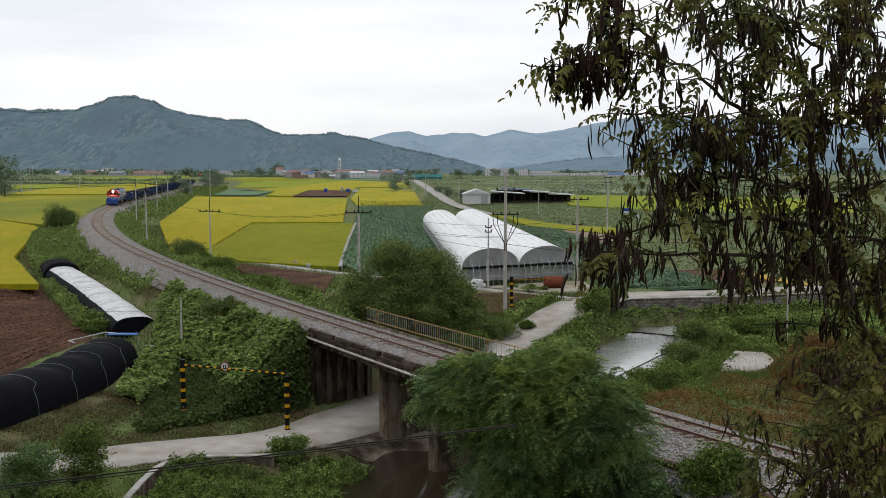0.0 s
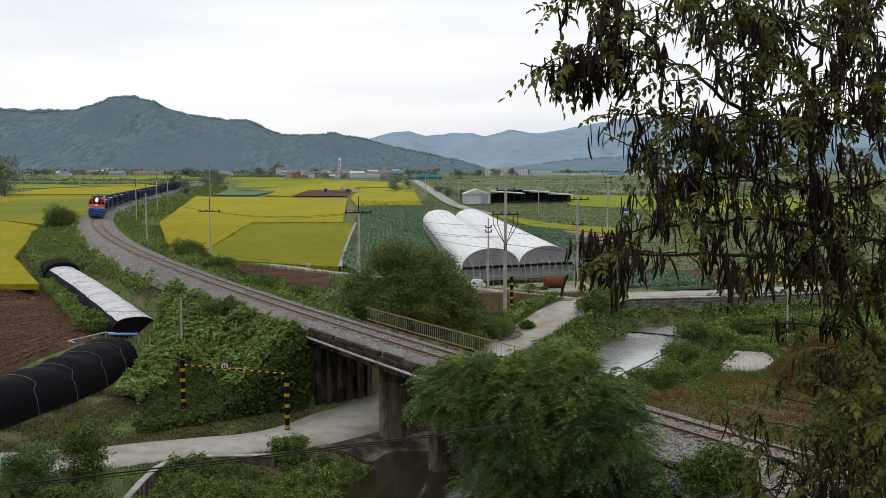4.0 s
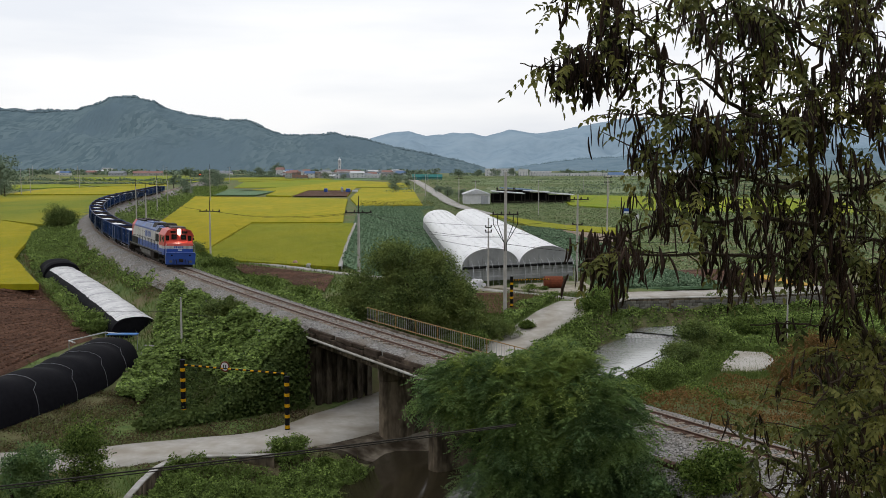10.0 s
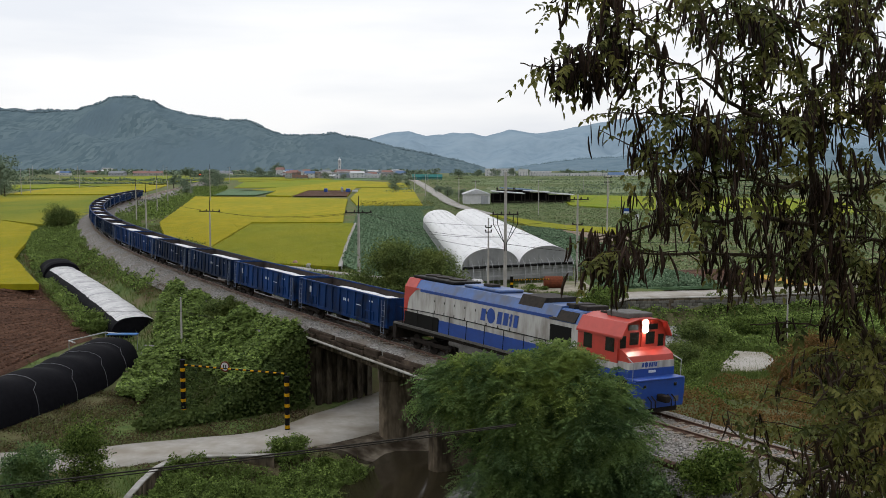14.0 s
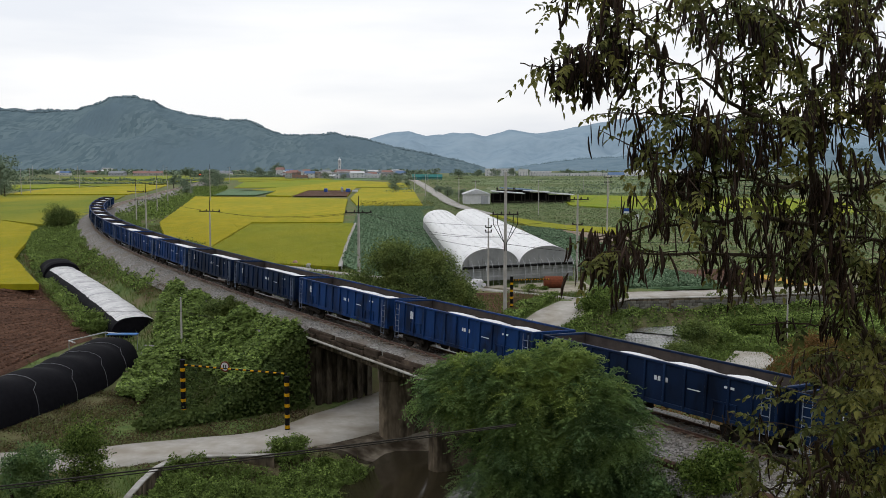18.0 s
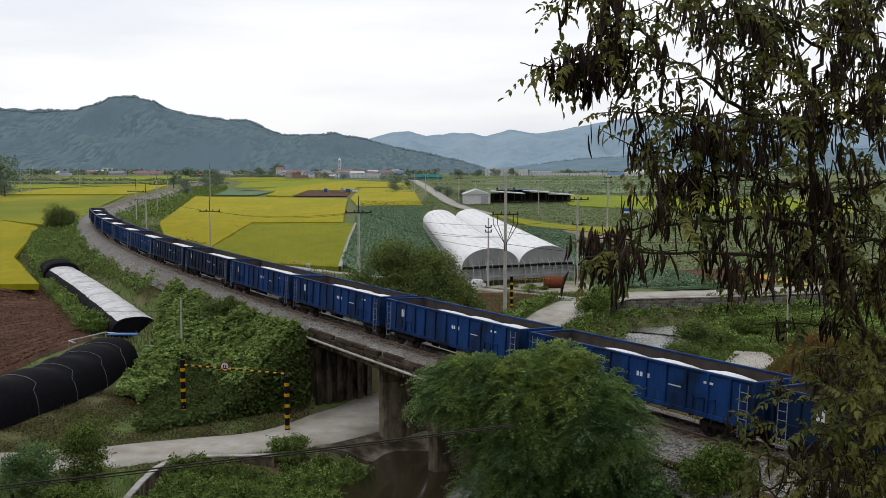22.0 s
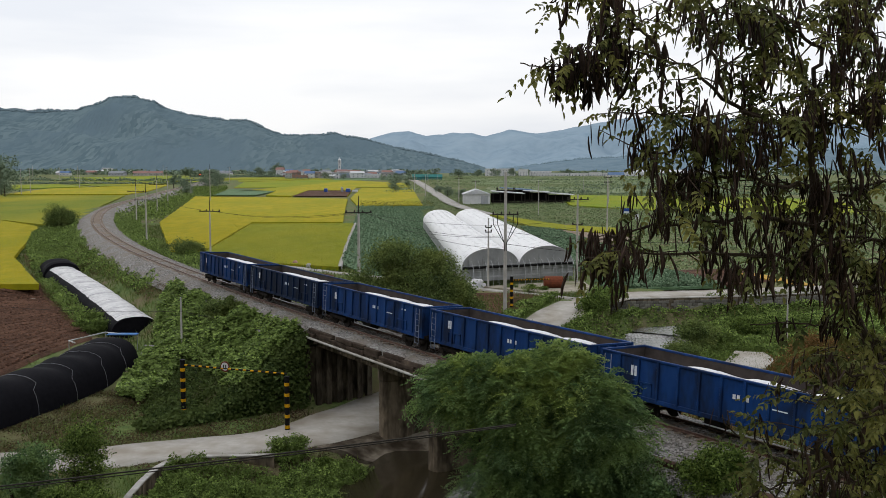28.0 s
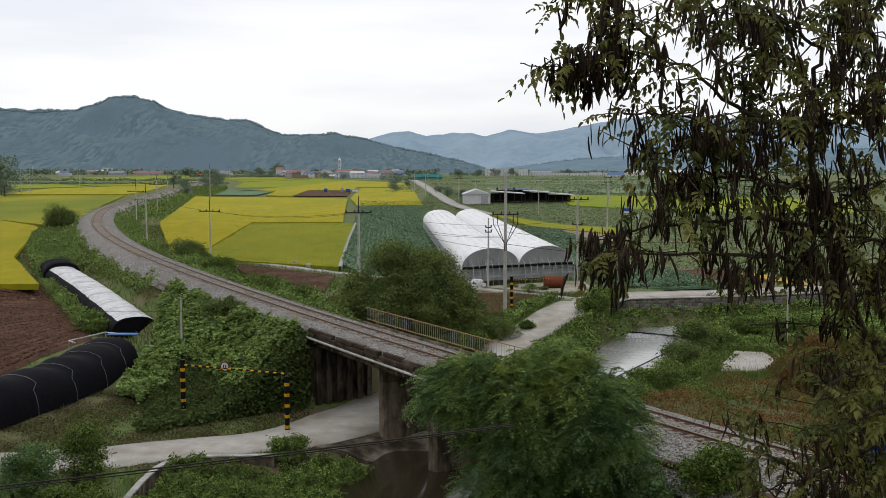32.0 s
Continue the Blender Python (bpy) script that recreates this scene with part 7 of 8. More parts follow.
tagged(part("stream_hose", tubes(([(14.0, 74.3, -5.5), (18.6, 81.4, -5.52), (26.0, 92.4, -5.2)], 0.05), n=6), DARK_METAL), "thin black hose lying across the pool", "hose")
rocks = empty("bank_rocks", pose(25.0, 90.6, -5.5), "grey boulders at the weir", "rocks")
for k in range(14):
    bm = bmesh.new()
    bmesh.ops.create_icosphere(bm, subdivisions=2, radius=rng.uniform(0.2, 0.6))
    for vv in bm.verts:
        vv.co *= 1 + 0.3 * noise.noise(vv.co * 2.5 + Vector((k, 0, 0)))
        vv.co.z *= 0.6
    bm.transform(pose(rng.uniform(-2, 4), rng.uniform(-2, 2), rng.uniform(-0.2, 0.3)))
    part("boulder", bm, BLOCK, rocks)
# cable trough of old timbers along the near edge of the ballast
trough = empty("cable_trough", pose(*along(0, 3.4, -0.7)), "old brown timber cable trough beside the track", "trough")
for s in np.arange(-9, 2.4, 2.6):
    bm = boxes((-0.16, 0.16, -1.28, 1.28, -0.14, 0.16), bevel=0.02)
    bm.transform(pose(*(along(s, 3.3, -0.72) - along(0, 3.4, -0.7)), 0, 0, heading(s)))
    part("timber", bm, material("old_timber", (0.12, 0.07, 0.05), (0.07, 0.045, 0.035), scale=6, bump=0.5) if s < -8 else bpy.data.materials["old_timber"], trough)

# sill where the pool spills down towards the bridge
bm = boxes((-3.6, 3.6, -0.4, 0.4, -1.6, 0.06), bevel=0.08)
bm.transform(pose(9.3, 67.8, -5.6, 0, 0, -33))
tagged(part("lower_sill", bm, CONCRETE), "concrete sill closing the pool", "sill", kind="structure")

road_edge = bmesh.new()
slab = []
for i in range(37):
    q = i / 6
    a, b = [Vector((np.interp(q, range(7), [p[0] for p in e]), np.interp(q, range(7), [p[1] for p in e]), 0)) for e in (NEAR_EDGE, FAR_EDGE)]
    row = []
    for j in range(15):
        c = a.lerp(b, j / 14)
        dip = min(1, max(0, (c.x + 7.2) / 3)) * min(1, max(0, (58.6 + 2.0 * min(1, max(0, (c.x + 6) / 3)) - c.y) / 2.4))
        row.append(road_edge.verts.new((c.x, c.y, -6.03 - 0.75 * dip * dip * (3 - 2 * dip) + 0.012 * noise.noise(c * 0.9))))
    slab.append(row)
for u, w in zip(slab, slab[1:]):
    for j in range(14):
        road_edge.faces.new((u[j], w[j], w[j + 1], u[j + 1]))
rim = bmesh.ops.extrude_edge_only(road_edge, edges=[e for e in road_edge.edges if len(e.link_faces) == 1])
for vv in rim["geom"]:
    if isinstance(vv, bmesh.types.BMVert):
        vv.co.z -= 0.9
bmesh.ops.recalc_face_normals(road_edge, faces=road_edge.faces[:])
tagged(part("concrete_hardstanding", road_edge, DAMP), "worn concrete hard standing sloping to the stream", "pavement", kind="structure")

p = np.repeat(scatter(5000, lambda x, y, s, n: inside([(17.9, 105.0), (19.6, 120.6), (29.6, 123.4), (32.6, 108.4)], x, y), (17, 34, 104, 125)), 5, 0)
stuff(leaves("garden_vegetables", p * [1, 1, 0] + [0, 0, -2.2] + rng.normal(size=p.shape) * [0.2, 0.2, 0.1], 0.3, LEAF_CABBAGE, lean=(0, 0, 1), spread=0.7, aspect=0.8), "leafy green garden vegetables", "crop")

# rice heads standing over the near fields
RICE_TUFT = material("rice_head", (0.44, 0.365, 0.016), (0.34, 0.315, 0.014), island=True, bump=0, rough=0.8, translucent=0.2)
RICE_TUFT_GREEN = material("green_rice_head", (0.25, 0.27, 0.016), (0.19, 0.22, 0.014), island=True, bump=0, rough=0.8, translucent=0.2)
WEST_GOLD = [(-114.0, 239.5), (-95.2, 216.8), (-92.4, 212.7), (-65.8, 142.2), (-47.9, 109.7), (-62.4, 108.5)]
for outline, top, mat, k, bounds in ((OLIVE_A, -2.08, RICE_TUFT_GREEN, 60000, (-46, -13, 124, 224)), (GOLD_A, -2.08, RICE_TUFT, 200000, (-90, -24, 149, 300)), (WEST_GOLD, -2.4, RICE_TUFT, 110000, (-115, -47, 108, 240))):
    q = scatter(k, lambda x, y, s, n: inside(outline, x, y) & (rng.random(x.shape) < np.clip((290 - y) / 130, 0, 1)), bounds)[:40000]
    q[:, 2] = top + 0.03
    stuff(leaves("rice_heads", q + rng.normal(size=q.shape) * [0.1, 0.1, 0.05], 0.24, mat, lean=(0, -0.1, 2.2), spread=0.25, aspect=0.5, fold=0.04), "drooping ripe rice heads", "rice")

# ------------------------------------------------------------ poles and wires
def pole(x, y, h, label, arms=((0.4, 1.6),), r=0.15, turn=0.0, spike=False, z=None, mat=POLE):
    z = land_at(x, y) if z is None else z
    g = empty("utility_pole", pose(x, y, z, 0, 0, turn), label, "pole")
    part("shaft", tubes(([(0, 0, -0.3), (0, 0, h)], [r, r * 0.62]), n=10), mat, g)
    if spike:
        part("spike", tubes(([(0, 0, h), (0, 0, h + 2.0)], [0.09, 0.04]), n=6), DARK_METAL, g)
    for drop, w in arms:
        zz = h - drop
        arm = part("crossarm", boxes((-w, w, -0.09, -0.0, zz - 0.06, zz + 0.06), bevel=0.01), DARK_METAL, g)
        for q in np.linspace(-w * 0.92, w * 0.92, 4 if w > 1 else 2):
            part("insulator", tubes(([(q, -0.04, zz + 0.05), (q, -0.04, zz + 0.16), (q, -0.04, zz + 0.3)], [0.05, 0.10, 0.045]), n=8), DARK_METAL, arm)
    return g


def wire(name, a, b, sag, r, label):
    pts = [Vector(a).lerp(Vector(b), t) - Vector((0, 0, 4 * sag * t * (1 - t))) for t in np.linspace(0, 1, 17)]
    bm = tubes(([p - Vector(a) for p in pts], r), n=4)
    ob = part(name, bm, DARK_METAL)
    ob.location = a
    return tagged(ob, label, "cable")


pole(-34.9, 139.4, 7.2, "concrete line pole with one crossarm beside rice field", arms=((0.1, 1.55),), spike=True)
pole(-9.8, 108.1, 8.6, "concrete line pole with one dark crossarm", arms=((-0.1, 1.55),), r=0.2, spike=True)
pole(6.2, 92.5, 14.2, "tall concrete power pole with cable loops", arms=((1.8, 0.9), (4.2, 1.3)), r=0.20)
pole(5.2, 106.4, 8.4, "slim concrete pole before the greenhouse", arms=((1.1, 0.35), (1.6, 0.35)), r=0.13)
pole(16.0, 110.8, 10.6, "concrete power pole beside the greenhouse", arms=((0.6, 1.3), (3.6, 0.6)), r=0.17)
pole(34.3, 194.6, 12.0, "concrete power pole in the fields", arms=((0.5, 0.8), (1.6, 0.8)), r=0.17)
pole(49.0, 214.0, 12.0, "concrete power pole in the fields", arms=((0.8, 0.6),), r=0.17)
pole(27.4, 267.4, 10.2, "slim concrete pole in the fields", arms=((0.3, 0.9),), r=0.15)
pole(33.0, 88.4, 5.2, "short grey post on the meadow", arms=(), r=0.10)
pole(-21.8, 76.8, 4.9, "short grey concrete post in the vines", arms=(), r=0.10)
for x, y, h in ((-55.2, 173.2, 9.6), (-75.3, 228.8, 9.4), (-82.0, 267.5, 10.0), (-98.0, 332.3, 9.0), (-92, 368.9, 13), (-114, 422.4, 9)):
    pole(x, y, h, "concrete line pole beside the railway", arms=((1.3, 2.11),), r=0.17, spike=True)
for x, y, h in ((-206, 456.1, 13), (-214, 484.3, 13), (-230, 591.3, 12), (-300, 732.1, 13), (-330, 844.7, 14), (-250, 844.7, 13), (-420, 957.3, 14), (-180, 788.4, 13), (-320, 1070.0, 14), (-8, 422.4, 10), (-16, 520.9, 10), (6, 352.0, 10), (12, 342.1, 9), (-10, 619.5, 10), (-4, 732.1, 11), (60, 337.9, 9), (70, 464.6, 11)):
    pole(x, y, h, "far concrete utility pole", arms=((0.5, 1.55),), r=0.2)

# loops of cable on the tall pole
loops = empty("cable_loops", pose(6.2, 92.5, land_at(6.2, 92.5) + 9.4), "black cables hanging in loops from a power pole", "cable")
for k, w in enumerate((-1.25, -0.8, 0.8, 1.25)):
    part("cable", tubes(([(w, 0, 0.7), (w * 0.95, -0.1, -0.4), (w * 0.4, -0.12, -1.6), (0.12 * (1 if w > 0 else -1), -0.2, -2.2), (0.1 * (1 if w > 0 else -1), -0.22, -3.0)], 0.035), n=6), BLACK, loops)
for a, b, sag, r in (((-34.9, 139.4, 4.8), (-9.8, 108.1, 6.2), 0.7, 0.018), ((-34.4, 139.9, 4.8), (-9.2, 108.7, 6.2), 0.9, 0.018), ((-9.8, 108.1, 6.2), (16.0, 110.8, 5.2), 1.1, 0.02), ((-9.2, 108.1, 6.2), (6.2, 92.5, 4.6), 0.9, 0.02),
                     ((6.2, 92.5, 6.4), (16.0, 110.8, 4.2), 0.6, 0.022), ((6.2, 92.5, 4.4), (-18, 168.9, 3.2), 1.2, 0.022), ((6.2, 92.5, 3.2), (-12, 166.1, 2.6), 1.0, 0.022), ((6.2, 92.5, 5.0), (48, 112.6, 4.0), 1.4, 0.025), ((6.2, 92.5, 3.8), (48, 112.6, 2.6), 1.6, 0.03),
                     ) + (((16.0, 110.8, 7.4), (34.3, 194.6, 9.0), 1.6, 0.02), ((-55.2, 173.2, 6.6), (-34.9, 139.4, 4.8), 0.6, 0.018), ((-75.3, 228.8, 6.6), (-55.2, 173.2, 6.6), 0.8, 0.018),
                     ((-60, 98.5, -1.6), (-21.8, 76.8, -0.5), 0.8, 0.02), ((-21.8, 76.8, -0.5), (-5, 71.2, -0.2), 0.8, 0.02)):
    wire("overhead_wire", a, b, sag, r, "thin dark overhead wire")
wire("overhead_cable", (-30, 30, -0.66), (2.4, 30, 3.1), 0.12, 0.030, "black cable strung low over the road")
wire("overhead_cable", (-30, 30.1, -0.80), (2.4, 30.1, 3.02), 0.14, 0.020, "black cable strung low over the road")

# red signal by the far track
sig = empty("signal", pose(-185, 711.0, -1), "railway signal showing red", "signal")
part("mast", tubes(([(0, 0, 0), (0, 0, 5.5)], 0.12), n=8), STEEL, sig)
part("signal_head", boxes((-0.45, 0.45, -0.2, 0.2, 4.6, 6.6), bevel=0.1), BLACK, sig)
part("red_lamp", tubes(([(0, -0.26, 5.6), (0, -0.2, 5.6)], 0.34), n=14), material("red_signal_lamp", (1.0, 0.06, 0.02), bump=0, emit=8.0), sig, "lit red lamp")

# ------------------------------------------------------------ far buildings
# House colours are muted, with some distance haze put into them.
WALLS = [material("house_wall_" + k, c, tuple(q * 0.8 for q in c), scale=0.6, bump=0.1) for k, c in (("white", (0.66, 0.67, 0.69)), ("grey", (0.40, 0.42, 0.45)), ("cream", (0.46, 0.43, 0.40)), ("brick", (0.30, 0.20, 0.18)))]
ROOFS = [material("house_roof_" + k, c, tuple(q * 0.75 for q in c), scale=0.8, bump=0.2) for k, c in (("blue", (0.13, 0.20, 0.34)), ("red", (0.30, 0.18, 0.16)), ("grey", (0.26, 0.28, 0.31)), ("white", (0.62, 0.64, 0.67)), ("slate", (0.16, 0.20, 0.23)))]
# Dark panes lightened in base colour for the haze before them.
PANE = material("hazed_window_pane", (0.15, 0.18, 0.21), scale=1, rough=0.15, bump=0)


def house(x, y, w, d, h, wall, roof, gable=True, storeys=1, turn=0.0, label="small village house"):
    g = empty("house", pose(x, y, -2.5, 0, 0, turn), label, "house")
    body = part("wall", boxes((-w / 2, w / 2, -d / 2, d / 2, 0, h)), wall, g)
    if gable:
        bm = section([(-d / 2 - 0.5, h), (d / 2 + 0.5, h), (0, h + d * 0.3)], -w / 2 - 0.5, w / 2 + 0.5)
        bm.transform(Matrix.Rotation(math.pi / 2, 4, "Z"))
        part("roof", bm, roof, g)
    else:
        part("roof", boxes((-w / 2 - 0.3, w / 2 + 0.3, -d / 2 - 0.3, d / 2 + 0.3, h, h + 0.5)), roof, g)
        part("parapet", boxes((-w / 2, w / 2, -d / 2, -d / 2 + 0.3, h + 0.5, h + 1.1)), wall, g)
    for s in range(storeys):
        n = max(2, int(w / 4))
        for k in range(n):
            cx = -w / 2 + (k + 0.5) * w / n
            part("window", boxes((cx - 0.7, cx + 0.7, -d / 2 - 0.06, -d / 2 + 0.05, s * 2.8 + 0.9, s * 2.8 + 2.0)), PANE, body)
    return g


r2 = random.Random(11)
for k in range(112):
    y = r2.uniform(1000, 1400)
    x = y * r2.uniform(-0.166, -0.040)
    w, d, st = r2.uniform(8, 17), r2.uniform(7, 10), r2.choice((1, 1, 1, 2, 2))
    wi, ri = r2.choice((0, 0, 1, 1, 2, 3)), r2.choice((0, 1, 1, 2, 2, 3, 4))
    house(x, y, w, d, st * 2.7 + 0.1, WALLS[wi], ROOFS[ri], r2.random() < 0.62, st, r2.uniform(-25, 25), ("white", "grey", "cream", "brick")[wi] + " village house with " + ("blue", "red", "grey", "white", "slate")[ri] + " roof")
for k in range(14):
    wi, ri = r2.choice((0, 1, 2)), r2.choice((0, 1, 2, 3))
    house(r2.uniform(-640, -240), r2.uniform(1270, 1570), r2.uniform(10, 24), 9, 3.6, WALLS[wi], ROOFS[ri], True, 1, r2.uniform(-20, 20), ("white", "grey", "cream")[wi] + " farmhouse with " + ("blue", "red", "grey", "white")[ri] + " roof")
for x, y, w, h, st in ((63, 1232, 15, 9, 3), (84, 1238, 22, 9, 3), (106, 1236, 12, 8, 2), (129, 1240, 28, 5.5, 2), (142, 1225, 44, 3.4, 1), (178, 1227, 22, 3.2, 1), (199, 1226, 17, 4, 1), (218, 1228, 18, 3.6, 1), (241, 1227, 22, 3.2, 1), (262, 1236, 14, 4, 1), (-604, 1640, 36, 5, 1), (-590, 1646, 16, 9, 2)):
    house(x, y, w, 12, h, WALLS[0], ROOFS[3], False, st, 0, "white flat-roofed building beyond the plain")
house(207, 1120, 18, 10, 3.0, WALLS[0], ROOFS[0], True, 1, 0, "long white shed with blue roof on the plain")
house(-196, 1126.3, 9, 9, 9, WALLS[0], ROOFS[1], True, 2, 0, "tall white house with red roof")
for k in range(9):
    house(290 + k * 34, 1422 + k * 5, 30, 14, 3.4, WALLS[0], ROOFS[3], True, 1, 4, "long white plastic-roofed farm building")
wt = empty("water_tower", pose(-154, 1393.8, -2.4), "tall white water tower above the village", "tower")
part("shaft", boxes((-1.7, 1.7, -1.7, 1.7, 0, 16), bevel=0.2), WALLS[0], wt)
part("gallery", boxes((-2.6, 2.6, -2.6, 2.6, 16, 16.8), bevel=0.15), WALLS[0], wt)
for x in (-1.8, 1.8):
    for y in (-1.8, 1.8):
        part("column", boxes((x - 0.45, x + 0.45, y - 0.45, y + 0.45, 16.8, 21.5)), WALLS[0], wt)
part("core", boxes((-0.9, 0.9, -0.9, 0.9, 16.8, 21.5)), WALLS[1], wt)
part("dome", tubes(([(0, 0, 21.5), (0, 0, 22.4), (0, 0, 23.6), (0, 0, 24.4)], [2.7, 2.5, 1.5, 0.4]), n=12), WALLS[0], wt)
part("spire", tubes(([(0, 0, 24.3), (0, 0, 27)], 0.25), n=6), WALLS[0], wt)
for z in (4, 10):
    part("window", boxes((-0.7, 0.7, -1.78, -1.65, z, z + 3)), PANE, wt)
TEAL = material("teal_sheet", (0.05, 0.20, 0.19), (0.04, 0.15, 0.15), scale=0.5, bump=0.1)
house(-15, 901.0, 28, 8, 3.2, TEAL, TEAL, True, 1, 0, "long teal-green shed beside the road")

# barns beside the fields
barn = empty("barn", pose(12.2, 337.9, -2.4), "white-walled barn with pale corrugated gable roof", "barn")
part("wall", boxes((-4.8, 4.8, 0, 14, 0, 3.6)), WALLS[0], barn)
bm = section([(-5.2, 3.55), (5.2, 3.55), (0, 5.4)], -0.4, 14.5)
part("roof", bm, ROOFS[3], barn)
part("door", boxes((1.5, 4.2, -0.06, 0.04, 0, 3.0)), WALLS[1], barn)
open_shed = empty("cattle_shed", pose(18, 337.9, -2.4), "long dark open cattle shed with white and blue roofs", "shed")
for k, (x0, x1, y0, zr, mt) in enumerate(((0, 12, 6, 4.4, ROOFS[3]), (4, 16, 18, 5.4, ROOFS[0]), (12, 22, 10, 4.6, ROOFS[3]), (21, 31, 12, 3.6, ROOFS[3]))):
    bm = boxes((x0, x1, y0 - 3, y0 + 9, zr, zr + 0.25))
    for vv in bm.verts:
        vv.co.z -= (vv.co.x - x0) * 0.07
    part("roof", bm, mt, open_shed)
    for x in np.arange(x0 + 0.3, x1, 2.6):
        part("post", tubes(([(x, y0 - 2.6, 0), (x, y0 - 2.6, zr - (x - x0) * 0.07)], 0.13), n=6), DARK_METAL, open_shed)
    part("back_wall", boxes((x0, x1, y0 + 8.6, y0 + 8.8, 0, zr - 0.9)), BLACK, open_shed)
    part("rail", boxes((x0, x1, y0 - 2.7, y0 - 2.6, 1.0, 1.2), (x0, x1, y0 - 2.7, y0 - 2.6, 0.4, 0.6)), DARK_METAL, open_shed)
blue_hut = empty("machine_shed", pose(-56, 485.7, -2.3), "small blue and white machines on the bare plot", "machinery")
part("blue_tank", boxes((-6, -4.2, 0, 2, 0, 2.0), bevel=0.2), BODY_BLUE, blue_hut)
part("blue_box", boxes((5.4, 7.6, 0, 3, 0, 1.9), bevel=0.2), BODY_BLUE, blue_hut)
part("white_box", boxes((8.6, 11.5, 0, 3, 0, 1.2), bevel=0.2), WALLS[0], blue_hut)
part("grey_heap", boxes((2.8, 4.0, 0, 2, 0, 2.8), bevel=0.4), WALLS[1], blue_hut)

# yard things before the greenhouse
RUST_RED = material("rusty_red_steel", (0.20, 0.06, 0.03), (0.12, 0.04, 0.025), scale=3, bump=0.2)
tank = empty("rusty_tank", pose(12.6, 105.6, land_at(12.6, 105.6)), "rusty red steel tank on the yard", "tank")
part("drum", tubes(([(-1.1, 0, 0.8), (-1.0, 0, 0.8), (1.0, 0, 0.8), (1.1, 0, 0.8)], [0.5, 0.68, 0.68, 0.5]), n=20), RUST_RED, tank)
part("leg", boxes((-1.1, -0.9, -0.6, 0.6, 0, 0.4), (0.9, 1.1, -0.6, 0.6, 0, 0.4)), DARK_METAL, tank)
heap = empty("sheeted_heap", pose(3.8, 107.3, -2.4), "white sheet thrown over a heap by the greenhouse", "heap")
bm = bmesh.new()
bmesh.ops.create_icosphere(bm, subdivisions=3, radius=1.2)
for vv in bm.verts:
    vv.co *= 1 + 0.25 * noise.noise(vv.co * 1.6)
    vv.co.z = max(vv.co.z * 0.75, -0.05)
part("sheet", bm, WHITE, heap, smooth=True)
for x, y in ((9.4, 102.2), (11.2, 103.9), (10.2, 105.6), (7.8, 106.2)):
    bush(x, y, 0.9, 0.7, LEAF, "low vegetable plants on the yard", 500, 0.15)

# ------------------------------------------------------------ far trees
# Leaf colours are lightened towards grey-green to paint in distance haze.
FAR_LEAF = material("hazed_tree_leaf", (0.140, 0.195, 0.140), (0.225, 0.285, 0.190), island=True, bump=0, rough=0.7)
for x, y, r, h, label in [(-213, 450.5, 9, 20, "dark trees at the valley's edge"), (-231, 485.7, 10, 20, "dark trees at the valley's edge"), (-199, 424, 5, 9, "dark trees at the valley's edge"),
                          (-140, 485.7, 5, 8, "dark bushy tree by the line"), (-128, 464.6, 4, 9, "dark conifer-like tree by the line"), (-150, 591.3, 6, 8, "dark bushy tree by the line"), (-138, 563.1, 6, 9, "dark tree by the line"), (-158, 661.7, 7, 10, "dark tree by the line"), (-120, 436.4, 4, 6, "bushy tree by the line"),
                          (-215, 1210.8, 13, 17, "green tree clump beside the village"), (-232, 1182.6, 10, 13, "green tree clump beside the village"), (-310, 1126.3, 14, 11, "green tree clump"), (-275, 1112.2, 12, 9, "green tree clump"),
                          ] + [(-96, 901.0, 4, 7, "lone tree in the fields"), (-125, 985.5, 6, 7, "tree in the fields"), (-24, 619.5, 3, 4, "roadside tree"), (-36, 732.1, 4, 5, "roadside tree"), (-40, 844.7, 4, 6, "roadside tree"), (-50, 985.5, 5, 7, "roadside tree"), (-30, 563.1, 4, 6, "roadside bush"), (-26, 506.8, 3.5, 5, "roadside bush"),
                          (2, 422.4, 3.6, 5, "roadside bush"), (8, 368.9, 3.2, 5, "bush beside the barn"), (-2, 478.7, 3.2, 4, "roadside bush"), (18, 1070.0, 8, 10, "tree"), (40, 1084.0, 8, 10, "tree"), (-10, 1098.1, 8, 12, "tree"), (62, 1112.2, 8, 10, "tree"), (84, 1126.3, 8, 11, "tree"),
                          (-120, 1267.1, 9, 9, "tree among the houses"), (-180, 1309.3, 9, 9, "tree among the houses"), (-80, 1351.5, 10, 10, "tree among the houses"), (120, 1379.7, 12, 9, "tree at the hill's foot"), (180, 1351.5, 12, 8, "tree at the hill's foot")]:
    lb = label if len(label.split()) > 3 else "dark green " + label + " in the valley"
    tree("tree", (x, y), [(rng.uniform(-0.3, 0.3) * r, rng.uniform(-0.3, 0.3) * r, h * q, r * 0.62, r * 0.6, h * 0.34) for q in (0.4, 0.52, 0.66)], 0.25, 900, max(0.5, r * 0.13), FAR_LEAF, lb, clumps=14)


def belt(name, x0, x1, y0, y1, h, k, size, mat, label, cell=14):
    x, y = rng.uniform(x0, x1, k), rng.uniform(y0, y1, k)
    p = np.stack([x, y, np.full(k, -2.6)], 1)
    stuff(leaves(name, lumps(p, cell, h * 0.6), size * 1.15, mat, spread=0.8), label, "hedge")


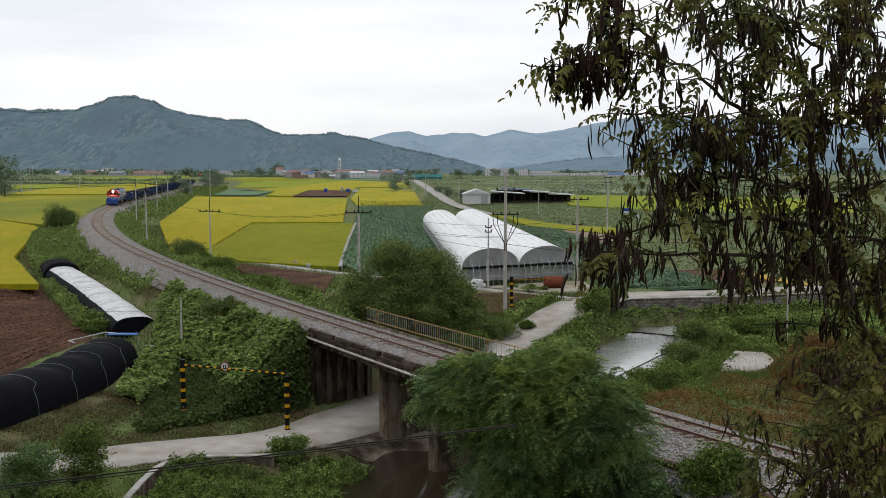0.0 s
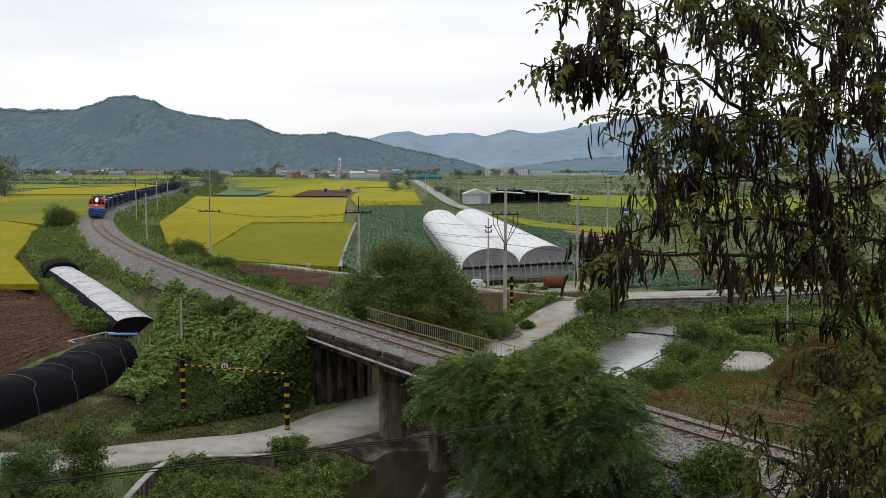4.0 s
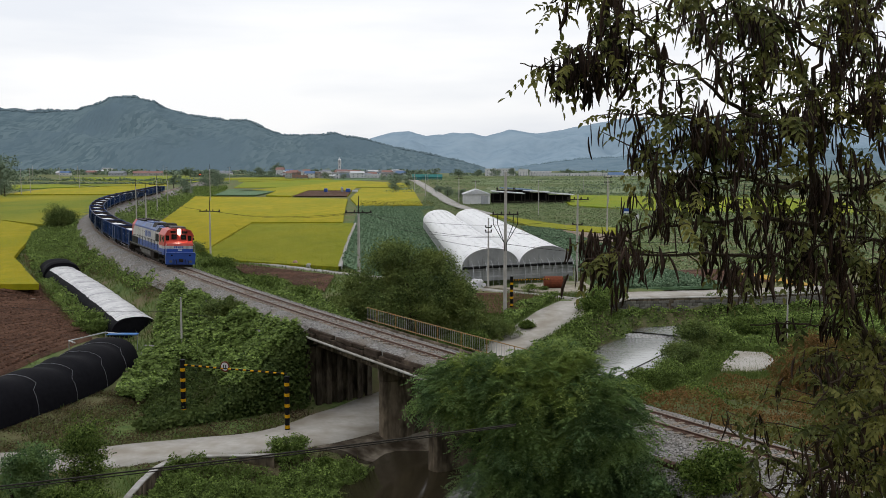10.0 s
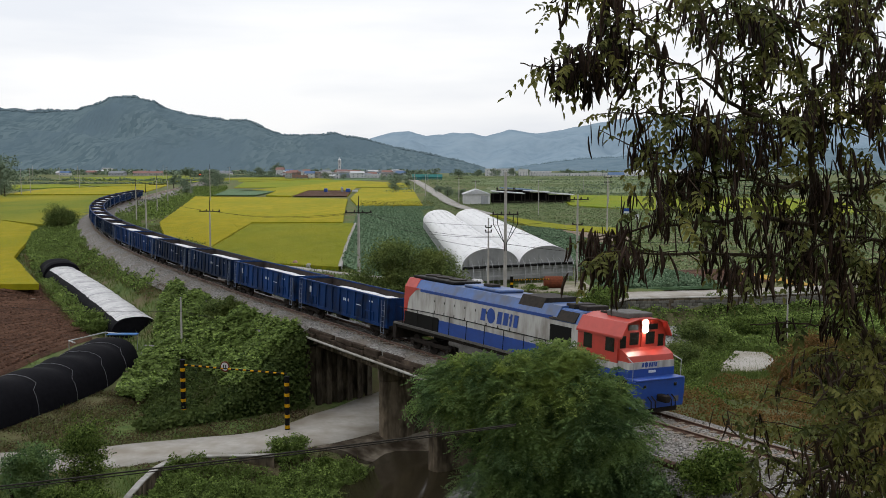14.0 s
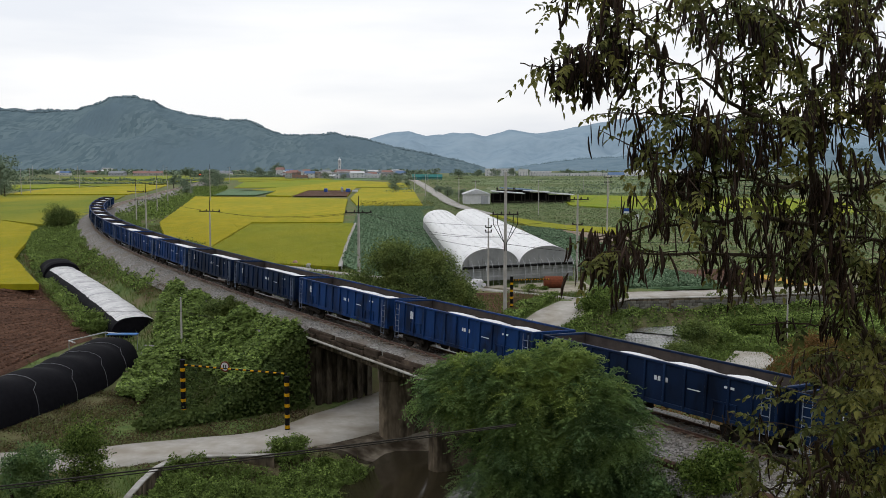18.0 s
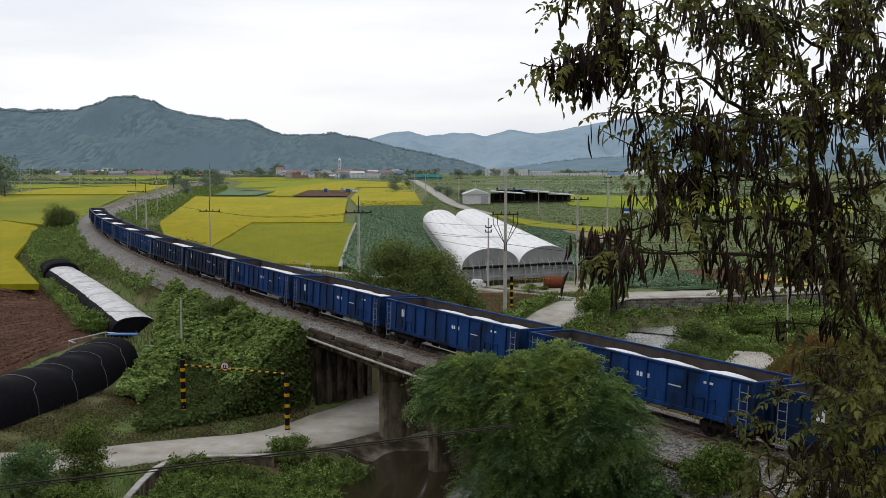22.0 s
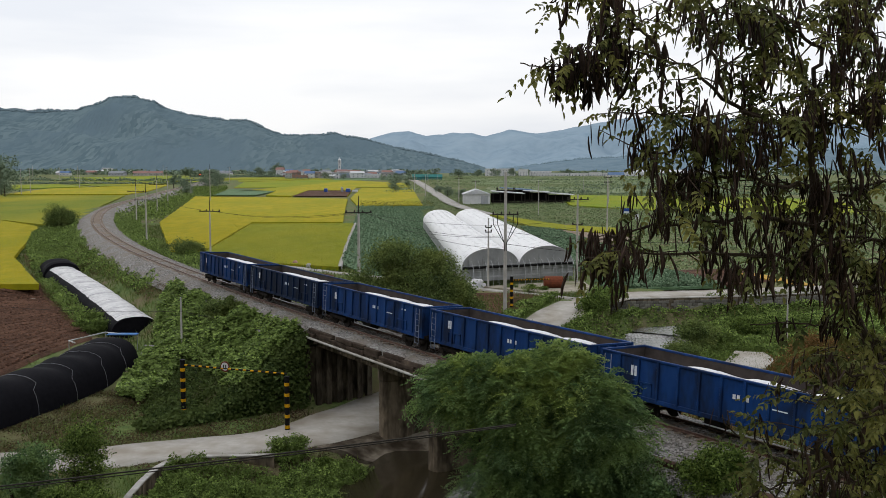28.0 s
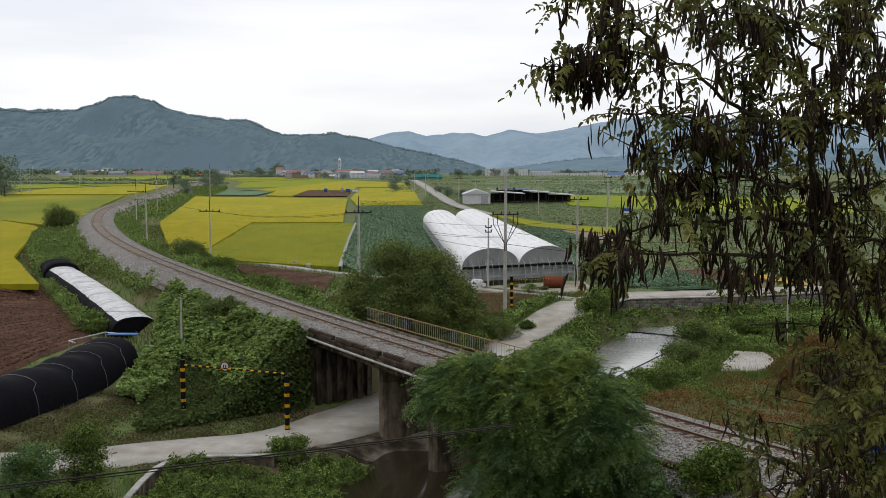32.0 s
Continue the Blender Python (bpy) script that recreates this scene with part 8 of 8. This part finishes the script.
for row in ((-480, -215, 845, 862, 4.5, 2500, 1.6), (-330, -165, 711, 721, 3.0, 2000, 1.2), (-300, -165, 1098, 1126, 6, 2500, 2.0), (-160, -44, 945, 958, 2.6, 900, 1.0), (24, 240, 452, 468, 3.4, 2600, 0.9), (60, 330, 545, 560, 3.2, 2600, 1.0), (-700, -230, 1408, 1492, 12, 4000, 4.0), (-240, -20, 1535, 1605, 10, 3000, 4.0), (10, 420, 1267, 1352, 5.5, 4500, 2.4), 
            (90, 420, 640, 660, 2.4, 4000, 1.0), (44, 300, 762, 774, 1.9, 2600, 0.9), (70, 330, 890, 902, 2.2, 2600, 1.0), (420, 1300, 1267, 1549, 12, 4000, 5.0), (200, 700, 1549, 1661, 8, 3000, 4.0), (-60, -25, 873, 1211, 9, 1800, 2.2), (-900, -480, 985, 1126, 12, 3000, 4)):
    belt("hedge_belt", *row, FAR_LEAF, "dark green belt of trees and scrub across the plain", cell=max(10, row[4] * 2.4))
out_of_fields = lambda x, y: ((y > 212) | (x > 19)) & (polyline_dist(x, y, FAR_ROAD)[0] > 2.6) & ~inside(GOLD_B, x, y) & ~(inside(GOLD_A, x, y) | inside(CABBAGE, x, y) | inside(STRIP, x, y) | inside(GREEN_R, x, y) | inside(VEG_R, x, y) | inside(SOIL_R, x, y))
pk = scatter(190000, lambda x, y, s, n: (n < -30) & out_of_fields(x, y), (-8, 150, 124, 470))
MEADOW = material("meadow_leaf", (0.165, 0.220, 0.112), (0.262, 0.328, 0.168), island=True, bump=0, rough=0.7, translucent=0.15)
stuff(leaves("plain_scrub", lumps(pk[:90000], 6, 0.9), 0.52, MEADOW, lean=(0, 0, 1.2), spread=0.6), "rough grass and scrub on the plain", "grass")
pk = scatter(60000, lambda x, y, s, n: (n < -60) & (polyline_dist(x, y, FAR_ROAD)[0] > 5) & (patchy(x, y, 34, 2) > -0.15), (-30, 330, 470, 1150))
stuff(leaves("far_plain_scrub", lumps(pk, 16, 1.6), 0.95, MEADOW, lean=(0, -0.3, 0.9), spread=0.6), "patches of rough scrub across the far plain", "grass")
p = np.repeat(scatter(9000, lambda x, y, s, n: inside(VEG_R, x, y), (17, 29, 121, 212)), 6, 0)
stuff(leaves("vegetables", p * [1, 1, 0] + [0, 0, -2.15] + rng.normal(size=p.shape) * [0.2, 0.2, 0.06], 0.36, LEAF_CABBAGE, lean=(0, 0, 1), spread=0.6, aspect=0.8), "low green vegetable rows", "crop")

# Haze of the middle distance is mixed into this hill's colours.
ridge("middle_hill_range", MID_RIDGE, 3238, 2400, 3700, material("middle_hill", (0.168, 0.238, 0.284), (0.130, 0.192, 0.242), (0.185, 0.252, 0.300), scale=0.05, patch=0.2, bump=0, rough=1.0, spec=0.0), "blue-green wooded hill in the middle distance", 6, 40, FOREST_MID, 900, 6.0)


# ------------------------------------------------------------ locust tree beside the camera
def pod_arrays():
    """A flat, slightly bowed pod one metre long hanging from the origin."""
    v, f = [], []
    rows = ((0.0, 0.010), (0.08, 0.038), (0.3, 0.06), (0.6, 0.064), (0.85, 0.048), (1.0, 0.010))
    for t, w in rows:
        bow = 0.10 * math.sin(t * math.pi * 0.9)
        v += [(bow + w, 0, -t), (bow, w * 0.36, -t), (bow - w, 0, -t), (bow, -w * 0.36, -t)]
    for i in range(len(rows) - 1):
        o = i * 4
        f += [(o + q, o + (q + 1) % 4, o + 4 + (q + 1) % 4, o + 4 + q) for q in range(4)]
    return np.array(v), np.array(f)


PV, PF = pod_arrays()
pod_mesh = bpy.data.meshes.new("pod")
pod_mesh.from_pydata([tuple(p) for p in PV], [], [tuple(int(i) for i in q) for q in PF])
pod_mesh.materials.append(POD)
pod_mesh.shade_smooth()
TREE_BASE = Vector((2.05, 3.6, land_at(2.05, 3.6)))
locust = empty("locust_tree", pose(*TREE_BASE), "locust tree hung with long brown seed pods and thinning leaves", "tree")
bm = bmesh.new()
tube(bm, [Vector(p) - TREE_BASE for p in ((2.05, 3.6, TREE_BASE.z - 0.2), (1.94, 3.4, 10.37), (1.5, 3.1, 10.86), (1.37, 3.03, 11.04), (1.29, 3.0, 11.2), (1.23, 2.97, 11.33), (1.18, 2.95, 11.38), (1.17, 2.95, 11.5), (1.16, 2.95, 11.59), (1.16, 2.96, 11.69))],
     [0.05, 0.028, 0.021, 0.018, 0.016, 0.014, 0.012, 0.011, 0.010, 0.009], 10)
part("trunk", bm, BARK, locust)
swaying, left = [], 300


def bough(path, r, pods, fronds, spread):
    """A limb with twigs, hanging pods and feathered leaves."""
    global left
    o = Vector(path[0])
    P = np.array(path) - np.array(path[0])
    seg = np.concatenate([[0], np.cumsum(np.linalg.norm(np.diff(P, axis=0), axis=1))])

    def on_limb(u):
        return np.stack([np.interp(u * seg[-1], seg, P[:, q]) for q in range(3)], -1)

    bm = bmesh.new()
    tube(bm, [Vector(on_limb(u)) + Vector(rng.normal(size=3) * 0.006 * (0 < u < 1)) for u in np.linspace(0, 1, 14)], list(np.linspace(r, 0.0018, 14)), 7)
    pods = int(pods * 1.5)
    nt = max(8, (pods + fronds) // 7)
    starts = on_limb(rng.uniform(0.08, 1.0, nt))
    ends = starts + rng.normal(size=(nt, 3)) * [spread, spread * 1.4, spread * 0.8]
    for a, b in zip(starts, ends):
        m_ = (Vector(a) + Vector(b)) / 2 + Vector(rng.normal(size=3) * 0.012)
        tube(bm, [a, m_, b], [0.0030, 0.0022, 0.0013], 4, caps=False)
    limb = part("limb", bm, BARK, locust)
    limb.location = o - TREE_BASE
    if pods:
        # pods hang in bunches from the twigs
        nb = max(5, pods // 6)
        bunch = ends[rng.integers(0, nt, nb)]
        at = bunch[rng.integers(0, nb, pods)] + rng.normal(size=(pods, 3)) * [0.022, 0.035, 0.020]
        size = rng.uniform(0.048, 0.100, pods)
        rest, keep = [], int(pods * 0.22)
        for k in range(pods):
            mt = Matrix.LocRotScale(Vector(at[k]), Euler((rng.normal() * 0.16, rng.normal() * 0.18, rng.uniform(0, 6.28))), (size[k] * rng.uniform(0.6, 1.25), size[k], size[k]))
            if k < keep and left > 0:
                ob = put("pod", pod_mesh, None, limb)
                ob.matrix_basis = mt
                left -= 1
            else:
                rest.append(PV @ np.array(mt.to_3x3()).T + np.array(mt.translation))
        ob = from_arrays("pod_bunch", np.concatenate(rest), np.concatenate([PF + k * len(PV) for k in range(len(rest))]), POD, limb, smooth=True)
        tagged(ob, kind="stuff")
    wf = rng.integers(0, nt, fronds)
    d = (ends - starts)[wf] * 1.5 + rng.normal(size=(fronds, 3)) * [0.09, 0.14, 0.09] + [0, 0, -0.05]
    v, f = pinnate(starts[wf] + (ends - starts)[wf] * rng.uniform(0.4, 1.1, (fronds, 1)), d, 0.088, 5, 0.0245, width=0.46, droop=0.35, fold=0.16, hang=(0.3, 1.4))
    tagged(from_arrays("leaves", v, f, LEAF_LOCUST, limb), kind="stuff")
    swaying.append((limb, limb.location.copy()))


rng = np.random.default_rng(21)
bough([(1.16, 2.96, 11.69), (0.96, 2.9, 11.71), (0.86, 2.85, 11.76), (0.73, 2.8, 11.86), (0.65, 2.78, 11.88), (0.55, 2.76, 11.9), (0.5, 2.75, 11.89)], 0.009, 50, 56, 0.08)
bough([(0.55, 2.76, 11.9), (0.48, 2.74, 11.89), (0.41, 2.72, 11.87), (0.36, 2.7, 11.85), (0.32, 2.7, 11.84)], 0.005, 120, 22, 0.028)
bough([(0.38, 2.7, 11.86), (0.3, 2.7, 11.85), (0.22, 2.69, 11.86)], 0.002, 0, 11, 0.025)
bough([(0.65, 2.78, 11.88), (0.57, 2.78, 11.98), (0.51, 2.78, 12.04), (0.46, 2.78, 12.08), (0.39, 2.78, 12.12)], 0.006, 60, 26, 0.05)
bough([(0.86, 2.85, 11.76), (0.81, 2.85, 11.91), (0.78, 2.87, 12.03), (0.75, 2.9, 12.17)], 0.007, 36, 60, 0.10)
bough([(1.16, 2.96, 11.69), (1.17, 3.0, 11.79), (1.22, 3.05, 11.95), (1.27, 3.1, 12.07), (1.3, 3.15, 12.26)], 0.010, 50, 60, 0.10)
bough([(1.22, 3.05, 11.95), (1.08, 3.0, 12.02), (0.98, 2.97, 12.07), (0.9, 2.95, 12.15)], 0.006, 50, 80, 0.10)
bough([(1.16, 2.96, 11.69), (1.28, 3.0, 11.88), (1.37, 3.05, 12.03), (1.46, 3.1, 12.16)], 0.008, 120, 50, 0.09)
bough([(1.16, 2.96, 11.69), (1.27, 2.95, 11.73), (1.37, 2.95, 11.77), (1.48, 2.95, 11.79)], 0.008, 110, 50, 0.09)
bough([(1.16, 2.96, 11.69), (1.02, 2.9, 11.66), (0.88, 2.85, 11.67), (0.75, 2.8, 11.71), (0.63, 2.78, 11.72), (0.57, 2.77, 11.72)], 0.008, 105, 70, 0.07)
bough([(1.28, 3.0, 11.2), (1.17, 2.95, 11.25), (1.05, 2.9, 11.29), (0.94, 2.86, 11.29), (0.83, 2.83, 11.3), (0.62, 2.78, 11.32), (0.45, 2.75, 11.28)], 0.009, 120, 24, 0.05)
bough([(1.17, 2.95, 11.5), (1.05, 2.9, 11.51), (0.89, 2.86, 11.54), (0.78, 2.82, 11.56), (0.7, 2.8, 11.52), (0.62, 2.78, 11.48)], 0.008, 170, 44, 0.07)
bough([(1.2, 2.96, 11.41), (1.3, 2.96, 11.49), (1.43, 2.97, 11.53)], 0.008, 110, 40, 0.09)
bough([(1.18, 2.95, 11.38), (1.0, 2.9, 11.41), (0.81, 2.85, 11.4), (0.62, 2.8, 11.39), (0.5, 2.77, 11.35), (0.4, 2.75, 11.27)], 0.008, 170, 24, 0.06)
bough([(1.37, 3.03, 11.04), (1.22, 2.95, 11.06), (1.09, 2.9, 11.08), (0.95, 2.85, 11.08)], 0.004, 24, 4, 0.03)
bough([(1.5, 3.1, 10.86), (1.39, 3.05, 10.81), (1.27, 3.0, 10.74), (1.2, 2.95, 10.63)], 0.008, 70, 80, 0.09)
bough([(1.5, 3.1, 10.91), (1.44, 3.05, 11.0), (1.38, 3.0, 10.93), (1.3, 2.95, 10.83)], 0.006, 50, 70, 0.08)
bough([(1.57, 3.1, 10.68), (1.43, 3.0, 10.65), (1.27, 2.9, 10.62), (1.13, 2.85, 10.59), (0.97, 2.8, 10.56)], 0.008, 90, 90, 0.08)
bough([(1.31, 3.0, 11.16), (1.39, 3.0, 11.23), (1.47, 3.0, 11.3)], 0.007, 50, 40, 0.08)
bough([(1.13, 2.85, 10.59), (0.98, 2.8, 10.71), (0.87, 2.75, 10.78), (0.83, 2.72, 10.83)], 0.004, 5, 10, 0.03)
bough([(1.6, 3.15, 10.52), (1.5, 3.1, 10.52), (1.4, 3.05, 10.5), (1.3, 3.0, 10.47)], 0.006, 90, 100, 0.09)

bough([(1.43, 2.99, 11.32), (1.3, 2.94, 11.35), (1.18, 2.89, 11.33), (1.11, 2.87, 11.3)], 0.007, 60, 20, 0.06)
bough([(1.44, 2.98, 11.19), (1.33, 2.93, 11.17), (1.22, 2.87, 11.13), (1.17, 2.85, 11.05)], 0.007, 36, 26, 0.07)
bough([(1.39, 2.86, 10.96), (1.29, 2.81, 10.95), (1.18, 2.75, 10.92), (1.09, 2.7, 10.86)], 0.006, 12, 34, 0.06)
bough([(1.34, 2.75, 10.85), (1.23, 2.69, 10.84), (1.11, 2.64, 10.79), (1.04, 2.63, 10.73)], 0.006, 16, 40, 0.06)
bough([(0.96, 2.92, 11.67), (0.84, 2.87, 11.64), (0.72, 2.86, 11.62), (0.59, 2.81, 11.6)], 0.006, 60, 24, 0.05)
bough([(1.13, 3.03, 11.83), (1.05, 3.01, 11.92), (0.97, 3.0, 12.01), (0.9, 3.01, 12.1)], 0.006, 50, 44, 0.07)
bough([(1.44, 3.03, 11.81), (1.33, 3.0, 11.76), (1.24, 2.97, 11.71), (1.16, 2.97, 11.65)], 0.007, 30, 22, 0.06)
bough([(1.12, 3.05, 12.0), (1.19, 3.05, 12.05), (1.27, 3.06, 12.11)], 0.005, 10, 12, 0.06)

bough([(0.46, 2.78, 12.08), (0.38, 2.77, 12.06), (0.31, 2.76, 12.04)], 0.003, 4, 18, 0.03)

# rice spread to dry beside the wall, and sacks at the field's edge
tagged(part("drying_rice", prism(bmesh.new(), [(38.0, 119), (40.6, 119), (43.4, 107.6), (41.2, 107.6)], -2.36, -2.24), material("drying_grain", (0.52, 0.33, 0.07), (0.42, 0.26, 0.06), scale=2, bump=0.4)), "golden rice spread out to dry by the road", "rice", kind="stuff")
for x, y, c, lb in ((-20.8, 130.6, (0.42, 0.26, 0.22), "pinkish sack standing at the field's edge"), (-18.5, 127.8, (0.42, 0.41, 0.38), "pale sack lying at the field's edge")):
    bm = bmesh.new()
    bmesh.ops.create_icosphere(bm, subdivisions=2, radius=0.42)
    for vv in bm.verts:
        vv.co.z = max(vv.co.z * 1.2, -0.4)
        vv.co *= 1 + 0.15 * noise.noise(vv.co * 3)
    ob = part("sack", bm, material("sack_cloth", c, tuple(q * 0.7 for q in c), scale=4), smooth=True)
    ob.location = (x, y, land_at(x, y) + 0.38)
    tagged(ob, lb, "sack")

sign = empty("road_sign", pose(47.7, 242, land_at(47.7, 242)), "blue and white road sign on a thin post", "sign")
part("post", tubes(([(0, 0, -0.2), (0, 0, 3.2)], 0.06), n=8), STEEL, sign)
panel = part("panel", boxes((-0.85, 0.85, -0.1, -0.06, 1.9, 3.2), bevel=0.02), BODY_BLUE, sign)
part("white_band", boxes((-0.78, 0.78, -0.106, -0.101, 1.98, 2.4)), WALLS[0], panel)
marker = empty("marker_post", pose(50.4, 242, land_at(50.4, 242)), "short white concrete marker post by the field road", "post")
part("shaft", boxes((-0.5, 0.5, -0.3, 0.3, -0.1, 1.6), bevel=0.08), WALLS[0], marker)
part("top", boxes((-0.55, 0.55, -0.35, 0.35, 1.6, 1.75), bevel=0.04), WALLS[1], marker)


# ------------------------------------------------------------ what moves
SWAY = [(0, 0.0), (2, -0.2), (5, -0.12), (8, -0.1), (10, -0.15), (12, 0.12), (14, 0.15), (16, 0.05), (18, 0.12), (20, 0.2), (22, 0.42), (24, 0.5), (25.5, 0.6), (27.5, 0.25), (29, 0.1), (31, -0.02), (32, 0.05)]


def motions():
    for thing, behind, half in train:
        walk(thing, [(t, run_pose(head_place(t) + behind, half)) for t in np.arange(0, 32.1, 1.0)])
    # the limbs stir in the wind
    for k, (limb, at) in enumerate(swaying):
        walk(limb, [(t, pose(at.x, at.y, at.z, 0.25 * a * (k % 3 - 1), 0.9 * a, 0.4 * a * (k % 2))) for t, a in SWAY])


motions()
